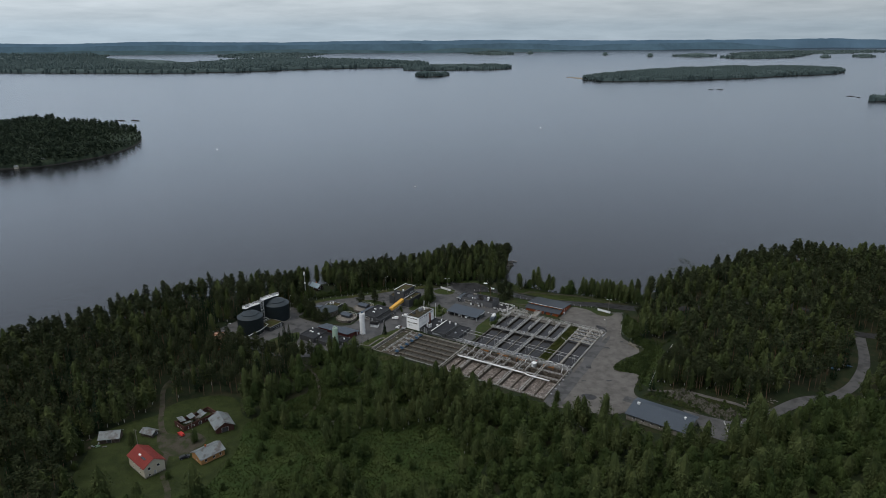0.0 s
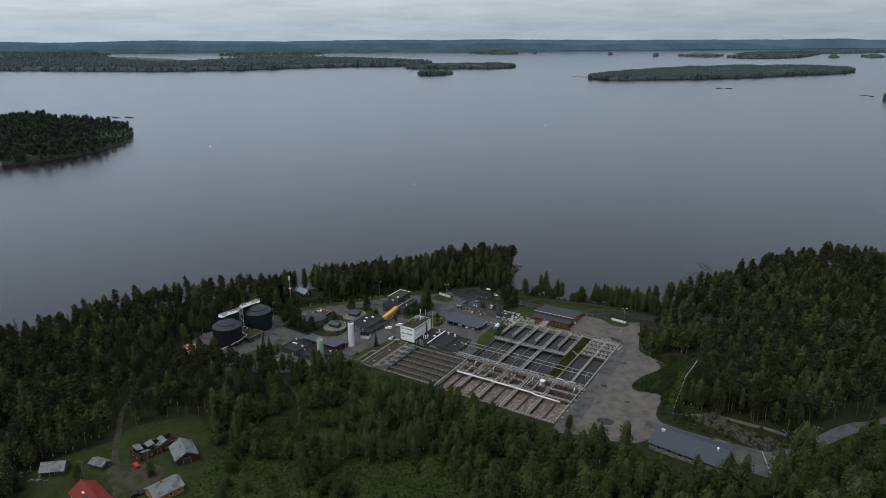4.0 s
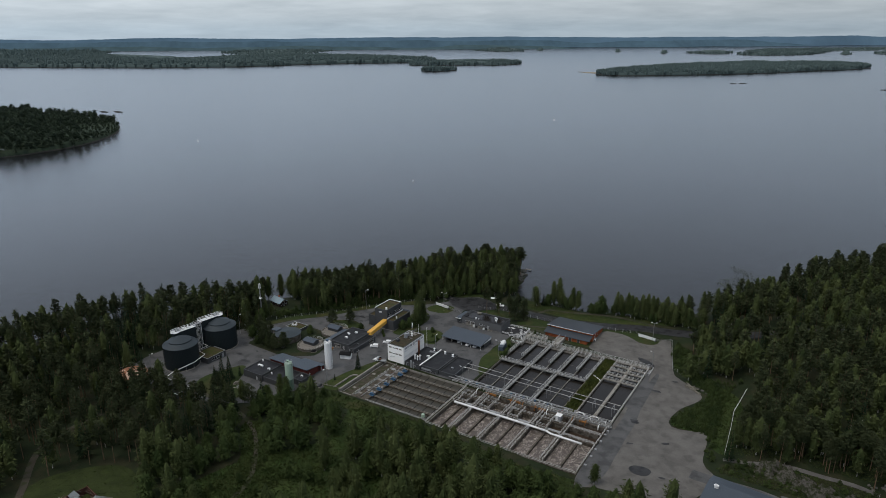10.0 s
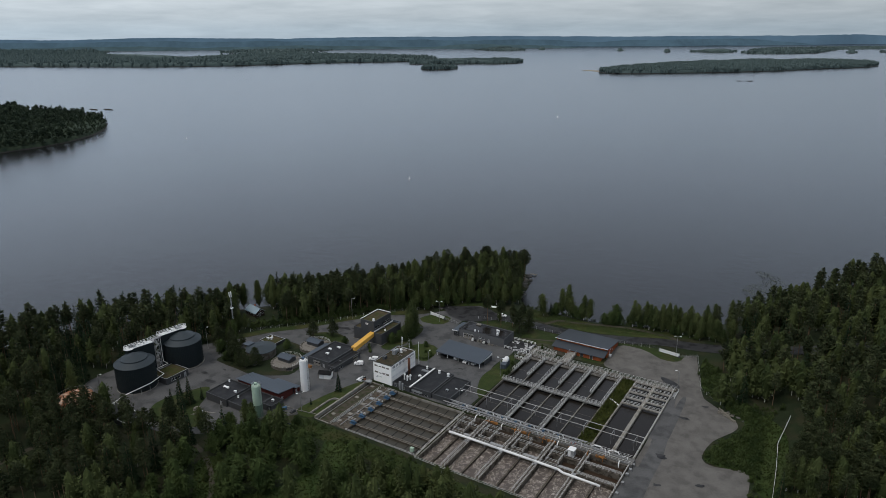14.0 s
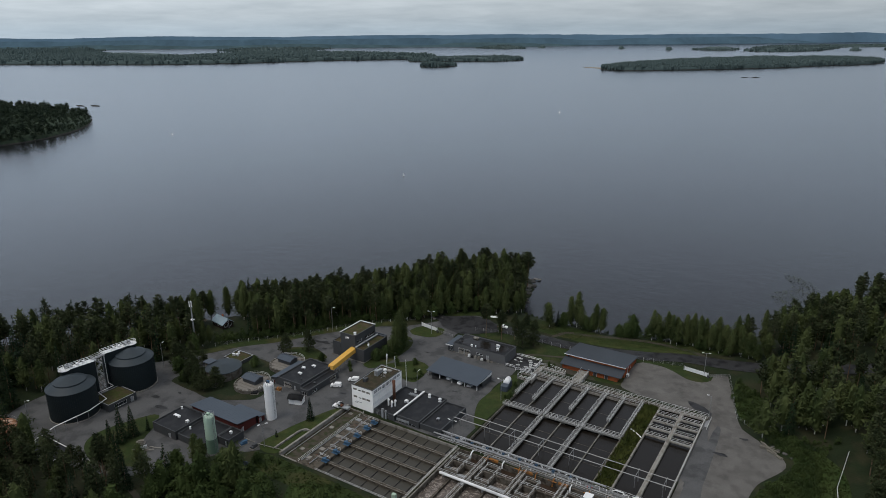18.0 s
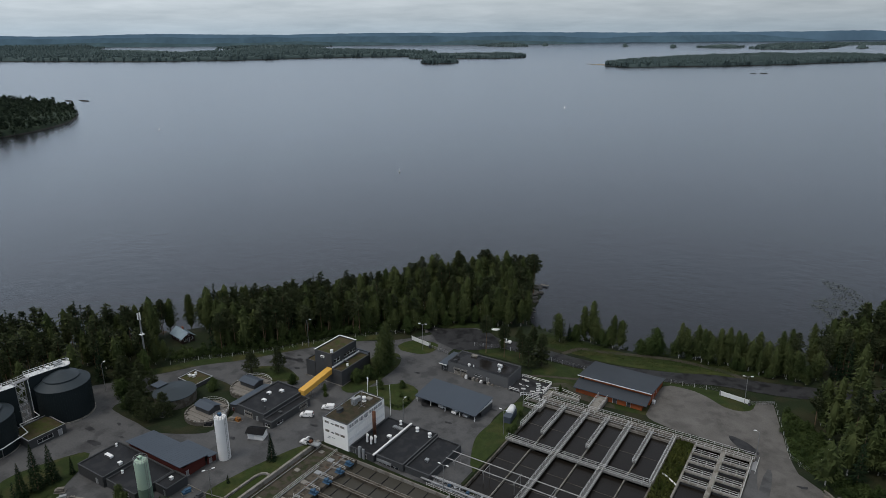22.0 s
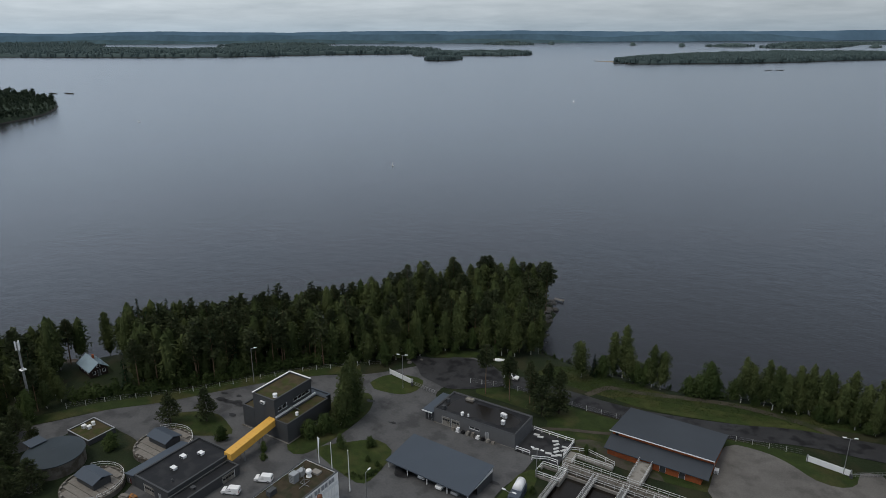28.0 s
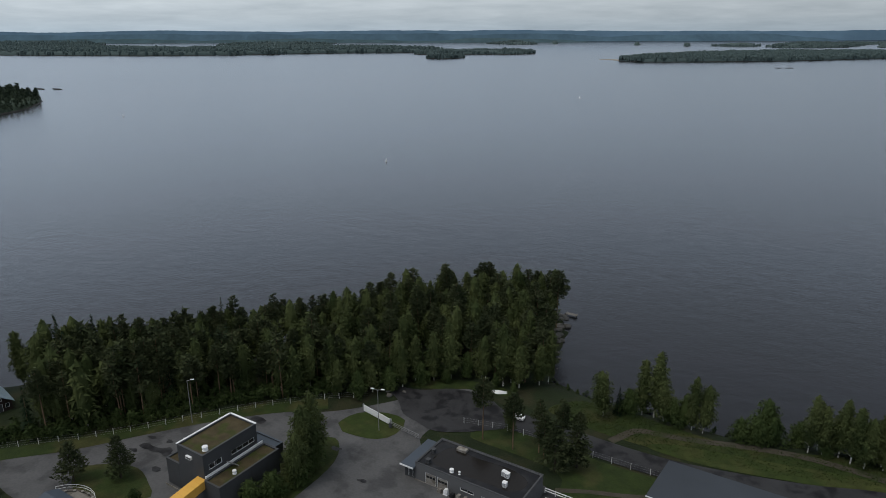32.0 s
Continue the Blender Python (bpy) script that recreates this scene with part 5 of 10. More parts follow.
for i in range(5):
    a, b = AX[i] + (0.75 if i else 0.6), AX[i + 1] - (0.75 if i < 4 else 0.0)
    mid = (a + b) / 2
    slab(aer, "divider", mid - 0.3, AF, -2.5, mid + 0.3, -45.0, -0.75, LANEWALL)
    for x0, x1 in ((a, mid - 0.3), (mid + 0.3, b)):
        bm = bmesh.new()
        bm.faces.new([bm.verts.new(p) for p in ((x0, AF, -1.5), (x1, AF, -1.5), (x1, -44.9, -1.5), (x0, -44.9, -1.5))])
        part("sludge", bm, FOAM, aer)
    slab(aer, "cross_wall", a, -44.9, -2.5, b, -44.3, 0.0, AGED)
    slab(aer, "cross_wall", a, -38.2, -2.5, b, -37.6, 0.0, AGED)
    for y0, y1, m in ((-44.3, -38.2, FOAM if i in (0, 1, 2) else BROWNWATER), (-37.6, AB, BROWNWATER)):
        bm = bmesh.new()
        bm.faces.new([bm.verts.new(p) for p in ((a, y0, -2.0), (b, y0, -2.0), (b, y1, -2.0), (a, y1, -2.0))])
        part("sludge", bm, m, aer)
    if i < 4:
        # a square inner cell with thick pale walls
        cx0, cx1 = a + 1.0, a + 5.6
        for x0, y0, x1, y1 in ((cx0, -43.0, cx1, -42.4), (cx0, -35.2, cx1, -34.6), (cx0, -42.4, cx0 + 0.45, -35.2), (cx1 - 0.45, -42.4, cx1, -35.2)):
            slab(aer, "cell_wall", x0, y0, -2.6, x1, y1, 0.0, AGED)
        for y in (-42.7, -34.9):
            railing(aer, [(cx0, y, 0.0), (cx1, y, 0.0)], gap=2.2)
        for x in (cx0 + 0.3, cx1 - 0.3):
            railing(aer, [(x, -42.7, 0.0), (x, -34.9, 0.0)], gap=2.2)
        slab(aer, "grating", cx1 + 0.6, -43.9, -0.1, b - 0.2, -42.8, 0.03, STEEL)
    else:
        railing(aer, [(a, -44.4, 0), (b, -44.4, 0)])
        railing(aer, [(a, -38.1, 0), (b, -38.1, 0)])
    railing(aer, [(a, -44.8, 0.0), (b, -44.8, 0.0)], gap=3.0)
    railing(aer, [(a, -37.7, 0.0), (b, -37.7, 0.0)], gap=3.0)
railing(aer, [(61.7, AF, 0), (61.7, AB, 0)])
rng = np.random.default_rng(5)
for k in range(7):
    x, y = 61.8 + rng.uniform(0.2, 0.6), (-58, -52, -47, -41, -36, -33, -30)[k]
    slab(aer, "valve_box", x, y - 0.5, -1.6, x + 0.9, y + 0.5, 0.1, STEEL)

# white air main over the lanes
air = thing("air_main", (30, -46.5, 1.0), "thick white air pipe crossing the aeration basins", "pipe")
bm = bmesh.new()
run = [(1.6, -46.3, 0.95), (21, -46.4, 0.95), (34.5, -46.5, 0.95), (43.0, -46.7, 0.95), (45.0, -47.6, 0.95), (57.5, -47.9, 0.95)]
for a, b in zip(run, run[1:]):
    tube(bm, a, b, 0.42, n=12)
part("pipe", bm, WHITEMETAL, air, smooth=True)
for x in (3, 9.6, 16, 22.4, 29, 35.2, 42, 48.2, 54.5):
    slab(air, "bracket", x - 0.15, -47.9 if x > 44 else -46.9, -0.2, x + 0.15, -47.4 if x > 44 else -46.0, 0.6, STEEL)
blower = thing("blower_cabin", (43.4, -35.6, 0.0), "pale grey steel cabinet on the basin walkway", "cabinet")
part("body", boxes((42.3, -36.8, 0.02, 44.5, -34.4, 2.3)), GREYMETAL, blower)
part("lid", boxes((42.2, -36.9, 2.3, 44.6, -34.3, 2.42)), WHITEMETAL, blower)
part("door", boxes((42.5, -36.86, 0.15, 43.4, -36.8, 2.1)), WHITEMETAL, blower)

# ---- pipe bridge between the basin rows ----
gal = thing("pipe_gallery", (27, -29.6, -1.0), "long railed gallery carrying galvanised pipes and rusty valves", "gallery")
slab(gal, "deck", -8.5, -31.4, -0.9, 62.5, -27.6, 0.35, GRATING)
for y in (-31.3, -27.7):
    railing(gal, [(-8.4, y, 0.35), (62.4, y, 0.35)])
for k, (y, z, r, m) in enumerate(((-30.7, 0.7, 0.14, CONCRETE), (-30.0, 0.62, 0.12, STEEL), (-29.4, 0.9, 0.09, GREYMETAL), (-28.6, 0.65, 0.13, STEEL))):
    bm = bmesh.new()
    tube(bm, (-8, y, z), (60 - 6 * (k % 2), y, z), r, n=8)
    part("pipe", bm, m, gal)
slab(gal, "cable_tray", -10.5, -30.9, 1.75, 30, -30.3, 1.9, STEEL)
slab(gal, "cable_tray", -10.5, -29.2, 2.05, 46, -28.7, 2.2, STEEL)
rng = np.random.default_rng(6)
for k in range(18):
    x = -7 + 3.9 * k
    bm = bmesh.new()
    beam(bm, (x, -31.0, 0.35), (x, -31.0, 2.1), 0.1, 0.1)
    beam(bm, (x, -28.5, 0.35), (x, -28.5, 2.1), 0.1, 0.1)
    beam(bm, (x, -31.0, 1.7), (x, -28.5, 2.0), 0.1, 0.1)
    part("portal", bm, STEEL, gal)
for k in range(11):
    x = 4.5 + 5.4 * k
    bm = bmesh.new()
    pts = [(x, -31.2, 0.6), (x, -32.4, 0.55), (x + 0.2, -33.2, 0.2), (x + 0.2, -33.2, -0.8)]
    for a, b in zip(pts, pts[1:]):
        tube(bm, a, b, 0.2, n=8)
    if k % 2:
        tube(bm, (x - 1.4, -32.6, 0.5), (x + 1.2, -32.6, 0.5), 0.16, n=8)
    part("drop_pipe", bm, ORANGE if k % 2 or k in (4, 8) else WHITEMETAL, gal)
for k, x in enumerate((-3, 2.5, 8, 13.5, 19, 24.5, 30, 35.5)):
    slab(gal, "valve_actuator", x - 0.35, -29.0, 0.35, x + 0.35, -28.2, 1.25, BLUE)
for k, x in enumerate((12, 23.5, 34.5, 52)):
    slab(gal, "rusty_frame", x - 1.5, -32.2, -0.3, x + 1.5, -31.5, 0.35, ORANGE)
slab(gal, "orange_cover", 40.9, -30.2, 0.36, 42.3, -29.2, 0.7, REDPAINT, "orange-red round-edged cover")
for k, x in enumerate((-5.5, -1.4, 6, 11.4, 17, 22.5, 28, 33.5, 47.5, 53.4)):
    bm = bmesh.new()
    loop = [(x, -28.2, 0.6), (x + 1.0, -28.0, 1.3), (x + 3.4, -28.0, 1.3), (x + 4.0, -28.4, 0.7)]
    for a, b in zip(loop, loop[1:]):
        tube(bm, a, b, 0.17, n=8)
    part("loop_pipe", bm, WHITEMETAL, gal)

lrng = np.random.default_rng(63)
for k in range(26):
    x = -6.5 + 2.6 * k + float(lrng.uniform(-0.4, 0.4))
    y, z, ln = -29.4 + float(lrng.uniform(-1.2, 1.2)), 0.95 + float(lrng.uniform(0, 0.5)), float(lrng.uniform(0.9, 1.8))
    bm = bmesh.new()
    bend = [(x, y, 0.5), (x, y, z), (x + ln, y + 0.1, z), (x + ln + 0.2, y - 0.7, z), (x + ln + 0.2, y - 0.7, 0.5)]
    for a, b in zip(bend, bend[1:]):
        tube(bm, a, b, 0.075, n=6)
    part("bent_pipe", bm, WHITEMETAL if k % 3 else GREYMETAL, gal)
for k in range(9):
    x = -2 + 6.2 * k
    slab(gal, "valve_box", x, -30.6, 0.36, x + 0.8, -29.8, 1.0 + 0.2 * (k % 2), (GREYMETAL, STEELBLUE, PALE)[k % 3])

over = thing("overhead_pipes", (26, -19.5, -1), "thin galvanised overhead pipes on slim portal frames", "pipe")
for y, z in ((-17.6, 3.0), (-21.2, 3.0)):
    bm = bmesh.new()
    tube(bm, (-8.6, y, z), (62.5, y, z), 0.13, n=6)
    part("pipe", bm, STEEL, over)
for x in (-6, 3, 12, 22, 32, 42, 52, 60):
    bm = bmesh.new()
    for y in (-17.6, -21.2):
        beam(bm, (x, y, -0.8 if 0 < x < 41 else -1.0), (x, y, 2.9), 0.12, 0.12)
    beam(bm, (x, -16.8, 2.86), (x, -22.0, 2.86), 0.12, 0.1)
    part("portal", bm, STEEL, over)

# ---- buildings ----


def wall(parent, a, b, z0, z1, m, openings=(), thick=0.3, seams=0.0, frame=WHITEMETAL, name="wall", leaf=None, local=False):
    """A wall from a to b, its outer face to the right of that way, with openings (u0, u1, low, high, kind) cut through it."""
    a, b = Vector((*a, 0)), Vector((*b, 0))
    length, high = (b - a).length, z1 - z0
    d = (b - a).normalized()
    n = Vector((-d.y, d.x, 0))
    mtx = Matrix(((d.x, n.x, 0, a.x), (d.y, n.y, 0, a.y), (0, 0, 1, z0), (0, 0, 0, 1)))
    us = sorted({0, length, *[v for o in openings for v in o[:2]]})
    ws = sorted({0, high, *[v for o in openings for v in o[2:4] if v < high]})
    bm = bmesh.new()
    for u0, u1 in zip(us, us[1:]):
        for w0, w1 in zip(ws, ws[1:]):
            if not any(o[0] < (u0 + u1) / 2 < o[1] and o[2] < (w0 + w1) / 2 < o[3] for o in openings):
                box(bm, u0, 0, w0, u1, thick, w1)
    bmesh.ops.remove_doubles(bm, verts=bm.verts, dist=1e-4)
    twins = {}
    for f in bm.faces:
        twins.setdefault(tuple(sorted((round(v.co.x, 3), round(v.co.y, 3), round(v.co.z, 3)) for v in f.verts)), []).append(f)
    bmesh.ops.delete(bm, geom=[f for fs in twins.values() if len(fs) > 1 for f in fs], context="FACES_ONLY")
    strips = []
    if seams:
        u = seams
        while u < length - 0.3:
            if not any(o[0] - 0.1 < u < o[1] + 0.1 for o in openings):
                strips.append(boxes((u - 0.035, -0.025, 0, u + 0.035, -0.002, high)))
                bmesh.ops.transform(strips[-1], matrix=mtx, verts=strips[-1].verts)
            u += seams
    bmesh.ops.transform(bm, matrix=mtx, verts=bm.verts)
    w = part(name, bm, m, parent, local=local)
    for sb in strips:
        part("joint", sb, m, w, local=local)
    for u0, u1, h0, h1, kind in openings:
        fb = boxes((u0, 0.06, h0, u0 + 0.08, 0.2, h1), (u1 - 0.08, 0.06, h0, u1, 0.2, h1), (u0 + 0.08, 0.06, h1 - 0.08, u1 - 0.08, 0.2, h1))
        if kind == "window":
            box(fb, u0 + 0.08, 0.06, h0, u1 - 0.08, 0.2, h0 + 0.08)
            k = max(1, round((u1 - u0) / 1.3))
            for i in range(1, k):
                c = u0 + (u1 - u0) * i / k
                box(fb, c - 0.03, 0.08, h0 + 0.08, c + 0.03, 0.18, h1 - 0.08)
        bmesh.ops.transform(fb, matrix=mtx, verts=fb.verts)
        f = part("window" if kind == "window" else "door", fb, frame, w, local=local)
        pb = bmesh.new()
        if kind == "window":
            box(pb, u0 + 0.08, 0.12, h0 + 0.08, u1 - 0.08, 0.14, h1 - 0.08)
        elif kind == "garage":
            k = 4
            for i in range(k):
                q0, q1 = h0 + (h1 - h0) * i / k, h0 + (h1 - h0) * (i + 1) / k - 0.03
                box(pb, u0 + 0.08, 0.12, q0, u1 - 0.08, 0.17, q1)
        else:
            box(pb, u0 + 0.08, 0.12, h0, u1 - 0.08, 0.17, h1 - 0.08)
        bmesh.ops.transform(pb, matrix=mtx, verts=pb.verts)
        part("pane" if kind == "window" else "leaf", pb, GLASS if kind == "window" else (leaf or (DARK if kind == "dark" else GREYMETAL if kind == "door" else PALE)), f, local=local)
        if kind == "garage":
            gb = bmesh.new()
            n_ = max(2, round((u1 - u0) / 0.8))
            for i in range(n_):
                c0 = u0 + 0.15 + (u1 - u0 - 0.3) * i / n_
                box(gb, c0 + 0.06, 0.105, h0 + (h1 - h0) * 0.52, c0 + (u1 - u0 - 0.3) / n_ - 0.06, 0.12, h0 + (h1 - h0) * 0.72)
            bmesh.ops.transform(gb, matrix=mtx, verts=gb.verts)
            part("pane", gb, GLASS, f, local=local)
    return w


def flat_block(parent, x0, y0, x1, y1, z0, z1, wm, rm, south=(), east=(), north=(), west=(), seams=3.0, coping=None, rise=0.25, cw=0.35):
    """Four walls with a flat roof sunk behind a parapet."""
    wall(parent, (x0, y0), (x1, y0), z0, z1, wm, south, seams=seams)
    wall(parent, (x1, y0 + 0.3), (x1, y1 - 0.3), z0, z1, wm, east, seams=seams)
    wall(parent, (x1, y1), (x0, y1), z0, z1, wm, north, seams=seams)
    wall(parent, (x0, y1 - 0.3), (x0, y0 + 0.3), z0, z1, wm, west, seams=seams)
    slab(parent, "roof", x0 + 0.3, y0 + 0.3, z1 - rise - 0.25, x1 - 0.3, y1 - 0.3, z1 - rise, rm)
    c = coping or DARK
    o = 0.06
    for q in ((x0 - o, y0 - o, x1 + o, y0 + cw), (x0 - o, y1 - cw, x1 + o, y1 + o), (x0 - o, y0 + cw, x0 + cw, y1 - cw), (x1 - cw, y0 + cw, x1 + o, y1 - cw)):
        slab(parent, "coping", q[0], q[1], z1, q[2], q[3], z1 + 0.07, c)


def cowl(parent, x, y, z, r=0.35, h=0.9, m=None):
    bm = bmesh.new()
    lathe(bm, [(r * 1.15, z - 0.05), (r * 1.15, z + 0.12), (r * 0.7, z + 0.2), (r * 0.7, z + h * 0.7), (r * 1.2, z + h * 0.72), (r * 1.1, z + h), (r * 0.3, z + h * 1.1)], 12, x, y)
    return part("roof_vent", bm, m or GREYMETAL, parent, smooth=False)


def unit(parent, x, y, z, w, d, h, m=None, name="roof_unit"):
    u = part(name, boxes((x - w / 2, y - d / 2, z - 0.05, x + w / 2, y + d / 2, z + h), (x - w / 2 - 0.05, y - d / 2 - 0.05, z + h, x + w / 2 + 0.05, y + d / 2 + 0.05, z + h + 0.06)), m or GREYMETAL, parent)
    bm = bmesh.new()
    for i in range(4):
        box(bm, x - w * 0.4, y - d / 2 - 0.03, z + h * (0.15 + 0.2 * i), x + w * 0.4, y - d / 2 - 0.005, z + h * (0.15 + 0.2 * i) + 0.08)
    part("louvre", bm, DARK, u)
    return u


# white office block
white = thing("office_block", (-38.8, -22.8, 1.2), "white rendered three-storey office block with a mossy flat roof", "building")
FL = 2.75
south = [(2.7, 4.0, 1.5 + FL * 2, 2.1 + FL * 2, "window"), (2.7, 4.0, 1.4 + FL, 2.0 + FL, "window")]
eastw = []
for i in (2, 3):
    eastw.append((1.0 + 2.2 * i, 2.4 + 2.2 * i, 1.35 + FL * 2, 2.45 + FL * 2, "window"))
flat_block(white, -43.3, -31.3, -34.4, -14.3, 1.2, 10.0, WHITE, BROWNMOSS, south=[o for o in south], east=eastw, west=[(1.0 + 2.4 * i, 2.6 + 2.4 * i, 1.2 + FL * k, 2.4 + FL * k, "window") for k in range(3) for i in range(6)], seams=0.0, coping=DARK)
for z in (4.55, 7.3):
    slab(white, "facade_band", -34.4, -31.0, z, -34.32, -14.6, z + 0.75, WHITEMETAL, "white ribbed spandrel panels")
for i in range(16):
    slab(white, "facade_rib", -34.33, -30.6 + i, 4.2, -34.27, -30.5 + i, 9.8, WHITE)
for z in (5.3, 8.1):
    for u in (-42.6, -38.9, -37.0):
        slab(white, "blind_panel", u, -31.33, z + 0.2, u + 1.5, -31.3, z + 0.9, PALE, "pale shuttered window panel")
for i in range(7):
    slab(white, "window_strip", -34.36, -30.4 + 2.2 * i, 8.55, -34.29, -28.7 + 2.2 * i, 9.5, GREYMETAL, "grey curtained window strip")
for k, (u, h) in enumerate(((-41.6, 4.0), (-40.2, 4.0), (-42.0, 3.55))):
    slab(white, "sign_bar", u, -31.34, h, u + 1.1, -31.3, h + 0.22, GREYMETAL, "grey unreadable sign lettering")
unit(white, -40.9, -26.6, 9.75, 1.1, 1.8, 1.1, DARK)
unit(white, -40.0, -21.2, 9.75, 1.4, 1.5, 1.9, GREYMETAL)
unit(white, -40.2, -19.0, 9.75, 1.1, 1.3, 1.3, GREYMETAL)
cowl(white, -38.6, -18.4, 9.75, 0.55, 1.5, WHITEMETAL)
slab(white, "skylight", -39.0, -17.4, 9.7, -37.2, -16.0, 10.15, PALE)
bm = bmesh.new()
tube(bm, (-37.4, -21.0, 9.7), (-37.4, -21.0, 14.2), 0.07, n=6)
for a, b in (((-38.6, -21, 9.9), (-36.2, -21, 9.9)), ((-37.4, -22.6, 9.9), (-37.4, -19.4, 9.9)), ((-38.6, -21, 9.9), (-37.4, -21, 11.2)), ((-37.4, -19.4, 9.9), (-37.4, -21, 11.2))):
    beam(bm, a, b, 0.09, 0.09)
part("antenna_mast", bm, STEEL, white, "thin antenna mast on a braced foot")

# charcoal machine hall beside it
hall = thing("machine_hall", (-21, -22, -0.5), "charcoal clad low machine hall with black felt roofs", "building")
flat_block(hall, -34.1, -31.0, -25.9, -13.0, -0.6, 3.2, DARK, FELT, south=[(1.0, 2.0, 1.6, 3.6, "dark"), (4.6, 5.8, 1.2, 3.3, "garage")], seams=2.4, coping=DARK)
flat_block(hall, -25.6, -30.2, -16.6, -12.7, -0.6, 3.1, DARK, FELT, south=[(0.8, 7.6, 1.2, 2.1, "window")], seams=2.8, coping=DARK)
flat_block(hall, -16.3, -29.8, -8.4, -13.4, -0.6, 2.6, DARK, FELT, east=[(1.0, 15.0, 0.3, 0.7, "window")], seams=2.8, coping=DARK)
slab(hall, "fire_wall", -26.1, -31.1, 3.2, -25.6, -12.6, 3.5, WHITEMETAL, "pale capped fire wall between roofs")
slab(hall, "grey_fascia", -25.5, -30.32, 1.3, -20.5, -30.2, 2.2, GREYMETAL)
stack = bmesh.new()
tube(stack, (-31.8, -22.6, 2.9), (-31.8, -22.6, 10.6), 0.52, n=14)
part("stack", stack, RUST, hall, "rust-brown steel flue stack", smooth=True)
cowl(hall, -22.5, -14.5, 2.85, 0.5, 1.2, WHITEMETAL)
cowl(hall, -17.9, -15.0, 2.85, 0.5, 1.2, WHITEMETAL)
cowl(hall, -28.6, -14.2, 2.95, 0.4, 1.2, WHITEMETAL)
for k, (x, y) in enumerate(((-30.6, -25.8), (-30.0, -26.6), (-29.3, -25.6), (-31.5, -26.4))):
    bm = bmesh.new()
    tube(bm, (x, y, 2.9), (x, y, 4.6 + 0.3 * k), 0.3, n=10)
    tube(bm, (x, y, 4.6 + 0.3 * k), (x + 0.9, y - 0.7, 4.9 + 0.3 * k), 0.3, n=10)
    part("exhaust_duct", bm, WHITEMETAL, hall, "bent bright exhaust duct")
slab(hall, "duct_riser", -30.7, -31.6, -0.2, -29.9, -31.05, 4.6, GREYMETAL)
slab(hall, "duct_riser", -29.4, -31.5, -0.2, -28.8, -31.05, 4.2, GREYMETAL)
unit(hall, -27.4, -21.5, 2.95, 1.1, 1.0, 0.7, WHITEMETAL)
unit(hall, -12.6, -24.5, 2.35, 0.9, 0.9, 0.6, GREYMETAL)
for i in range(6):
    slab(hall, "skylight_bar", -29.6 + 0.55 * i, -17.0, 2.95, -29.3 + 0.55 * i, -15.8, 3.4, GREYMETAL)
slab(hall, "plinth", -8.4, -29.8, -0.8, -8.1, -13.4, -0.2, PALE)

# carport
port = thing("carport", (-23.9, 8.2, -0.5), "open carport with a blue-grey ribbed sheet roof", "carport", turn=-2.4)


def roof_sheet(parent, x0, x1, y0, z0, y1, z1, m, rib=0.8, name="roof", thick=0.14):
    """A sloping sheet roof with standing seams."""
    bm = bmesh.new()
    v = [(x0, y0, z0), (x1, y0, z0), (x1, y1, z1), (x0, y1, z1)]
    lo = [bm.verts.new((p[0], p[1], p[2] - thick)) for p in v]
    hi = [bm.verts.new(p) for p in v]
    bm.faces.new(hi)
    bm.faces.new(lo[::-1])
    for i in range(4):
        bm.faces.new((lo[i], lo[(i + 1) % 4], hi[(i + 1) % 4], hi[i]))
    roof = part(name, bm, m, parent, local=True)
    x = x0 + rib
    while x < x1 - 0.1:
        sb = bmesh.new()
        beam(sb, (x, y0, z0 + 0.01), (x, y1, z1 + 0.01), 0.03, 0.025)
        part("seam", sb, m, roof, local=True)
        x += rib
    return roof


roof_sheet(port, -11.4, 11.4, -5.4, 2.5, 5.4, 3.8, SHEET, 0.7)
for x in (-10.9, -5.5, 0, 5.5, 10.9):
    for y, z in ((-4.9, 2.4), (4.9, 3.6)):
        part("post", boxes((x - 0.09, y - 0.09, -0.1, x + 0.09, y + 0.09, z)), WHITEMETAL if y < 0 else DARK, port, local=True)
part("back_wall", boxes((-11.0, 5.0, 0, 11.0, 5.15, 3.5)), DARK, port, local=True)
for x in (-11.2, 11.1):
    bm = bmesh.new()
    tri = [(-5.2, 2.3), (5.15, 2.3), (5.15, 3.6), (-5.2, 2.36)]
    near, far_ = ([bm.verts.new((x + o, *p)) for p in tri] for o in (0.0, 0.1))
    bm.faces.new(near[::-1])
    bm.faces.new(far_)
    for i in range(4):
        bm.faces.new((near[i], near[(i + 1) % 4], far_[(i + 1) % 4], far_[i]))
    part("gable", bm, WHITEMETAL, port, "white gable board", local=True)
    part("end_wall", boxes((x + 0.01, -1.5, 0, x + 0.09, 5.0, 2.28)), DARK, port, local=True)
part("fascia", boxes((-11.4, -5.47, 2.28, 11.4, -5.4, 2.5)), SHEET, port, local=True)

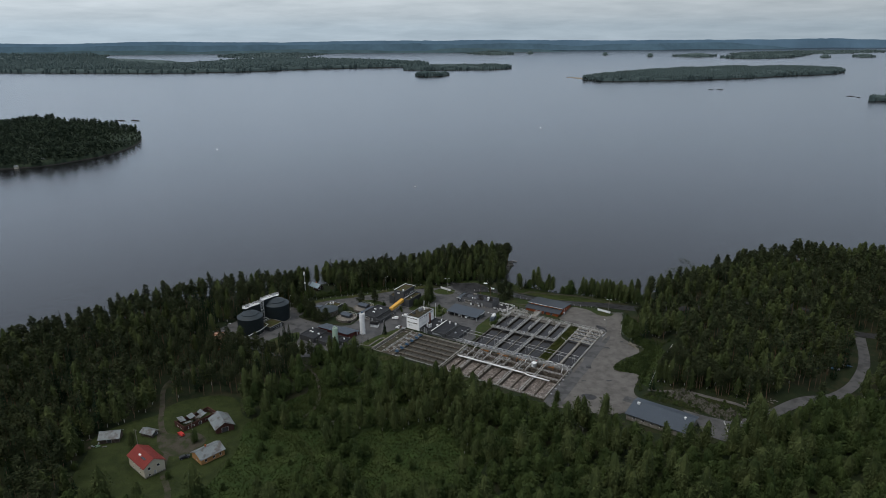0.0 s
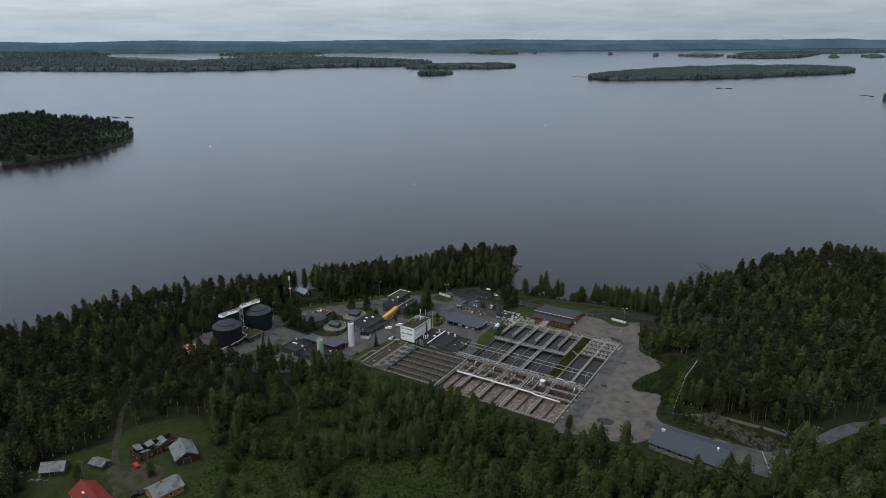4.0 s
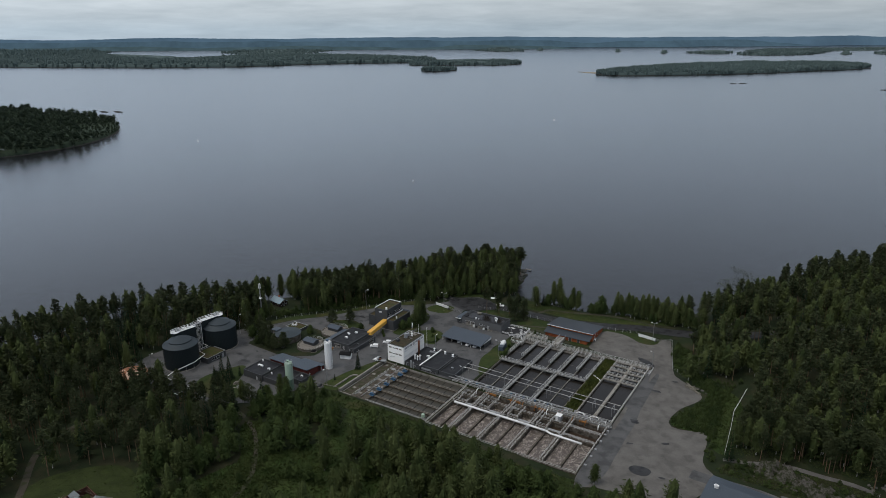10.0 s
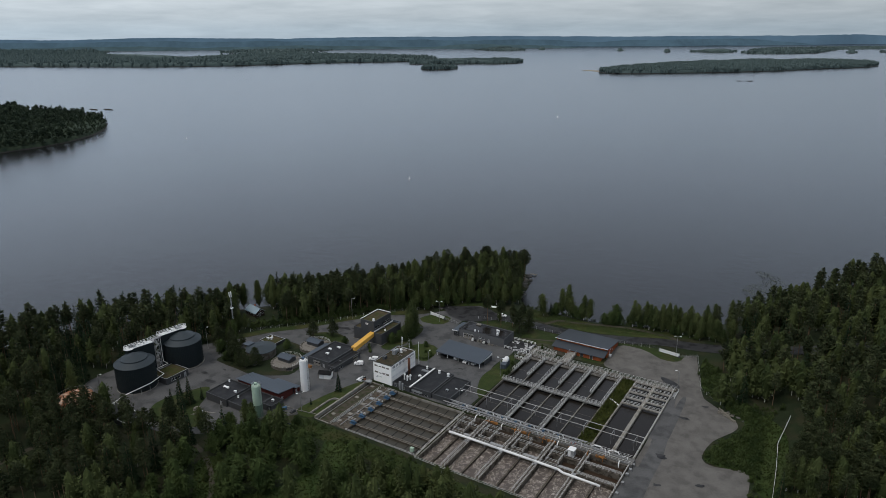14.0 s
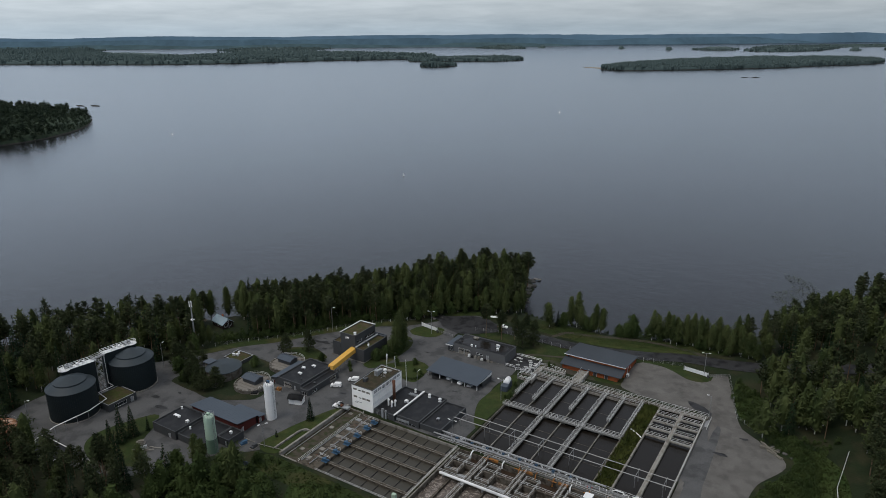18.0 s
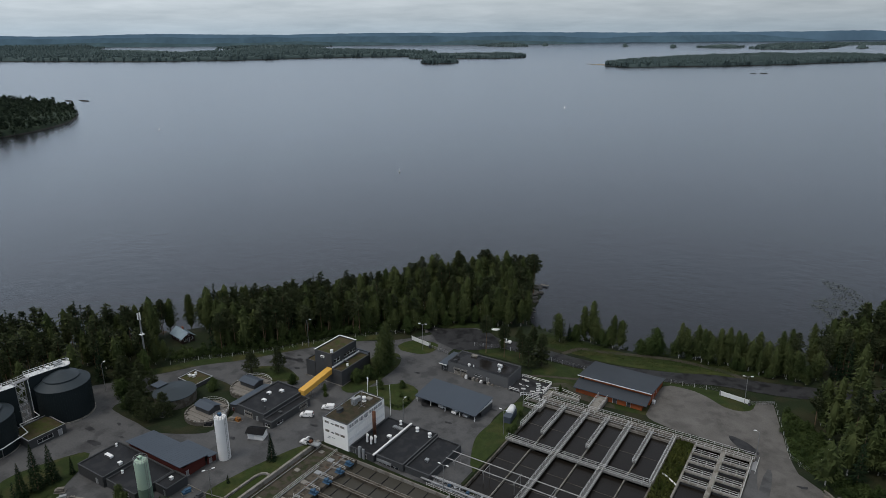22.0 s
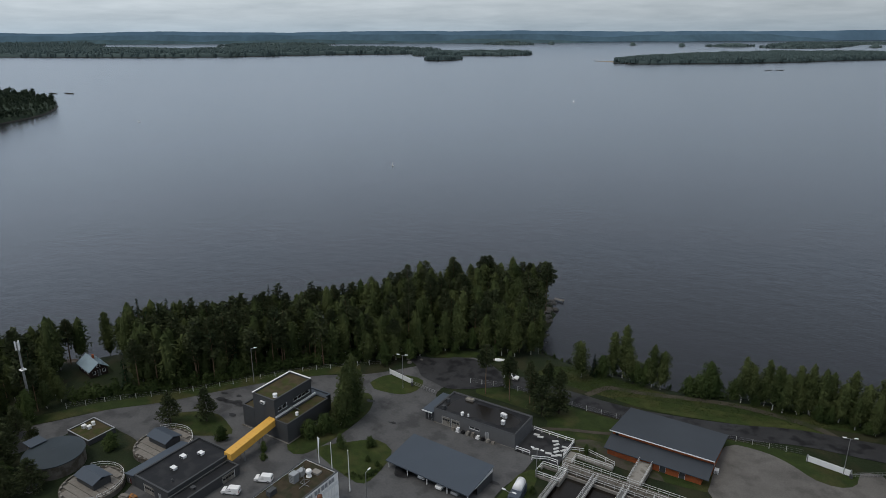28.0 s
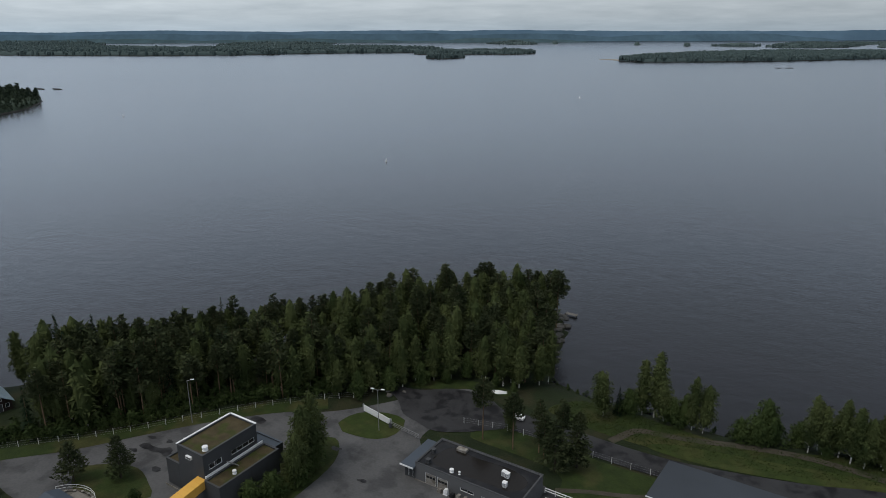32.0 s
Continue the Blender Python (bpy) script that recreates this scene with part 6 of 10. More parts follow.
# garage-office by the gate
shop = thing("workshop", (-26, 31.5, -1.0), "long grey workshop with garage doors and ponded black roof", "building")
GREYCLAD = mat("mid_grey_cladding", (0.105, 0.106, 0.108), 0.6, 0.15, 3.0, 0.2, bump=0.08)
flat_block(shop, -37.4, 26.6, -13.9, 36.6, -1.2, 3.3, GREYCLAD, FELT, south=[(2.4, 4.9, 0.5, 3.0, "garage"), (5.2, 7.7, 0.5, 3.0, "garage"), (10.6, 13.6, 2.0, 2.7, "window"), (15.2, 16.3, 0.4, 2.6, "door")], seams=3.4, coping=DARK, cw=0.2)
slab(shop, "porch_roof", -40.6, 25.8, 2.1, -37.4, 36.0, 2.3, SHEET)
wall(shop, (-40.2, 26.8), (-37.4, 26.8), -1.2, 2.1, DARK, [(0.9, 2.0, 0.5, 2.7, "dark")])
slab(shop, "porch_fascia", -40.7, 25.72, 1.98, -37.4, 25.8, 2.32, WHITEMETAL)
bm = bmesh.new()
pond = spline([(-35, 29), (-30, 28.2), (-22, 28.6), (-16.5, 29), (-15.5, 33), (-20, 35), (-28, 34.6), (-34, 35)], True, 1.0)
bm.faces.new([bm.verts.new((px, py, 3.06)) for px, py in pond])
part("puddle", bm, TANKWATER, shop, "rainwater ponding on the roof")
for x, y in ((-35.2, 28.0), (-36.2, 31.5)):
    unit(shop, x, y, 3.05, 0.8, 0.8, 0.9, DARK)
for x, y in ((-20.4, 32.6), (-19.6, 32.4), (-18.7, 29.6)):
    unit(shop, x, y, 3.05, 0.8, 0.8, 1.0, WHITEMETAL)
cowl(shop, -29.6, 28.0, 3.05, 0.4, 0.7, WHITEMETAL)
cowl(shop, -27.9, 28.1, 3.05, 0.2, 0.7, WHITEMETAL)
slab(shop, "skylight", -32.6, 34.6, 3.05, -30.4, 35.8, 3.6, PALE)
slab(shop, "plinth", -37.5, 26.5, -1.3, -13.8, 26.56, -0.6, PALE)
rng = np.random.default_rng(8)
for k in range(9):
    x = -31 + 1.45 * k
    h = rng.uniform(0.5, 1.2)
    c = thing("pallet_goods", (x, 25.7, gz(x, 25.7)), "stacked goods and scrap on pallets by the wall", "crate", "goods along the workshop wall")
    bm = boxes((-0.5, -0.4, 0.0, 0.5, 0.4, 0.14), (-0.45, -0.35, 0.14, 0.4, 0.36, 0.14 + h * 0.6), (-0.2, -0.3, 0.14 + h * 0.6, 0.45, 0.3, 0.14 + h))
    part("crate", bm, (TIMBER, WHITEMETAL, RUBBER, PALE)[k % 4], c, local=True)

# red brick building
red = thing("brick_building", (17, 49, -2.2), "orange brick building with a dark sheet roof and lean-to", "building")
wall(red, (5.2, 42.6), (28.8, 42.6), -2.2, 2.5, BRICK, [(1, 2.2, 0.4, 2.5, "dark")])
wall(red, (28.8, 42.9), (28.8, 57.8), -2.2, 0.3, BRICK, [(3, 4.2, 0.2, 2.3, "door"), (7, 8, 1.2, 2.2, "window")])
for gx in (5.2, 28.5):
    bm = bmesh.new()
    tri = [(42.9, 0.3), (57.8, 0.3), (57.8, 0.36), (42.9, 2.35)]
    lo = [bm.verts.new((gx, *p)) for p in tri]
    hi = [bm.verts.new((gx + 0.3, *p)) for p in tri]
    bm.faces.new(lo[::-1])
    bm.faces.new(hi)
    for i in range(4):
        bm.faces.new((lo[i], lo[(i + 1) % 4], hi[(i + 1) % 4], hi[i]))
    part("gable", bm, BRICK, red)
wall(red, (28.8, 58.1), (5.2, 58.1), -2.2, 0.3, BRICK)
wall(red, (5.2, 57.8), (5.2, 42.9), -2.2, 0.3, BRICK)
bm = bmesh.new()
v = [(4.6, 41.9, 2.75), (29.4, 41.9, 2.75), (29.4, 58.8, 0.5), (4.6, 58.8, 0.5)]
lo = [bm.verts.new((p[0], p[1], p[2] - 0.2)) for p in v]
hi = [bm.verts.new(p) for p in v]
bm.faces.new(hi)
bm.faces.new(lo[::-1])
for i in range(4):
    bm.faces.new((lo[i], lo[(i + 1) % 4], hi[(i + 1) % 4], hi[i]))
part("roof", bm, mat("dark_slate_roof", (0.040, 0.046, 0.054), 0.55, 0.12, 5.0, 0.3, bump=0.0), red, "dark slate-grey sheet roof")
bm = bmesh.new()
beam(bm, (4.6, 41.85, 2.66), (29.4, 41.85, 2.66), 0.1, 0.22)
part("fascia", bm, WHITEMETAL, red, "white eaves board")
LROOF = bpy.data.materials["dark_slate_roof"]
bm = bmesh.new()
v = [(4.8, 37.2, 0.5), (29.2, 37.2, 0.5), (29.2, 42.55, 1.55), (4.8, 42.55, 1.55)]
lo = [bm.verts.new((p[0], p[1], p[2] - 0.18)) for p in v]
hi = [bm.verts.new(p) for p in v]
bm.faces.new(hi)
bm.faces.new(lo[::-1])
for i in range(4):
    bm.faces.new((lo[i], lo[(i + 1) % 4], hi[(i + 1) % 4], hi[i]))
part("lean_to_roof", bm, LROOF, red)
wall(red, (5.6, 37.9), (27.6, 37.9), -2.2, 0.45, BRICK, [(12.5, 14.0, 0.2, 2.4, "dark"), (17.0, 18.4, 0.2, 2.4, "dark")])
wall(red, (27.6, 38.2), (27.6, 42.6), -2.2, 0.7, BRICK)
wall(red, (5.6, 42.6), (5.6, 38.2), -2.2, 0.7, BRICK)
slab(red, "plinth", 5.5, 37.84, -2.3, 27.7, 37.9, -1.75, PALE)
unit(red, 29.6, 44.5, -1.9, 0.9, 1.2, 1.1, WHITEMETAL, "wall_unit")
slab(red, "pipe_box", 6.0, 42.2, 1.6, 6.6, 42.6, 2.4, RUBBER)
for k in range(3):
    part("sign", boxes((28.8, 45.0 + 1.6 * k, 0.6 - 0.2 * k, 28.9, 45.8 + 1.6 * k, 1.2 - 0.2 * k)), REDPAINT if k != 1 else WHITEMETAL, red)
land = thing("landing", (14.6, 34.0, -1.5), "pale concrete landing with railings", "platform")
part("deck", boxes((13.4, 28.3, -2.0, 16.6, 37.8, -0.35)), PALE, land)
railing(land, [(13.5, 28.4, -0.35), (13.5, 37.6, -0.35)])
railing(land, [(16.5, 28.4, -0.35), (16.5, 37.6, -0.35)])

# tower with mossy roofs and the yellow conveyor
tower = thing("tower_building", (-68, 4, 0), "charcoal clad tower building with mossy flat roofs", "building")
flat_block(tower, -72.6, -2.2, -65.2, 10.8, 0.0, 11.0, DARK, MOSS, east=[(0.9, 2.3, 7.3, 8.5, "window"), (2.5, 3.9, 7.3, 8.5, "window"), (6.2, 12.0, 7.4, 8.4, "window")], seams=3.7, coping=DARK)
for q in ((-72.75, -2.3, -72.4, 10.95), (-72.75, 10.6, -65.1, 10.95)):
    slab(tower, "white_coping", q[0], q[1], 11.08, q[2], q[3], 11.22, WHITEMETAL, "white roof edge")
flat_block(tower, -64.9, -2.6, -60.8, 12.2, 0.0, 6.0, DARK, MOSS, seams=3.7, coping=DARK)
slab(tower, "flashing", -65.15, -2.2, 6.1, -64.95, 12.0, 6.6, WHITEMETAL, "white flashing strip")
flat_block(tower, -77.0, -2.0, -72.9, 8.5, 0.0, 6.3, DARK, MOSS, seams=3.7, coping=DARK)
flat_block(tower, -70.5, 11.2, -63.0, 15.5, 0.0, 5.0, DARK, SHEET, seams=0, coping=SHEET)
slab(tower, "plinth", -77.1, -2.75, -0.6, -60.7, -2.65, 0.9, PALE)
slab(tower, "plinth", -60.75, -2.6, -0.6, -60.65, 12.2, 0.9, PALE)
cowl(tower, -66.6, -0.4, 10.75, 0.5, 0.9, WHITEMETAL)
cowl(tower, -62.2, 2.2, 5.75, 0.35, 0.8, WHITEMETAL)
unit(tower, -69.0, -2.4, 9.2, 1.4, 0.5, 0.5, WHITEMETAL, "wall_lamp")
bm = bmesh.new()
beam(bm, (-64.7, 2.6, 7.3), (-64.3, 4.3, 5.8), 0.06, 0.2)
roof_stair = part("roof_stair", bm, STEEL, tower)
for i in range(8):
    part("step", boxes((-64.6 + 0.05 * i, 2.6 + 0.22 * i, 5.8 + 0.2 * (7 - i), -63.7 + 0.05 * i, 2.75 + 0.22 * i, 5.95 + 0.2 * (7 - i))), STEEL, roof_stair)
conv = thing("conveyor_bridge", (-65, -10, 4), "enclosed sloping conveyor bridge in ochre yellow sheet", "conveyor")
bm = bmesh.new()
ends = []
for (x, y, zl, zh) in ((-66.1, -2.25, 4.2, 6.0), (-64.9, -17.5, 3.3, 5.1)):
    ends.append([bm.verts.new(p) for p in ((x - 1.15, y, zl), (x + 1.15, y, zl), (x + 1.15, y, zh), (x - 1.15, y, zh))])
for i in range(4):
    bm.faces.new((ends[0][i], ends[1][i], ends[1][(i + 1) % 4], ends[0][(i + 1) % 4]))
bm.faces.new(ends[0])
bm.faces.new(ends[1][::-1])
part("body", bm, YELLOW, conv)
for k in range(1, 12):
    f = k / 12
    x, y, zl = -66.1 + 1.2 * f, -2.25 - 15.25 * f, 4.2 - 0.9 * f
    bm = bmesh.new()
    box(bm, x - 1.18, y - 0.03, zl - 0.02, x + 1.18, y + 0.03, zl + 1.83)
    part("sheet_seam", bm, YELLOW, conv)
for f in (0.3, 0.72):
    x, y, zl = -66.1 + 1.2 * f, -2.25 - 15.25 * f, 4.2 - 0.9 * f
    part("leg", boxes((x - 0.9, y - 0.1, gz(x, y) - 0.2, x - 0.7, y + 0.1, zl), (x + 0.7, y - 0.1, gz(x, y) - 0.2, x + 0.9, y + 0.1, zl)), STEEL, conv)

# sludge hall at the low end of the conveyor
sl = thing("sludge_hall", (-70, -25, 0.6), "charcoal sludge hall with a black felt roof and garage doors", "building")
flat_block(sl, -76.8, -33.2, -65.2, -15.8, 0.2, 4.4, DARK, FELT, south=[(3.0, 6.6, 0.7, 3.3, "garage"), (8.0, 9.0, 0.7, 2.8, "door")], seams=2.9, coping=DARK)
flat_block(sl, -64.9, -34.2, -61.2, -17.6, 0.2, 3.5, DARK, FELT, south=[(0.8, 3.0, 1.2, 2.4, "window")], east=[(2, 4.4, 1.2, 2.2, "window"), (11.5, 15.0, 0.5, 2.9, "garage")], seams=2.9, coping=DARK)
roof_bm = bmesh.new()
v = [(-80.2, -33.4, 3.6), (-76.9, -33.4, 4.2), (-76.9, -18.5, 4.2), (-80.2, -18.5, 3.6)]
lo = [roof_bm.verts.new((p[0], p[1], p[2] - 0.15)) for p in v]
hi = [roof_bm.verts.new(p) for p in v]
roof_bm.faces.new(hi)
roof_bm.faces.new(lo[::-1])
for i in range(4):
    roof_bm.faces.new((lo[i], lo[(i + 1) % 4], hi[(i + 1) % 4], hi[i]))
part("lean_to_roof", roof_bm, SHEET, sl)
wall(sl, (-80.0, -33.2), (-76.9, -33.2), 0.2, 3.5, DARK, [(0.9, 1.8, 0.5, 2.6, "door")], leaf=OXIDE)
wall(sl, (-80.0, -18.6), (-80.0, -33.0), 0.2, 3.4, DARK)
for x, y in ((-71.5, -27.0), (-71.0, -20.0), (-73.4, -23.0)):
    unit(sl, x, y, 4.15, 1.3, 1.0, 0.5, WHITEMETAL)
unit(sl, -63.2, -28.5, 3.25, 1.0, 0.8, 0.5, DARK)
cowl(sl, -68.0, -30.0, 4.15, 0.25, 0.6, DARK)

# red sheet hall and the black sludge-drying block
oxide = thing("sheet_hall", (-74, -58.5, 1.0), "dark red sheet-clad hall with a blue-grey roof", "building")
wall(oxide, (-85.8, -63.8), (-63.8, -63.8), 0.8, 5.4, OXIDE)
wall(oxide, (-63.8, -63.5), (-63.8, -56.5), 0.8, 4.4, OXIDE, [(1.0, 2.0, 0.3, 2.4, "door")])
wall(oxide, (-63.8, -56.2), (-85.8, -56.2), 0.8, 4.2, OXIDE)
wall(oxide, (-85.8, -56.5), (-85.8, -63.5), 0.8, 4.4, OXIDE)
roof_sheet(oxide, -12.4, 10.8, -6.0, 4.7, 2.9, 3.4, SHEET, 1.0)
wall(oxide, (-63.2, -55.9), (-63.2, -53.4), 0.8, 3.5, OXIDE, [(0.5, 1.5, 0.3, 2.4, "door")])
wall(oxide, (-63.2, -53.1), (-74.6, -53.1), 0.8, 3.3, OXIDE)
wall(oxide, (-74.6, -53.4), (-74.6, -55.9), 0.8, 3.3, OXIDE)
roof_sheet(oxide, -1.0, 11.4, 2.8, 3.05, 5.7, 2.6, SHEET, 1.0, "lean_to_roof")
dry = thing("drying_block", (-76, -72, 1.0), "black clad flat-roofed block with roof vents", "building")
flat_block(dry, -89.4, -76.6, -78.2, -64.4, 0.6, 4.6, DARK, FELT, south=[(7.6, 8.8, 0.5, 2.6, "door")], seams=2.7, coping=DARK, cw=0.15)
flat_block(dry, -77.9, -76.0, -66.0, -64.4, 0.6, 3.9, DARK, FELT, south=[(8.4, 9.4, 0.5, 2.6, "door")], seams=2.7, coping=DARK, cw=0.15)
flat_block(dry, -65.7, -70.4, -61.0, -64.2, 0.6, 3.9, DARK, FELT, south=[(3.2, 4.0, 0.5, 2.6, "door")], seams=0, coping=DARK, cw=0.15)
unit(dry, -85.6, -70.0, 4.35, 2.6, 0.9, 0.5, WHITEMETAL)
unit(dry, -79.8, -70.6, 4.35, 0.9, 0.9, 0.7, WHITEMETAL)
unit(dry, -63.6, -67.0, 3.65, 0.8, 0.8, 0.7, WHITEMETAL)
cowl(dry, -88.3, -66.0, 4.3, 0.3, 0.9, WHITEMETAL)
cowl(dry, -76.8, -72.0, 3.65, 0.3, 0.8, WHITEMETAL)

# silos


def silo(x, y, r, z0, z1, m, label, skirt=None):
    s = thing("silo", (x, y, z0), label, "silo", "process silos")
    bm = bmesh.new()
    low = z0 + (z1 - z0) * 0.42 if skirt else z0
    lathe(bm, [(r, low), (r, z1), (r * 0.92, z1 + 0.25), (r * 0.3, z1 + 0.55)], 24, x, y)
    part("shell", bm, m, s, smooth=False)
    if skirt:
        bm = bmesh.new()
        lathe(bm, [(r * 1.03, z0), (r * 1.03, low + 0.05)], 24, x, y)
        part("skirt", bm, skirt, s)
    bm = bmesh.new()
    n = 14
    for i in range(n):
        a, b = (2 * math.pi * k / n for k in (i, i + 1))
        pa, pb = (Vector((x + r * math.cos(q), y + r * math.sin(q), z1)) for q in (a, b))
        beam(bm, pa, pa + Vector((0, 0, 1.1)), 0.06, 0.06)
        for h in (0.55, 1.1):
            beam(bm, pa + Vector((0, 0, h)), pb + Vector((0, 0, h)), 0.06, 0.06)
    part("top_railing", bm, STEEL, s)
    bm = bmesh.new()
    for o in (-0.25, 0.25):
        beam(bm, (x + r + 0.15, y + o, z0), (x + r + 0.15, y + o, z1 + 1.1), 0.06, 0.06)
    for k in range(int((z1 - z0) / 0.5)):
        beam(bm, (x + r + 0.15, y - 0.25, z0 + 0.5 * k), (x + r + 0.15, y + 0.25, z0 + 0.5 * k), 0.04, 0.04)
    part("ladder", bm, STEEL, s)
    unit(s, x - 0.2, y, z1 + 0.5, 0.9, 0.8, 0.7, BLUE if not skirt else MINT, "filter_unit")
    part("footing", boxes((x - r * 1.5, y - r * 1.5, z0 - 0.8, x + r * 1.5, y + r * 1.5, z0)), PALE, s)
    return s


silo(-61.8, -51.3, 1.7, 1.4, 14.2, WHITEMETAL, "tall white silo with a blue filter on top")
silo(-63.6, -74.4, 1.65, 0.9, 13.6, MINT, "mint green silo with a darker green skirt", MINTDARK)

# digesters
for k, (x, y, turn) in enumerate(((-122.3, -83.3, 55), (-123.0, -60.0, 235))):
    dg = thing("digester", (x, y, 0.9), "charcoal clad digester tank with a stepped conical roof", "tank", "digester tanks")
    bm = bmesh.new()
    lathe(bm, [(7.6, 1.5), (7.6, 11.7)], 72, x, y)
    part("shell", bm, TANK, dg)
    bm = bmesh.new()
    for i in range(72):
        q = 2 * math.pi * i / 72
        beam(bm, (x + 7.61 * math.cos(q), y + 7.61 * math.sin(q), 1.6), (x + 7.61 * math.cos(q), y + 7.61 * math.sin(q), 11.6), 0.04, 0.05)
    part("cladding_rib", bm, TANK, dg)
    bm = bmesh.new()
    lathe(bm, [(7.85, 0.4), (7.85, 1.5)], 48, x, y)
    part("plinth", bm, PALE, dg, "pale concrete ring at the foot")
    bm = bmesh.new()
    lathe(bm, [(7.75, 11.7), (7.75, 11.85), (5.1, 13.3)], 64, x, y)
    part("roof", bm, TANKROOF, dg)
    bm = bmesh.new()
    lathe(bm, [(5.1, 13.25), (5.1, 13.75), (0.4, 15.4)], 64, x, y)
    part("roof_cap", bm, TANKROOF, dg)
    # railed platform from the crown to the rim
    top = 15.7
    p0, p1 = (Vector((-127.0, -82.0, top)), Vector((-125.2, -72.4, top))) if k == 0 else (Vector((-126.0, -57.4, top)), Vector((-127.6, -68.0, top)))
    d = (p1 - p0).normalized()
    s_ = Vector((-d.y, d.x, 0))
    bm = bmesh.new()
    beam(bm, p0, p1, 2.6, 0.18)
    lathe(bm, [(2.0, top - 0.1), (2.0, top + 0.1)], 20, p0.x, p0.y)
    part("platform", bm, WHITEMETAL, dg, "pale grating platform with white railings")
    bm = bmesh.new()
    low = Vector((0, 0, 0.5 * (0.6 + top) - top))
    beam(bm, p0 + low - d * 1.2, p1 + low, 2.5, top - 0.8)
    part("service_shaft", bm, TANK, dg, "flat charcoal clad shaft under the platform")
    ring = [p0 - s_ * 1.3 - d * 0.0, p0 - s_ * 1.0 - d * 1.5, p0 - d * 1.9, p0 + s_ * 1.0 - d * 1.5, p0 + s_ * 1.3]
    railing(dg, [p1 - s_ * 1.3, *ring, p1 + s_ * 1.3], gap=1.5, r=0.06, m=WHITEMETAL)
    for i, (o, w, h) in enumerate(((0.5, 1.2, 1.0), (2.8, 0.8, 0.7), (-0.8, 0.9, 1.2), (4.8, 0.6, 0.9))):
        q = p0 + d * (1.5 + o)
        unit(dg, q.x, q.y, top + 0.1, w, w, h, WHITEMETAL if i % 2 else GREYMETAL, "valve_box")
    bm = bmesh.new()
    q = p0 + d * 1.0
    tube(bm, (q.x, q.y, top), (q.x, q.y, top + 2.0), 0.12, n=6)
    part("vent_pipe", bm, STEEL, dg)
stair = thing("stair_tower", (-125.1, -71.3, 1.0), "galvanised open stair tower linking the digesters", "stair")
for x in (-126.2, -124.0):
    for y in (-72.7, -70.3):
        part("post", boxes((x - 0.08, y - 0.08, 0.8, x + 0.08, y + 0.08, 16.8)), STEEL, stair)
for k in range(7):
    z = 1.2 + 2.1 * k
    y0, y1 = (-72.5, -70.5) if k % 2 else (-70.5, -72.5)
    xs = -126.0 + (0.9 if k % 2 else 0.0)
    bm = bmesh.new()
    beam(bm, (xs + 0.86, y0, z), (xs + 0.86, y1, z + 2.1), 0.05, 0.2)
    flight = part("flight", bm, STEEL, stair)
    for i in range(9):
        f = i / 8
        part("step", boxes((xs, y0 + (y1 - y0) * f - 0.14, z + 2.1 * f, xs + 0.83, y0 + (y1 - y0) * f + 0.14, z + 2.1 * f + 0.05)), STEEL, flight)
    slab(stair, "landing", -126.2, min(y1, y1 + 0.0) - 0.5, z + 2.08, -124.0, y1 + 0.5, z + 2.14, STEEL)
    railing(stair, [(-124.0, -72.7, z + 1.0), (-124.0, -70.3, z + 1.0)], h=0.9, gap=1.2)
    railing(stair, [(-126.2, -72.7, z + 1.0), (-124.0, -72.7, z + 1.0)], h=0.9, gap=1.2)
bridge_y(stair, -126.4, -72.6, -67.9, 1.6, 15.7, True, STEEL)
annex = thing("digester_annex", (-113, -71.8, 1.0), "small dark annex with a mossy roof between the digesters", "building")
flat_block(annex, -121.9, -77.4, -112.2, -66.8, 0.6, 4.0, DARK, MOSS, south=[(1.6, 4.8, 1.2, 2.4, "window")], east=[(2.0, 6.5, 1.2, 2.4, "window"), (8.0, 9.2, 0.4, 2.6, "door")], seams=2.5, coping=GREYMETAL, cw=0.2)
slab(annex, "plinth", -112.2, -77.5, 0.4, -112.05, -66.7, 1.0, PALE)
wpipe = thing("gas_pipe", (-118, -84, 2), "long white gas pipe on low supports", "pipe")
bm = bmesh.new()
run = [(-122.4, -74.4, 4.5), (-116.1, -75.4, 4.55), (-113.9, -83.0, 4.5), (-114.0, -88.0, 4.5), (-114.4, -94.5, 4.4), (-113.0, -99.6, 4.3), (-113.0, -99.6, 3.4)]
for a, b in zip(run, run[1:]):
    tube(bm, a, b, 0.15, n=8)
run = [(-125.9, -68.3, 15.5), (-125.9, -68.3, 4.5), (-122.4, -68.6, 4.5), (-122.4, -74.4, 4.5)]
for a, b in zip(run, run[1:]):
    tube(bm, a, b, 0.12, n=8)
part("pipe", bm, WHITEMETAL, wpipe)
for f in (0.2, 0.45, 0.7, 0.93):
    x, y, z = -113.9 - 1.2 * f, -80.5 - 15 * f, 4.5
    part("support", boxes((x - 0.07, y - 0.07, gz(x, y) - 0.2, x + 0.07, y + 0.07, z - 0.15)), STEEL, wpipe)
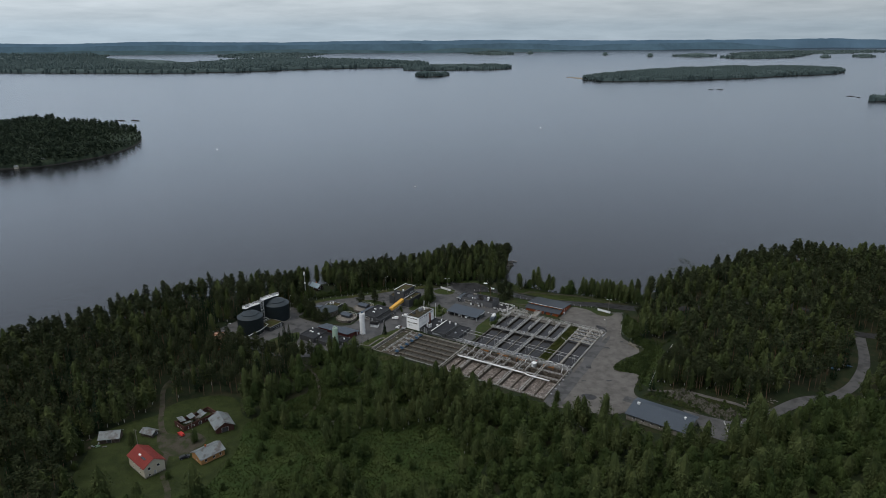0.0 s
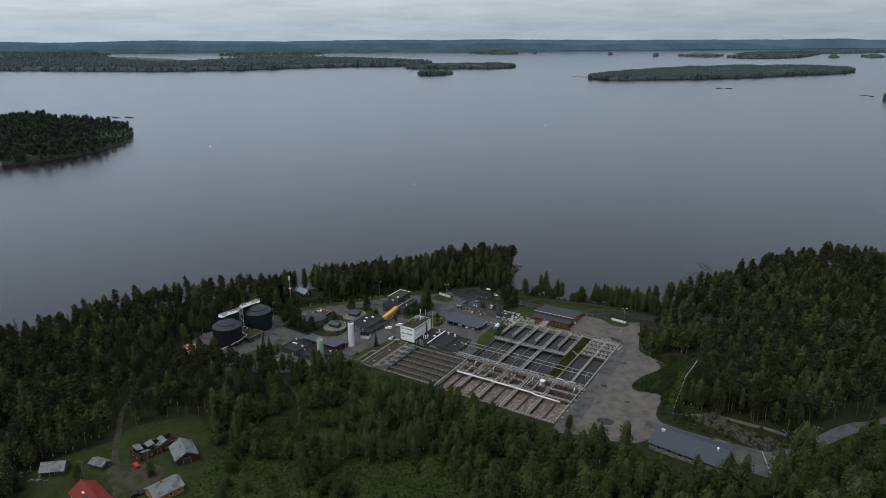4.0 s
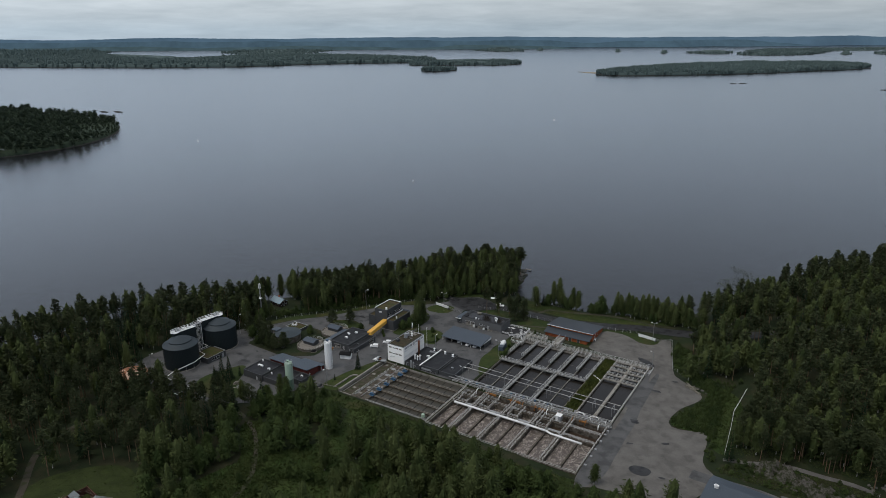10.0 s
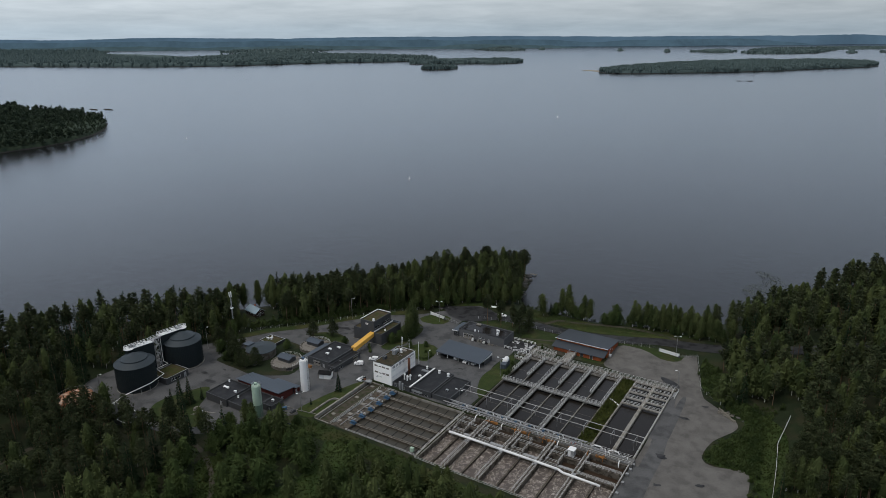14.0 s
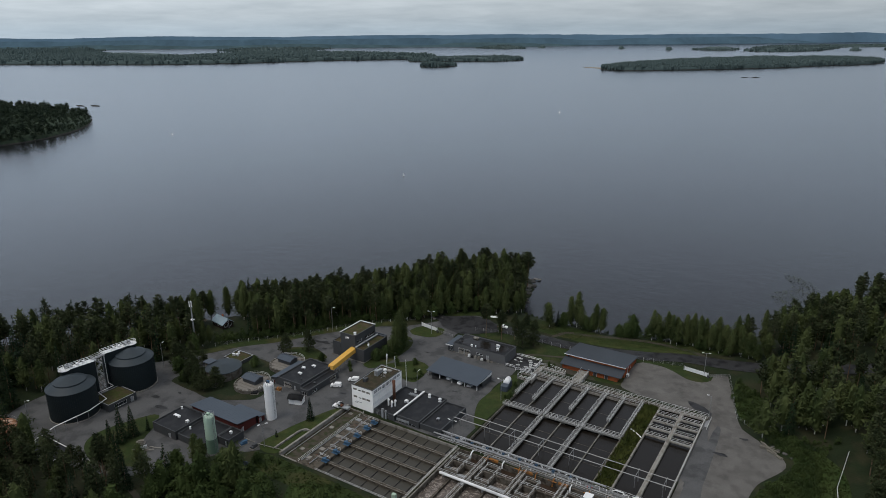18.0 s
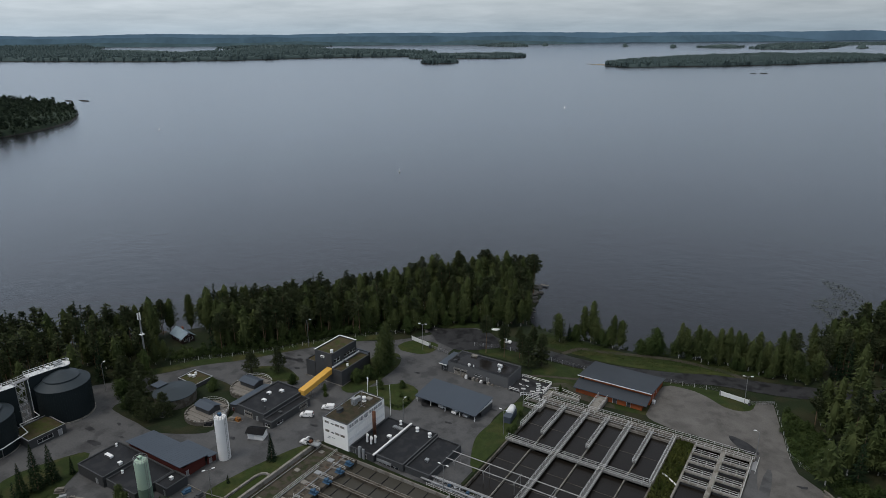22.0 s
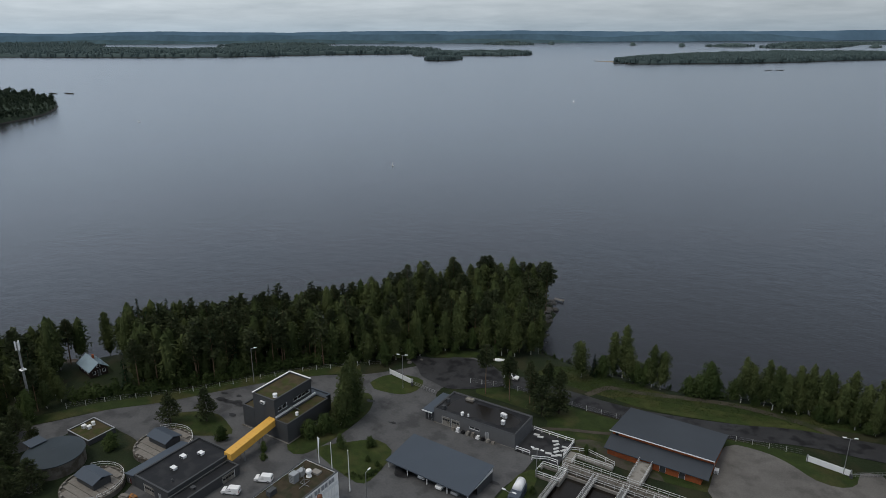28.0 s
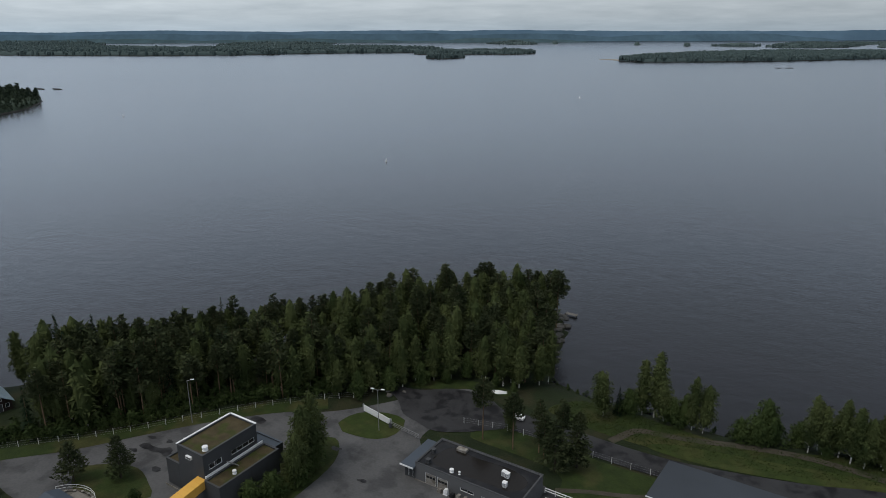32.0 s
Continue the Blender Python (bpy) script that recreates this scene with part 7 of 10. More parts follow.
# rusty gas holder and the low block half hidden in the wood
holder_ = thing("gas_holder", (-124.0, -107.5, 1.5), "rusty orange open gas holder among the trees", "tank")
bm = bmesh.new()
lathe(bm, [(6.35, 1.0), (6.35, 7.4), (5.6, 7.8), (2.0, 8.4)], 40, -124, -107.5)
part("shell", bm, mat("peeling_rust", (0.20, 0.085, 0.042), 0.8, 0.3, 1.5, 0.2, (0.42, 0.30, 0.22), 0.45, 2.0, bump=0.2), holder_)
bm = bmesh.new()
for i in range(28):
    a, b = (Vector((-124 + 6.2 * math.cos(2 * math.pi * k / 28), -107.5 + 6.2 * math.sin(2 * math.pi * k / 28), 7.4)) for k in (i, i + 1))
    beam(bm, a, a + Vector((0, 0, 1.2)), 0.06, 0.06)
    beam(bm, a + Vector((0, 0, 1.2)), b + Vector((0, 0, 1.2)), 0.06, 0.06)
part("railing", bm, STEEL, holder_)
lowb = thing("pump_house", (-114, -103, 1.0), "low black pump house with white roof edges", "building")
flat_block(lowb, -113.5, -105.6, -97.5, -98.6, 0.6, 3.8, DARK, FELT, east=[(1.5, 2.6, 0.4, 2.4, "door")], seams=2.5, coping=WHITEMETAL, cw=0.15)
cowl(lowb, -112, -102, 3.5, 0.25, 0.8, WHITEMETAL)
skid = thing("gas_flare", (-90.5, -99.8, 1.2), "galvanised equipment cage with a black flue", "machine")
railing(skid, [(-92.0, -101.4, 1.2), (-89.0, -101.4, 1.2), (-89.0, -98.4, 1.2), (-92.0, -98.4, 1.2), (-92.0, -101.4, 1.2)], h=1.9, gap=0.8)
part("body", boxes((-91.7, -101.0, 1.2, -89.3, -98.8, 2.5)), STEEL, skid)
bm = bmesh.new()
tube(bm, (-91.4, -98.8, 1.2), (-91.4, -98.8, 5.6), 0.35, n=10)
part("flue", bm, RUBBER, skid)


# round thickener tanks
def round_tank(x, y, r, z0, z1, label, hut=True, roofed=None):
    t = thing("thickener_tank", (x, y, z0), label, "tank", "round thickener tanks")
    bm = bmesh.new()
    lathe(bm, [(r, z0 - 0.6), (r, z1), (r - 0.35, z1), (r - 0.35, z1 - 0.5)], 40, x, y)
    part("wall", bm, CONCRETE, t)
    bm = bmesh.new()
    if roofed:
        lathe(bm, [(r + 0.25, z1 + 0.02), (r + 0.25, z1 + 0.2), (0.5, z1 + 1.1)], 40, x, y)
        part("roof", bm, roofed, t)
    else:
        lathe(bm, [(r - 0.4, z1 - 0.4), (r - 0.4, z1 - 0.3)], 40, x, y)
        part("cover", bm, CONCRETE, t)
        bm = bmesh.new()
        for i in range(24):
            q = 2 * math.pi * i / 24
            lathe(bm, [(0.28, z1), (0.28, z1 + 0.14)], 8, x + (r - 0.4) * math.cos(q), y + (r - 0.4) * math.sin(q))
        part("rim_cap", bm, PALE, t)
        for i in range(7):
            o = -r * 0.75 + i * r * 0.25
            hw = math.sqrt(max(0.2, (r * 0.85) ** 2 - o * o))
            slab(t, "cover_plank", x - hw, y + o - r * 0.115, z1 - 0.3, x + hw, y + o + r * 0.115, z1 - 0.02 - 0.03 * (i % 2), TIMBER)
        pts = [(x + r * math.cos(q), y + r * math.sin(q), z1) for q in np.linspace(-0.4, 2.6, 12)]
        railing(t, pts, gap=1.6)
    if hut:
        hx, hy = x - 0.4, y + 0.8
        for q in (((hx - 3.2, hy - 2.0), (hx + 3.2, hy - 2.0)), ((hx + 3.2, hy - 1.7), (hx + 3.2, hy + 1.7)), ((hx + 3.2, hy + 2.0), (hx - 3.2, hy + 2.0)), ((hx - 3.2, hy + 1.7), (hx - 3.2, hy - 1.7))):
            wall(t, *q, z1 - 0.3, z1 + 1.7, DARK)
        bm = bmesh.new()
        for sgn in (-1, 1):
            v = [(hx - 3.6, hy + sgn * 2.4, z1 + 1.65), (hx + 3.6, hy + sgn * 2.4, z1 + 1.65), (hx + 3.6, hy, z1 + 2.5), (hx - 3.6, hy, z1 + 2.5)]
            hi = [bm.verts.new(p) for p in v]
            lo = [bm.verts.new((p[0], p[1], p[2] - 0.12)) for p in v]
            bm.faces.new(hi if sgn < 0 else hi[::-1])
            bm.faces.new(lo[::-1] if sgn < 0 else lo)
            for i in range(4):
                bm.faces.new((lo[i], lo[(i + 1) % 4], hi[(i + 1) % 4], hi[i]))
        part("hut_roof", bm, SHEET, t)
    return t


round_tank(-84.4, -38.6, 6.6, 0.9, 2.5, "round concrete thickener with a small grey hut on top")
round_tank(-84.6, -20.4, 6.8, 0.6, 2.4, "round concrete thickener with a small grey hut on top")
round_tank(-100.0, -38.0, 6.4, 0.9, 4.4, "round concrete tank with a dark low cone roof", hut=False, roofed=TANKROOF)
hut = thing("stair_hut", (-107.0, -38.5, 0.8), "small pale hut with a grey roof beside the tank", "hut")
part("wall", boxes((-108.3, -39.8, 0.5, -105.7, -37.2, 5.0)), PALE, hut)
part("roof", boxes((-108.9, -40.4, 5.0, -105.1, -36.6, 5.2)), SHEET, hut)
mossy = thing("mossy_store", (-105.3, -25.8, 0.6), "low store with a mossy roof and white roof units", "building")
flat_block(mossy, -109.8, -29.5, -100.8, -22.5, 0.2, 2.4, DARK, MOSS, seams=2.4, coping=GREYMETAL, cw=0.2)
unit(mossy, -107.6, -26.5, 2.15, 0.9, 0.9, 0.8, WHITEMETAL)
unit(mossy, -106.2, -26.0, 2.15, 0.9, 0.9, 0.8, WHITEMETAL)
cowl(mossy, -107.0, -24.4, 2.15, 0.4, 0.9, WHITEMETAL)

# ---- trees that stand apart: shore wood, lawns, yard edges ----
MODELS = {}
for kind, n in (("pine", 4), ("birch", 4), ("spruce", 2), ("young", 3), ("broad_pine", 3), ("tall_pine", 3)):
    for k in range(n):
        crown, trunk = make_tree(kind, 500 + 17 * k + len(kind), 1700 if kind in ("young", "broad_pine") else 2100, 0.215 if kind in ("young", "broad_pine") else 0.245)
        mc = leafy("crown", crown.reshape(-1, 3), np.zeros((0, 3)), [SPECIES[kind][0]])
        mt = quads("trunk", trunk.reshape(-1, 3), None, [SPECIES[kind][1]])
        MODELS[kind, k] = (mc.data, mt.data)
        for o in (mc, mt):
            bpy.data.objects.remove(o)
TREE_LABEL = {"tall_pine": "tall pine with a long bare trunk", "pine": "tall pine with a rusty trunk", "birch": "white-trunked birch with a full crown", "spruce": "dark slim spruce", "young": "bushy young broadleaf tree", "broad_pine": "broad dark pine with boughs down low"}
trng = np.random.default_rng(77)


def tree(kind, x, y, size=1.0, where="", group=""):
    k = int(trng.integers(0, {"pine": 4, "birch": 4, "spruce": 2, "young": 3, "broad_pine": 3, "tall_pine": 3}[kind]))
    label = TREE_LABEL[kind] + (" " + where if where else "")
    t = thing("tree" if kind != "young" else "bush_tree", (x, y, gz(x, y) - 0.1), label, "tree", group, turn=float(trng.uniform(0, 360)))
    wide_ = {"spruce": 1.0, "birch": 1.12}.get(kind, 1.15)
    t.scale = (size * wide_ * float(trng.uniform(0.92, 1.1)), size * wide_ * float(trng.uniform(0.92, 1.1)), size)
    for nm, me in zip(("crown", "trunk"), MODELS[kind, k]):
        o = new(nm, me)
        o.parent = t
    return t


def grove(poly, spacing, kinds, seed, where, lo, hi, group, limit=200, margin=2.0, clear=True):
    xs, ys = [p[0] for p in poly], [p[1] for p in poly]
    x, y, rng = scatter(seed, min(xs), max(xs), min(ys), max(ys), spacing)
    ok = inside(poly, x, y) & (shore_distance(x, y) > margin)
    if clear:
        ok &= ~inside([(-148, 4), (-149, -8), (-133, -24), (-116, -14), (-124, 3)], x, y)
    names = list(kinds)
    p = np.array([kinds[k] for k in names], float)
    n = 0
    for px, py in zip(x[ok], y[ok]):
        if n < limit:
            tree(names[int(rng.choice(len(names), p=p / p.sum()))], float(px), float(py), float(rng.uniform(lo, hi)), where, group)
            n += 1
    return n


POINT = [(-70, 62), (-62, 72), (-50, 70), (-36, 68), (-31, 80), (-36, 96), (-42, 112), (-50, 126), (-66, 114), (-88, 92), (-100, 72), (-84, 56)]
STRIP = [(-158, -24), (-122, -14), (-108, 6), (-96, 24), (-82, 38), (-66, 48), (-72, 60), (-84, 54), (-100, 70), (-112, 56), (-134, 24), (-152, 0)]
c1 = grove(POINT, 6.0, {"pine": 1.0, "birch": 1.3, "spruce": 0.06}, 31, "in the wooded point", 0.88, 1.15, "trees on the point", 130)
c2 = grove(STRIP, 6.0, {"pine": 1.1, "birch": 0.8, "spruce": 0.12}, 32, "in the shore wood", 0.78, 1.02, "trees of the shore wood", 110)
grove([(-132, -39), (-152, -27), (-155, -14), (-147, -12), (-135, -17), (-125, -18), (-127, -30)], 4.2, {"birch": 1.0, "broad_pine": 1.2, "young": 0.6}, 33, "below the cottage", 0.5, 0.75, "trees of the shore wood", 40, clear=False)
for kind_mix, sd, poly in (({"pine": 1.0, "birch": 1.3, "spruce": 0.06}, 61, POINT), ({"pine": 1.1, "birch": 0.9, "spruce": 0.12}, 62, STRIP)):
    forest("shore_forest", "close KIND wood along the lake shore", kind_mix, sd, (min(p[0] for p in poly), max(p[0] for p in poly), min(p[1] for p in poly), max(p[1] for p in poly)), 4.8, 0.75, 1.05, lambda x, y, r, poly=poly: inside(poly, x, y), lambda x, y: x < 1e9)
SPOTS = [("birch", -14.1, 71, 0.9), ("spruce", -11.4, 74, 0.5), ("young", -9.3, 75.5, 1.0), ("birch", -6.7, 77.4, 0.9), ("birch", -4, 77.8, 1.02), ("birch", -1.5, 77.4, 0.84), ("young", 0.5, 77.6, 1.0), ("birch", 4.9, 77.3, 0.84),
         ("birch", 7.4, 77.3, 0.9), ("young", 3, 78, 0.9), ("young", 15, 78.6, 0.9), ("young", 18.1, 79.6, 1.0), ("young", 21.4, 81, 1.1), ("young", 19.8, 82.4, 1.15), ("young", 26.3, 84.4, 0.95), ("birch", 28.5, 84, 0.84), ("birch", 31.2, 85, 0.88),
         ("birch", 34.2, 85.6, 0.84), ("birch", 36.5, 84.5, 0.8), ("birch", 39, 84.4, 0.86), ("birch", 42, 87, 0.84), ("birch", 45, 87.5, 0.86), ("birch", 48, 86.5, 0.88), ("birch", 52, 87, 0.86), ("birch", 56.8, 88, 0.9),
         ("birch", 61, 92, 0.9), ("pine", 66, 92, 0.84), ("birch", 64, 98, 0.85), ("birch", 71, 98, 0.9), ("pine", 74, 92, 0.9), ("pine", 80, 98, 0.9), ("birch", 70, 106, 0.9), ("pine", 80, 110, 0.9), ("pine", 86, 104, 0.95), ("birch", 84, 122, 0.9), ("pine", 92, 116, 0.9)]
for kind, x, y, s in SPOTS:
    tree(kind, x, y - (3.0 + 0.12 * (min(x, 60) - 28) if x > 27 else 0.0), s, "by the lake", "trees along the road shore")
for kind, x, y, s, w in (("birch", -66.5, 49.5, 0.8, "before the point"), ("young", -63.5, 52.5, 1.0, "before the point"), ("birch", -70.4, 54.4, 0.95, "before the point"), ("young", -67.6, 45.6, 0.8, "behind the back road"), ("birch", -61.6, 55.6, 0.75, "before the point"), ("young", -59.0, 59.8, 0.9, "before the point"), ("birch", -56.8, 62.8, 0.85, "before the point"), ("young", -53.6, 63.8, 0.6, "before the point"), ("birch", -53.6, 66, 0.95, "before the point"), ("birch", -55.6, 67.4, 0.9, "before the point"), ("birch", -43.8, 72, 1.0, "before the point"), ("birch", -39.4, 72.5, 0.98, "before the point"), ("birch", -36.4, 71.2, 0.9, "before the point"), ("birch", -32.8, 75.5, 0.85, "before the point"), ("birch", -46.8, 70.2, 0.85, "before the point"), ("birch", -60.9, 60.2, 0.8, "before the point"), ("birch", -64.6, 57.6, 0.85, "before the point"), ("birch", -68.4, 55, 0.9, "before the point"), ("young", -62.6, 62.6, 1.0, "before the point"), ("young", -58.4, 64.2, 0.95, "before the point"), ("young", -50.4, 68.6, 0.8, "before the point"), ("young", -66.2, 59.8, 1.1, "before the point"), ("birch", -70.6, 47.6, 0.8, "behind the back road"), ("birch", -72.6, 43.4, 0.75, "behind the back road"), ("birch", -76, 45, 0.9, "behind the back road"), ("young", -69.6, 50.4, 0.9, "behind the back road"), ("young", -41.6, 68.6, 0.45, "before the point"), ("young", -36.2, 67.4, 0.4, "before the point"), ("spruce", -52.5, -58.4, 0.2, "on a lawn"), ("pine", -25.6, 46.6, 0.82, "behind the workshop"), ("pine", -20.2, 48.4, 0.72, "behind the workshop"), ("broad_pine", -14.7, 44.4, 1.4, "behind the workshop"), ("pine", -16.0, 51, 0.75, "behind the workshop"), ("pine", -18.0, 46, 0.80, "behind the workshop"), ("broad_pine", -11.4, 48.0, 1.3, "behind the workshop"), ("pine", -13, 53, 0.62, "behind the workshop"),
                         ("pine", -33.1, 46.6, 0.92, "behind the workshop"), ("birch", -29, 52.5, 0.45, "beside the road"), ("birch", -57.6, 17.5, 1.04, "beside the tower"), ("birch", -56.7, 14.4, 0.98, "beside the tower"), ("birch", -58.8, 20.0, 1.0, "beside the tower"), ("young", -55.6, 12.6, 1.05, "beside the tower"), ("young", -57.0, 16.6, 1.1, "beside the tower"), ("birch", -55.8, 11, 0.9, "beside the tower"), ("birch", -60.0, 22, 0.86, "beside the tower"),
                         ("young", -58.4, 2.2, 0.8, "beside the tower"), ("young", -56.6, 6.4, 0.85, "beside the tower"), ("young", -63.5, -8, 0.32, "under the conveyor"), ("young", -61.2, -10.5, 0.3, "under the conveyor"), ("young", -75.6, -10.4, 0.62, "on the back lawn"),
                         ("broad_pine", -93.0, -12.2, 1.2, "on the back lawn"), ("broad_pine", -86.1, -6.5, 1.15, "on the back lawn"), ("broad_pine", -117, -40, 0.95, "beside the mast"), ("broad_pine", -121, -36, 1.0, "beside the mast"), ("broad_pine", -114, -36, 0.75, "beside the mast"), ("young", -125.5, -31, 1.0, "beside the mast"), ("broad_pine", -126, -39, 1.15, "beside the mast"), ("broad_pine", -122, -42, 1.2, "beside the mast"), ("broad_pine", -113, -42, 1.0, "beside the mast"), ("young", -117, -45, 1.0, "beside the mast"), ("broad_pine", -96.4, -50.8, 1.05, "by the tanks"), ("broad_pine", -107.5, -45.5, 1.15, "by the tanks"), ("broad_pine", -99.8, -50.4, 1.1, "by the tanks"), ("broad_pine", -94.8, -46.2, 1.1, "by the tanks"), ("broad_pine", -105.9, -48.5, 1.2, "by the tanks"),
                         ("young", -103, -48.5, 0.9, "by the tanks"), ("young", -109, -49.5, 0.7, "by the tanks"), ("young", -94.6, -27.4, 0.75, "by the tanks"), ("spruce", -92.6, -89.6, 0.68, "on a lawn"), ("spruce", -92.2, -86.0, 0.84, "on a lawn"), ("spruce", -92.4, -82.0, 0.76, "on a lawn"),
                         ("spruce", -50.0, -45.2, 0.58, "on a lawn"), ("young", -49.3, 3.4, 0.44, "under the flagpoles"), ("young", -43.8, 8.0, 0.46, "under the flagpoles"), ("young", -40.5, 2.8, 0.28, "under the flagpoles"), ("young", -37.6, 2.6, 0.25, "under the flagpoles"),
                         ("spruce", -91, -77.5, 0.34, "beside the black block"), ("young", -4.6, 20.5, 0.3, "by the clarifiers"), ("young", -3.0, 13.5, 0.3, "by the clarifiers"), ("young", -2.2, 3.6, 0.22, "by the clarifiers"),
                         ("young", 1.5, 34.6, 0.3, "by the landing"), ("young", 3.0, 36.0, 0.26, "by the landing"), ("young", -0.4, 2.6, 0.34, "by the clarifiers"), ("young", -0.6, 5.0, 0.3, "by the clarifiers"), ("birch", 69.0, -66.5, 0.6, "at the basin corner"), ("birch", -49, -85, 0.66, "below the basins"), ("birch", -56, -84, 0.8, "below the drying block"), ("birch", -61, -82.5, 0.72, "below the drying block"),
                         ("young", -66, -86, 1.0, "below the drying block"), ("birch", -51, -80, 0.7, "below the drying block"), ("young", -44, -77, 0.8, "below the basins"), ("young", -53, -74.5, 0.7, "below the drying block"), ("young", -48, -71, 0.6, "below the basins"), ("birch", -72, -93, 0.8, "below the drying block"),
                         ("birch", -79, -97, 0.75, "below the drying block"), ("young", -60, -92, 1.1, "below the drying block")):
    tree(kind, x, y, s, w, "trees about the plant")
for k, (x, y, s) in enumerate(((88, -4, 0.55), (92, -8, 0.6), (94, 3, 0.6), (98, -14, 0.6), (97, 9, 0.55), (90, 10, 0.4), (100, -2, 0.6), (101, -21, 0.6), (96, -17, 0.45), (104, -30, 0.6), (109, -30, 0.55), (114, -34, 0.5), (100, 5, 0.5), (92, -13, 0.5), (88, 2, 0.5),
                               (120, -37, 0.45), (128, -39, 0.45), (106, -35, 0.45), (136, -39, 0.35), (143, -36, 0.4), (74, 44, 0.5), (77, 36, 0.5), (80, 28, 0.55), (72, 52, 0.45), (76, 49, 0.6))):
    tree("young", x - (4.0 if 97 < x < 106 and y > -32 else 0.0), y, s * 0.5, "on the rough ground by the yard", "scrub by the yard")
for k, (x, y, s, kind) in enumerate(((-53, -183, 0.7, "young"), (-27, -188, 0.55, "young"), (-42, -206, 0.5, "young"), (-20, -178, 0.7, "young"), (-16, -170, 0.7, "young"), (-73, -200, 0.6, "birch"), (-30, -165, 0.7, "young"), (-24, -172, 0.6, "young"), (-88, -214, 0.8, "young"), (-98, -204, 0.9, "birch"), (-80, -222, 0.6, "young"), (-35, -158, 0.8, "young"), (-42, -146, 0.9, "young"), (-70, -202, 0.4, "young"), (-66, -199, 0.35, "young"))):
    tree(kind, x, y, s, "in the farmyard", "trees in the farmyard")
srng = np.random.default_rng(29)
for k in range(34):
    x = 31 + 1.24 * k + float(srng.uniform(-0.9, 0.9))
    y = 80.4 - 0.08 * (x - 31) + float(srng.uniform(0, 6.5))
    kind = "young" if k % 3 == 1 else "birch"
    tree(kind, x, y, float(srng.uniform(0.55, 0.85)), "by the lake", "trees along the road shore")
grove(ribbon(spline([(-127, -11), (-120, -3), (-114.5, 4), (-108.4, 12.5), (-102, 21.5), (-90, 38.5), (-79, 48)], closed=False), 7.0), 3.4, {"young": 2.0, "birch": 0.8}, 36, "behind the fence", 0.5, 0.85, "trees behind the fence", 90)
hrng = np.random.default_rng(17)
for k in range(44):
    x = 106.5 + 1.12 * k + float(hrng.uniform(-0.8, 0.8))
    y = -23.5 + float(hrng.uniform(0, 11)) + 0.10 * max(0.0, x - 140)
    tree("tall_pine" if k % 6 else "birch", x, y, float(hrng.uniform(0.72, 0.95)), "at the hill edge", "pines at the hill edge")
brng = np.random.default_rng(91)
for poly, n in ((FARM_SLOPE, 9), (MEADOW_AREA, 10), (CLEARING, 8)):
    xs, ys = [p[0] for p in poly], [p[1] for p in poly]
    done = 0
    while done < n:
        x, y = float(brng.uniform(min(xs), max(xs))), float(brng.uniform(min(ys), max(ys)))
        if inside(poly, np.array([x]), np.array([y]))[0]:
            tree("young", x, y, float(brng.uniform(0.25, 0.55)), "in the rough grass", "scrub in the rough grass")
            done += 1
print("single trees", c1, c2)


def tufts(name, label, poly, n, seed, size, height, m, z=None):
    """Grass or scrub of many small blades as one body."""
    rng = np.random.default_rng(seed)
    xs, ys = [p[0] for p in poly], [p[1] for p in poly]
    x, y = rng.uniform(min(xs), max(xs), n * 3), rng.uniform(min(ys), max(ys), n * 3)
    ok = np.nonzero(inside(poly, x, y))[0][:n]
    x, y = x[ok], y[ok]
    g = ground(x, y) if z is None else np.full(len(x), z)
    h = height * rng.uniform(0.4, 1.3, len(x))
    c = np.stack([x, y, g + h * 0.45], 1)
    q = clumps(rng, c, size, np.stack([rng.normal(0, 1, len(x)), rng.normal(0, 1, len(x)), np.full(len(x), 0.9)], 1), rng.normal(0, 1, (len(x), 3)), 0.5)
    q[..., 2] = c[:, None, 2] + (q[..., 2] - c[:, None, 2]) * (h[:, None] / size)
    return tagged(leafy(name, q.reshape(-1, 3), np.zeros((0, 3)), [m]), label, "grass", kind="stuff")


MEADOWLEAF = leaf_mat("meadow_blades", (0.030, 0.048, 0.013), (0.076, 0.094, 0.032))
tufts("meadow_grass", "tall meadow grass and scrub", GLADE, 26000, 41, 0.42, 0.6, MEADOWLEAF)
tufts("slope_grass", "tall yellowing grass on the farm slope", FARM_SLOPE, 5000, 51, 0.40, 0.5, MEADOWLEAF)
tufts("ride_grass", "tall grass on the ride", ribbon(RIDE, 12), 2600, 53, 0.36, 0.45, MEADOWLEAF)
tufts("verge_grass", "rough grass on the shore verge", SHORE_LAWN, 9000, 54, 0.22, 0.22, MEADOWLEAF)
tufts("strip_grass", "uneven mown grass beside the road", ROAD_LAWN, 3500, 55, 0.16, 0.12, MEADOWLEAF)
tufts("slope_turf", "uneven grass above the basins", BASIN_LAWN, 1800, 56, 0.16, 0.14, MEADOWLEAF)
tufts("flag_turf", "uneven grass round the flagpoles", FLAG_LAWN, 1800, 57, 0.16, 0.14, MEADOWLEAF)
tufts("clarifier_turf", "uneven grass beside the clarifiers", CLARIFIER_LAWN, 2200, 58, 0.16, 0.14, MEADOWLEAF)
tufts("farm_tufts", "rough tussocky farmyard grass", FARM, 11000, 59, 0.26, 0.26, MEADOWLEAF)
tufts("hill_undergrowth", "blueberry and grass under the hill pines", [(105, -26.5), (124, -23.5), (150, -22), (162, -8), (150, 0), (108, -4)], 5000, 60, 0.34, 0.35, MEADOWLEAF)
tufts("cut_grass", "dry grass and heather on the rock cutting", CUT, 3600, 64, 0.30, 0.34, MEADOWLEAF)
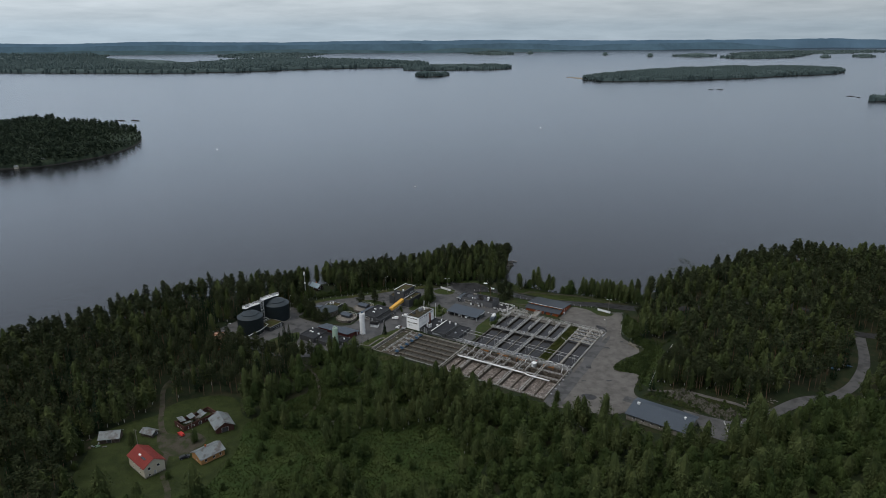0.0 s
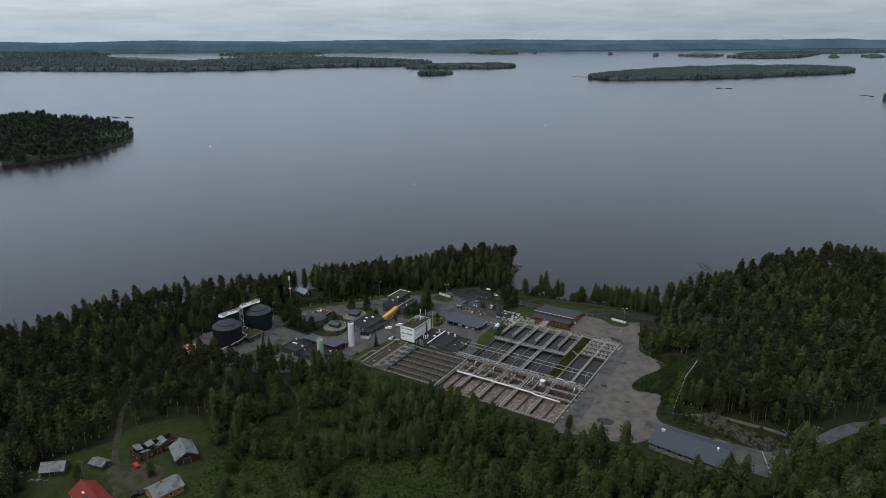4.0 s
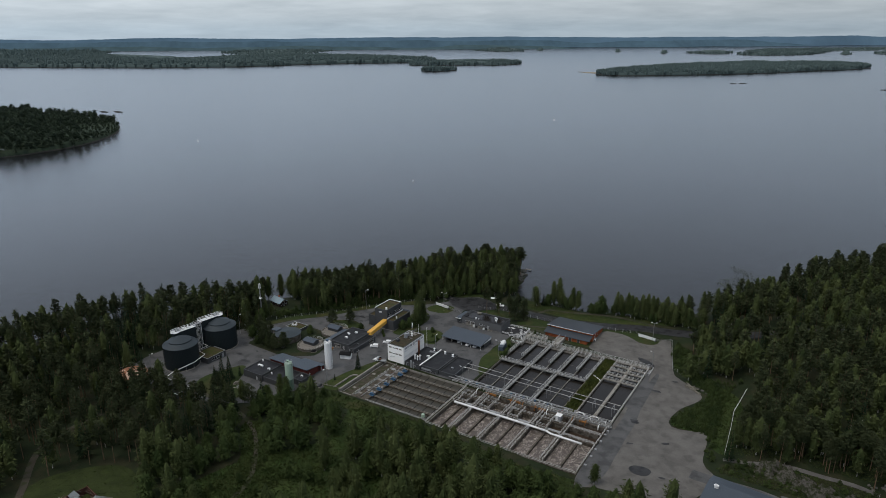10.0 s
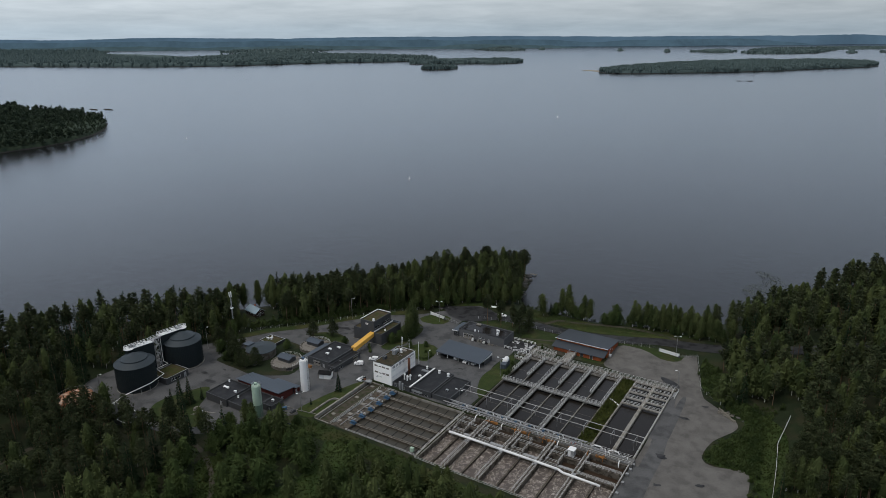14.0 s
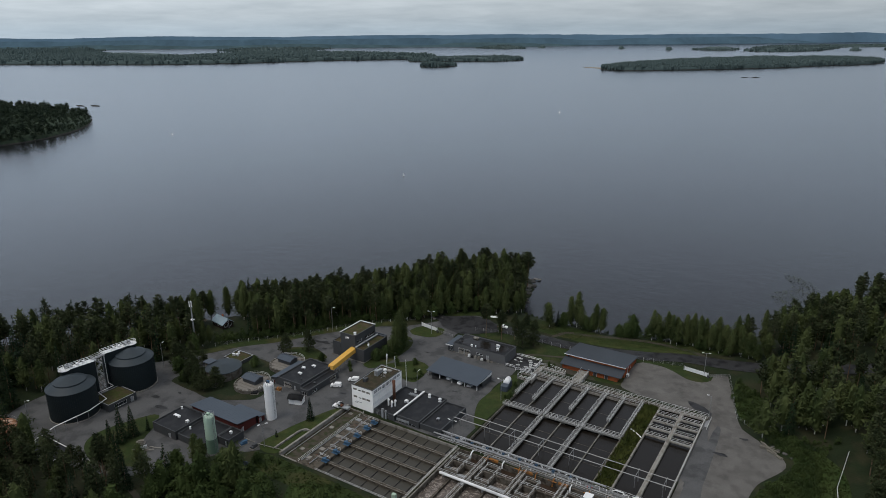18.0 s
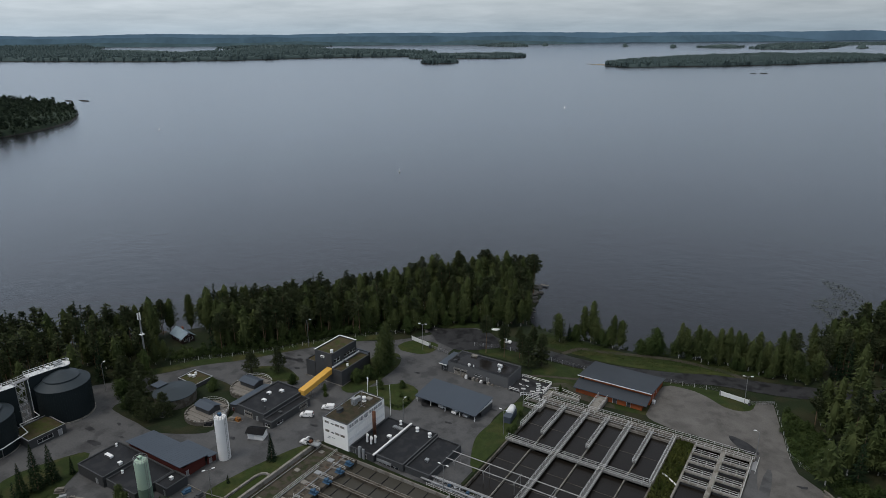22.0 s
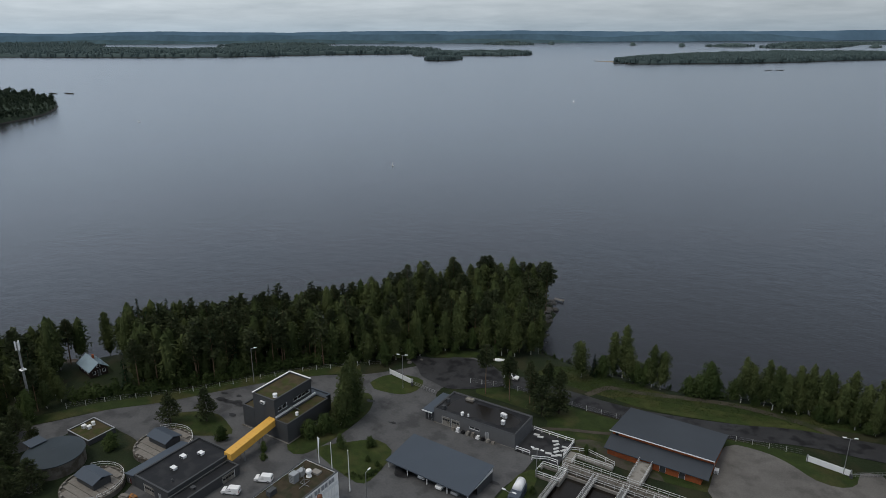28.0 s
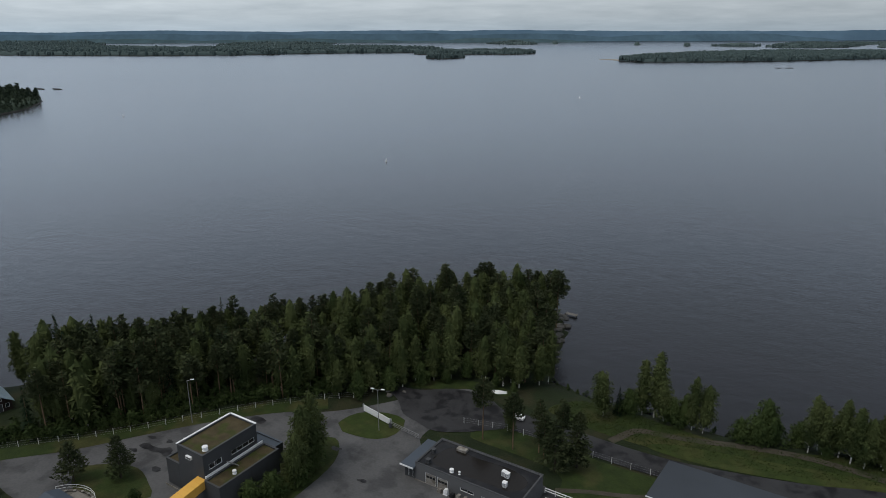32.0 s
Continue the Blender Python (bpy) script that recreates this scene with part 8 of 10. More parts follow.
tufts("bank_grass", "long grass on the bank below the basins", FRONT_BANK, 5000, 65, 0.30, 0.34, MEADOWLEAF)
tufts("yard_tufts", "tall weeds and grass beside the yard", EAST_GREEN, 6000, 66, 0.34, 0.45, MEADOWLEAF)
tufts("clearing_grass", "tall grass in the clearing", CLEARING, 5000, 52, 0.40, 0.5, MEADOWLEAF)
WEEDLEAF = leaf_mat("weed_leaves", (0.048, 0.066, 0.016), (0.130, 0.140, 0.040))
tufts("bed_weeds", "yellowing weeds between the basins", [(41.6, -26.5), (46.4, -26.5), (46.4, 25.4), (41.6, 25.4)], 2600, 43, 0.42, 0.9, WEEDLEAF, -0.55)


def thicket(name, label, poly, spacing, low, high, seed):
    """Low bushes standing close, as one body."""
    xs, ys = [p[0] for p in poly], [p[1] for p in poly]
    x, y, rng = scatter(seed, min(xs), max(xs), min(ys), max(ys), spacing)
    ok = inside(poly, x, y) & (rng.uniform(0, 1, x.shape) < 0.85) & ~inside(ribbon([(104.5, -30), (103, -10), (101.6, 6), (103.5, 27)], 9.0), x, y)
    x, y = x[ok], y[ok]
    spots = np.stack([x, y, ground(x, y) - 0.2, rng.uniform(0, 6.28, len(x)), rng.uniform(low, high, len(x)), rng.integers(0, 4, len(x))], 1)
    crowns, trunks = merge([make_tree("young", seed + 9 * k, 150, 0.62) for k in range(4)], spots, 1.5)
    return tagged(leafy(name, crowns, trunks, SPECIES["young"]), label, "scrub", kind="stuff")


thicket("verge_scrub", "dense low bushes behind the fence", ribbon(spline([(-127, -19), (-120, -10.5), (-110.5, 1), (-104.4, 9.5), (-98, 18.5), (-86, 35.5), (-75, 45)], False), 5.5), 1.5, 0.20, 0.46, 42)
thicket("hedge", "clipped dense hedge along the flag lawn", ribbon([(-41.5, -3.7), (-37.4, -3.3), (-36.8, -1), (-36.9, 3)], 1.7), 0.8, 0.09, 0.13, 71)
thicket("cut_scrub", "low scrub on the rock cutting", CUT, 3.0, 0.12, 0.3, 44)
thicket("yard_scrub", "dense willow scrub by the yard", EAST_GREEN, 1.8, 0.13, 0.36, 45)
thicket("verge_scrub", "willow scrub between the yard and the pine wood", [(80, 21), (88, 27), (102, 30), (104, -22), (101, -33), (96, -30), (99, -16), (86, -14), (86, 0), (92, 14)], 2.0, 0.12, 0.30, 49)
thicket("bank_scrub", "scrub on the bank below the basins", FRONT_BANK, 3.4, 0.10, 0.26, 46)
thicket("shore_scrub", "scrub at the waterline", ribbon([(-33, 82), (-20, 79.5), (0, 80.5), (14, 80.5), (28, 85.5), (46, 92.5), (62, 104)], 3), 1.8, 0.08, 0.2, 47)
REED = leaf_mat("reed_blades", (0.060, 0.074, 0.050), (0.090, 0.098, 0.068), 1.1)
tufts("reed_bed", "sparse reeds standing in the shallow bay", spline([(72, 136), (82, 146), (78, 160), (86, 178), (80, 196), (66, 204), (72, 184), (64, 168), (70, 152)]), 900, 48, 0.40, 0.14, REED, LAKE + 0.1)

# ---- rocks and the pier ----
rock_models = []
for k in range(4):
    bm = bmesh.new()
    bmesh.ops.create_icosphere(bm, subdivisions=2, radius=1.0)
    for v in bm.verts:
        v.co *= 1 + 0.35 * noise.noise(v.co * 1.3 + Vector((k * 5.1, 0, 0)))
        v.co.z *= 0.62
    me = bpy.data.meshes.new("boulder")
    bm.to_mesh(me)
    bm.free()
    me.materials.append(STONE)
    rock_models.append(me)


def boulder(x, y, s, where, group):
    o = new("boulder", rock_models[int(trng.integers(0, 4))])
    o.matrix_basis = pose(x, y, gz(x, y) + s * 0.2, 0, 0, float(trng.uniform(0, 360))) @ Matrix.Diagonal((s * float(trng.uniform(0.8, 1.4)), s, s * float(trng.uniform(0.7, 1.1)), 1))
    return tagged(o, "rough grey granite boulder " + where, "rock", group)


for k in range(22):
    f = k / 21
    x, y = -40.5 - 7 * f + float(trng.normal(0, 1.2)), 104 + 22 * f + float(trng.normal(0, 1.0))
    boulder(x, y, float(trng.uniform(0.5, 1.5)), "at the waterline", "shore boulders")
ROCKFACE = mat("bare_rock_face", (0.070, 0.064, 0.056), 0.9, 0.5, 0.5, 0.12, (0.024, 0.028, 0.013), 0.66, 1.1, bump=0.6)
ux, vy = np.meshgrid(np.arange(112, 152.01, 0.5), np.arange(-42, -26.9, 0.5), indexing="ij")
rz_ = np.empty_like(ux)
for i in range(ux.shape[0]):
    for j in range(ux.shape[1]):
        px, py = float(ux[i, j]), float(vy[i, j])
        mid = -30.5 - 6.5 * min(1.0, max(0.0, (px - 118) / 24)) + 1.5 * noise.noise(Vector((px * 0.2, 3.3, 0)))
        band = 1.0 - ((py - mid) / 4.6) ** 2 - max(0.0, (116 - px) / 4) - max(0.0, (px - 147) / 4)
        slabs = noise.cell(Vector((px * 0.42 + 0.3 * py, py * 0.55, 1.0))) * 1.9 + noise.cell(Vector((px * 0.9 - 0.4 * py, py * 1.1, 7.0))) * 1.0 + noise.noise(Vector((px * 0.7, py * 0.7, 4.0))) * 0.6
        rz_[i, j] = max(-0.5, min(1.0, band * 1.6)) * (1.3 + slabs) - 0.25
rz_ += ground(ux, vy)
n_u, n_v = ux.shape
ii, jj = np.meshgrid(np.arange(n_u - 1), np.arange(n_v - 1), indexing="ij")
a0 = (ii * n_v + jj).ravel()
tagged(quads("rock_outcrop", np.stack([ux, vy, rz_], -1).reshape(-1, 3), None, [ROCKFACE], faces=np.stack([a0, a0 + n_v, a0 + n_v + 1, a0 + 1], -1)), "bare broken rock face with moss above the road", "rock", kind="structure")
for k in range(30):
    u = float(trng.uniform(0, 1))
    x, y = 149 + 13 * u + float(trng.normal(0, 0.8)), -25.5 + 8.5 * u + float(trng.normal(0, 1.2))
    boulder(x, y, float(trng.uniform(0.3, 0.8)), "in the rubble slope", "boulders of the cutting")
for x, y in ((-36, 96), (-38, 99), (-34, 90), (-3, 80), (2, 80.6), (6, 80), (-63.5, 52), (-62, 50.5), (-60, 54), (85, 18.5), (87, 17.5), (83.5, 19.5), (89, 16)):
    boulder(x, y, float(trng.uniform(0.4, 0.8)), "on the ground", "loose boulders")
pier = thing("jetty", (-45.5, 127, LAKE), "short dark timber jetty on posts", "jetty")
for k in range(9):
    part("plank", boxes((-47.0 + 0.45 * k, 125.6, 0.55 + LAKE, -46.6 + 0.45 * k, 127.4, 0.63 + LAKE)), TIMBER, pier)
for x in (-46.8, -43.4):
    for y in (125.8, 127.2):
        part("post", boxes((x - 0.1, y - 0.1, LAKE - 2.0, x + 0.1, y + 0.1, LAKE + 0.9)), TIMBER, pier)
for x, y in ((-264.8, 316), (-678, 381), (-331, 845)):
    b = thing("buoy", (x, y, LAKE), "small white lake buoy", "buoy", "lake buoys")
    bm = bmesh.new()
    lathe(bm, [(0.3, LAKE - 0.5), (0.75, LAKE), (0.7, LAKE + 0.5), (0.2, LAKE + 0.7), (0.2, LAKE + 2.3), (0.1, LAKE + 2.4)], 12, x, y)
    part("float", bm, WHITEMETAL, b)

# ---- lamp posts, mast, flagpoles, fences, gates ----


def lamp_post(x, y, h, turn=0.0, heads=1):
    p = thing("street_lamp", (x, y, gz(x, y)), "galvanised yard lamp post with a slim head", "lamp", "yard lamps", turn=turn)
    bm = bmesh.new()
    tube(bm, (0, 0, -0.3), (0, 0, h), 0.11, 0.07, n=8)
    part("pole", bm, STEEL, p, local=True)
    for s in ((1,) if heads == 1 else (1, -1)):
        bm = bmesh.new()
        tube(bm, (0, 0, h - 0.1), (1.1 * s, 0, h + 0.15), 0.05, n=6)
        part("arm", bm, STEEL, p, local=True)
        x0, x1 = sorted((0.8 * s, 1.6 * s))
        part("head", boxes((x0, -0.16, h + 0.12, x1, 0.16, h + 0.26)), WHITEMETAL, p, local=True)
    return p


for x, y, h, t, n in ((-55.0, 37.2, 10.6, 20, 2), (-92.2, 15.2, 11.0, 40, 1), (54.6, 58.6, 9.6, 200, 2), (62.4, 29.6, 8.0, 180, 1), (-125.2, -46, 10, 100, 1), (-3.2, -31.2, 8.2, 0, 2), (-2.6, 1.2, 8.2, 0, 2), (-4.6, 19.0, 7.5, 0, 2), (-127.5, -96, 9, 30, 1), (-31, -9.5, 8, 90, 1), (-52.0, -64.1, 8.0, 60, 2)):
    lamp_post(x, y, h, t, n)
mast = thing("radio_mast", (-126.5, -29.5, gz(-126.5, -29.5)), "tall slim radio mast with antennas at its head", "mast")
bm = bmesh.new()
tube(bm, (0, 0, -0.5), (0, 0, 22), 0.42, 0.22, n=10)
part("pole", bm, STEEL, mast, local=True)
for q in range(3):
    a = radians(120 * q)
    part("antenna", boxes((0.5 * math.cos(a) - 0.14, 0.5 * math.sin(a) - 0.14, 19.8, 0.5 * math.cos(a) + 0.14, 0.5 * math.sin(a) + 0.14, 22.2)), WHITEMETAL, mast, local=True)
part("platform", boxes((-0.7, -0.7, 14.2, 0.7, 0.7, 14.3), (-0.6, -0.1, 14.3, 0.6, 0.1, 14.9)), WHITEMETAL, mast, local=True)
for k, x in enumerate((-36.7, -41.6, -45.4)):
    f = thing("flagpole", (x, -8.3, gz(x, -8.3)), "white flagpole with a furled pennant" if k == 2 else "bare white painted metal flagpole", "flagpole", "flagpoles")
    bm = bmesh.new()
    tube(bm, (0, 0, -0.2), (0, 0, 10.4), 0.13, 0.06, n=8)
    part("pole", bm, WHITEMETAL, f, local=True)
    bm = bmesh.new()
    lathe(bm, [(0.05, 10.4), (0.13, 10.5), (0.05, 10.62)], 8)
    part("finial", bm, WHITEMETAL, f, local=True)
    if k == 2:
        bm = bmesh.new()
        rings = [[bm.verts.new((px, py + 0.05 * (-1) ** i, 10.4 - 0.55 * i)) for px, py in ((0.08, -0.04), (0.5 - 0.06 * i, -0.04), (0.5 - 0.06 * i, 0.04), (0.08, 0.04))] for i in range(7)]
        for lo, hi in zip(rings[1:], rings):
            for i in range(4):
                bm.faces.new((lo[i], lo[(i + 1) % 4], hi[(i + 1) % 4], hi[i]))
        bm.faces.new(rings[0])
        bm.faces.new(rings[-1][::-1])
        part("pennant", bm, WHITEMETAL, f, local=True)


def fence(label, line, h=1.6, gap=4.0, m=None, rails=3, wire=0.016):
    f = thing("fence", (*line[0], gz(*line[0])), label, "fence")
    for a, b in zip(line, line[1:]):
        a, b = Vector(a), Vector(b)
        n = max(1, round((b - a).length / gap))
        for i in range(n):
            p, q = a.lerp(b, i / n), a.lerp(b, (i + 1) / n)
            zp, zq = gz(p.x, p.y), gz(q.x, q.y)
            part("post", boxes((p.x - 0.05, p.y - 0.05, zp - 0.3, p.x + 0.05, p.y + 0.05, zp + h)), m or RAIL, f)
            bm = bmesh.new()
            for k in range(rails):
                z = h * (k + 1) / rails - 0.05
                beam(bm, (p.x, p.y, zp + z), (q.x, q.y, zq + z), wire, wire)
            part("board" if wire > 0.05 else "wire", bm, RAIL if wire > 0.05 else STEEL, f)
    return f


fence("wire fence with pale posts behind the back road", [(-124, -22), (-118, -14.6), (-107.3, -3), (-100.8, 5.3), (-94.6, 14.5), (-82.5, 31.0), (-74, 40), (-66, 47)])
fence("wire fence with pale posts along the lake road", [(-40, 50), (-30, 52.5), (-14, 53.2), (6, 55.4), (31, 60.5), (46, 62)])
fence("wire fence beside the yard", [(63.5, 61), (67.5, 46), (70.5, 34), (76, 28)])
fence("pale slatted path rail on the hill", [(104, -27), (103, -10), (101.6, 6), (103.5, 24)], 0.9, 3.0, RAIL, 2, 0.11)
fence("low rail across the road end", [(151.7, -27.4), (154, -34.4), (147.4, -43.6), (149.2, -56)], 1.1, 2.5, RAIL, 2)
logs = thing("log_pile", (83.4, 17.0, gz(83.4, 17.0)), "untidy pile of pale timber logs at the yard edge", "log pile")
lrng = random.Random(8)
for k in range(14):
    x, y = 81.6 + 0.42 * (k % 9) + lrng.uniform(-0.2, 0.2), 18.4 - 0.42 * (k % 9) + lrng.uniform(-0.3, 0.3)
    q, l, z = radians(lrng.uniform(-60, 10)), lrng.uniform(1.8, 3.0), gz(x, y) + (0.26 if k < 9 else 0.66)
    bm = bmesh.new()
    beam(bm, (x - l * math.cos(q), y - l * math.sin(q), z), (x + l * math.cos(q), y + l * math.sin(q), z + 0.05), 0.36, 0.36)
    part("log", bm, LOGWOOD, logs)
path = drape("hill_path", ribbon(spline([(104, -30), (113, -29), (123.8, -26.8), (134.6, -26.4), (145, -25.6), (151.7, -27.0)], False), 1.8), GRAVEL, 0.08, "narrow trodden path over the rock cutting", "path")


def sliding_gate(a, b, c, label):
    g = thing("sliding_gate", (*a, gz(*a)), label, "gate")
    za, zc = gz(*a), gz(*c)
    bm = bmesh.new()
    beam(bm, (*a, za + 1.0), (*b, za + 1.0), 0.12, 1.5)
    part("panel", bm, WHITEMETAL, g)
    for f in np.linspace(0.06, 0.94, 8):
        x, y = a[0] + (b[0] - a[0]) * f, a[1] + (b[1] - a[1]) * f
        part("rib", boxes((x - 0.05, y - 0.1, za + 0.22, x + 0.05, y + 0.1, za + 1.78)), WHITEMETAL, g)
    for f in (0.02, 0.98):
        x, y = a[0] + (b[0] - a[0]) * f, a[1] + (b[1] - a[1]) * f
        part("post", boxes((x - 0.12, y - 0.16, za - 0.3, x + 0.12, y + 0.16, za + 1.95)), STEEL, g)
    bm = bmesh.new()
    for h in (0.4, 0.8, 1.2):
        beam(bm, (*b, za + h), (*c, zc + h), 0.07, 0.07)
    n = 8
    for i in range(n + 1):
        x, y = b[0] + (c[0] - b[0]) * i / n, b[1] + (c[1] - b[1]) * i / n
        beam(bm, (x, y, za + (zc - za) * i / n), (x, y, za + (zc - za) * i / n + 1.25), 0.06, 0.06)
    part("barrier", bm, STEEL, g)
    part("drive_box", boxes((b[0] - 0.4, b[1] - 0.5, za - 0.1, b[0] + 0.3, b[1] - 0.1, za + 0.9)), DARK, g)


sliding_gate((-63.2, 41.6), (-53.4, 39.8), (-45.4, 39.4), "white sliding gate standing open at the entrance")
sliding_gate((46.8, 59.8), (56.2, 58.4), (63.0, 62.6), "white sliding gate at the yard entrance")

# ---- terrace and pit by the clarifiers ----
deck = thing("terrace", (-8, 31.5, -1.0), "paved terrace with white railings beside the workshop", "terrace")
part("paving", boxes((-13.5, 26.0, -1.6, -2.2, 36.6, -0.5)), WET, deck)
railing(deck, [(-13.3, 36.4, -0.5), (-2.4, 36.4, -0.5), (-2.4, 29.5, -0.5)], r=0.07, m=WHITEMETAL)
railing(deck, [(-13.3, 26.2, -0.5), (-9.6, 26.2, -0.5)], r=0.07, m=WHITEMETAL)
railing(deck, [(-8.4, 24.8, -0.6), (-4.8, 26.2, -0.5), (-2.4, 26.2, -0.5)], r=0.07, m=WHITEMETAL)
for k, (x, y, t) in enumerate(((-11.8, 34.8, 10), (-10.6, 34.4, 15), (-6.6, 34.6, 30), (-5.8, 33.4, 60), (-5.2, 31.8, 60), (-4.6, 30.6, 62), (-3.4, 32.0, 60), (-3.6, 33.4, 0), (-9.4, 29.0, 20), (-3.6, 29.6, 20), (-4.4, 28.8, 25), (-6.0, 29.0, 18))):
    c = thing("concrete_block", (x, y, -0.5), "pale precast slab lying on the terrace", "slab", "white slabs on the terrace", turn=t)
    part("slab", boxes((-0.75, -0.3, 0.0, 0.75, 0.3, 0.2)), RAIL, c, local=True)
pit = thing("valve_pit", (-1.8, 21.4, -1.2), "railed concrete valve pit with a grating floor", "pit")
part("wall", boxes((-5.0, 19.2, -1.5, 1.0, 19.5, 0.0), (-5.0, 23.4, -1.5, 1.0, 23.7, 0.0), (-5.0, 19.5, -1.5, -4.7, 23.4, 0.0), (0.7, 19.5, -1.5, 1.0, 23.4, 0.0)), PALE, pit)
part("grating", boxes((-4.7, 19.5, -0.9, 0.7, 23.4, -0.8)), STEEL, pit)
railing(pit, [(-4.9, 19.3, 0), (0.9, 19.3, 0), (0.9, 23.5, 0), (-4.9, 23.5, 0), (-4.9, 19.3, 0)], r=0.06, m=WHITEMETAL)
ramp_ = thing("walkway_ramp", (2, 30.5, -1.5), "railed ramp curving to the basin gallery", "ramp")
part("ramp_deck", boxes((-2.0, 28.2, -2.0, 0.2, 33.0, -0.6), (0.2, 31.5, -2.0, 9.0, 33.0, -0.7)), PALE, ramp_)
railing(ramp_, [(-2.0, 28.4, -0.6), (-2.0, 33.0, -0.6), (2.0, 34.6, -0.7), (9.0, 33.0, -0.7)], r=0.06)
railing(ramp_, [(0.2, 28.4, -0.6), (0.2, 31.5, -0.6), (9.0, 31.5, -0.7)], r=0.06)
tankc = thing("chemical_container", (-5.0, 10.2, gz(-5, 10.2)), "blue-grey container with a white rounded tank on top", "container", turn=8)
part("body", boxes((-1.25, -3.0, 0, 1.25, 3.0, 2.2)), SHEET, tankc, local=True)
bm = bmesh.new()
tube(bm, (0, -0.4, 2.5), (0, 2.8, 2.5), 1.05, n=16)
part("tank", bm, WHITEMETAL, tankc, local=True, smooth=True)
for y in (-2, -1, 0, 1, 2):
    part("rib", boxes((1.25, y - 0.05, 0.1, 1.32, y + 0.05, 2.1)), SHEET, tankc, local=True)
shed = thing("garden_shed", (-61.6, -39.4, gz(-62, -39)), "white bin shed with a black roof", "shed", turn=20)
shed.scale = (1.25, 1.25, 1.2)
part("wall", boxes((-1.9, -1.2, 0, 1.9, 1.2, 1.9)), WHITE, shed, local=True)
bm = bmesh.new()
for s in (-1, 1):
    v = [(-2.3, s * 1.7, 1.8), (2.3, s * 1.7, 1.8), (2.3, 0, 2.6), (-2.3, 0, 2.6)]
    bm.faces.new([bm.verts.new(p) for p in (v if s < 0 else v[::-1])])
bmesh.ops.solidify(bm, geom=bm.faces[:], thickness=-0.12)
part("roof", bm, FELT, shed, local=True)
part("door", boxes((-1.6, -1.24, 0.1, -0.2, -1.2, 1.7)), WHITEMETAL, shed, local=True)
for k, (x, y, m, nm, lab) in enumerate(((-73.5, -36.2, ORANGE, "skip", "small orange-brown material heap on pallets"), (-75.2, -37.0, TIMBER, "skip", "stack of planks on the asphalt"), (-79.0, -42.5, RUBBER, "skip", "black pump unit on a frame"),
                                       (-86.5, -83.5, TIMBER, "skip", "pile of weathered boards"), (-83, -85.0, GREYMETAL, "skip", "pile of pale pipes"), (-58.5, -66.5, BLUE, "skip", "dark blue skip on the asphalt"), (-54.5, -66, DARK, "skip", "dark skip on the asphalt"), (-95.5, -45.8, DARK, "skip", "dark bin shelter on the asphalt"))):
    s = thing("material_stack", (x, y, gz(x, y)), lab, "stack", "loose materials in the yard", turn=15 * k)
    part("base", boxes((-1.4, -0.8, 0, 1.4, 0.8, 0.18)), TIMBER, s, local=True)
    part("load", boxes((-1.2, -0.6, 0.18, 0.9, 0.6, 0.8), (-0.6, -0.4, 0.8, 1.1, 0.5, 1.15)), m, s, local=True)

# ---- vehicles ----


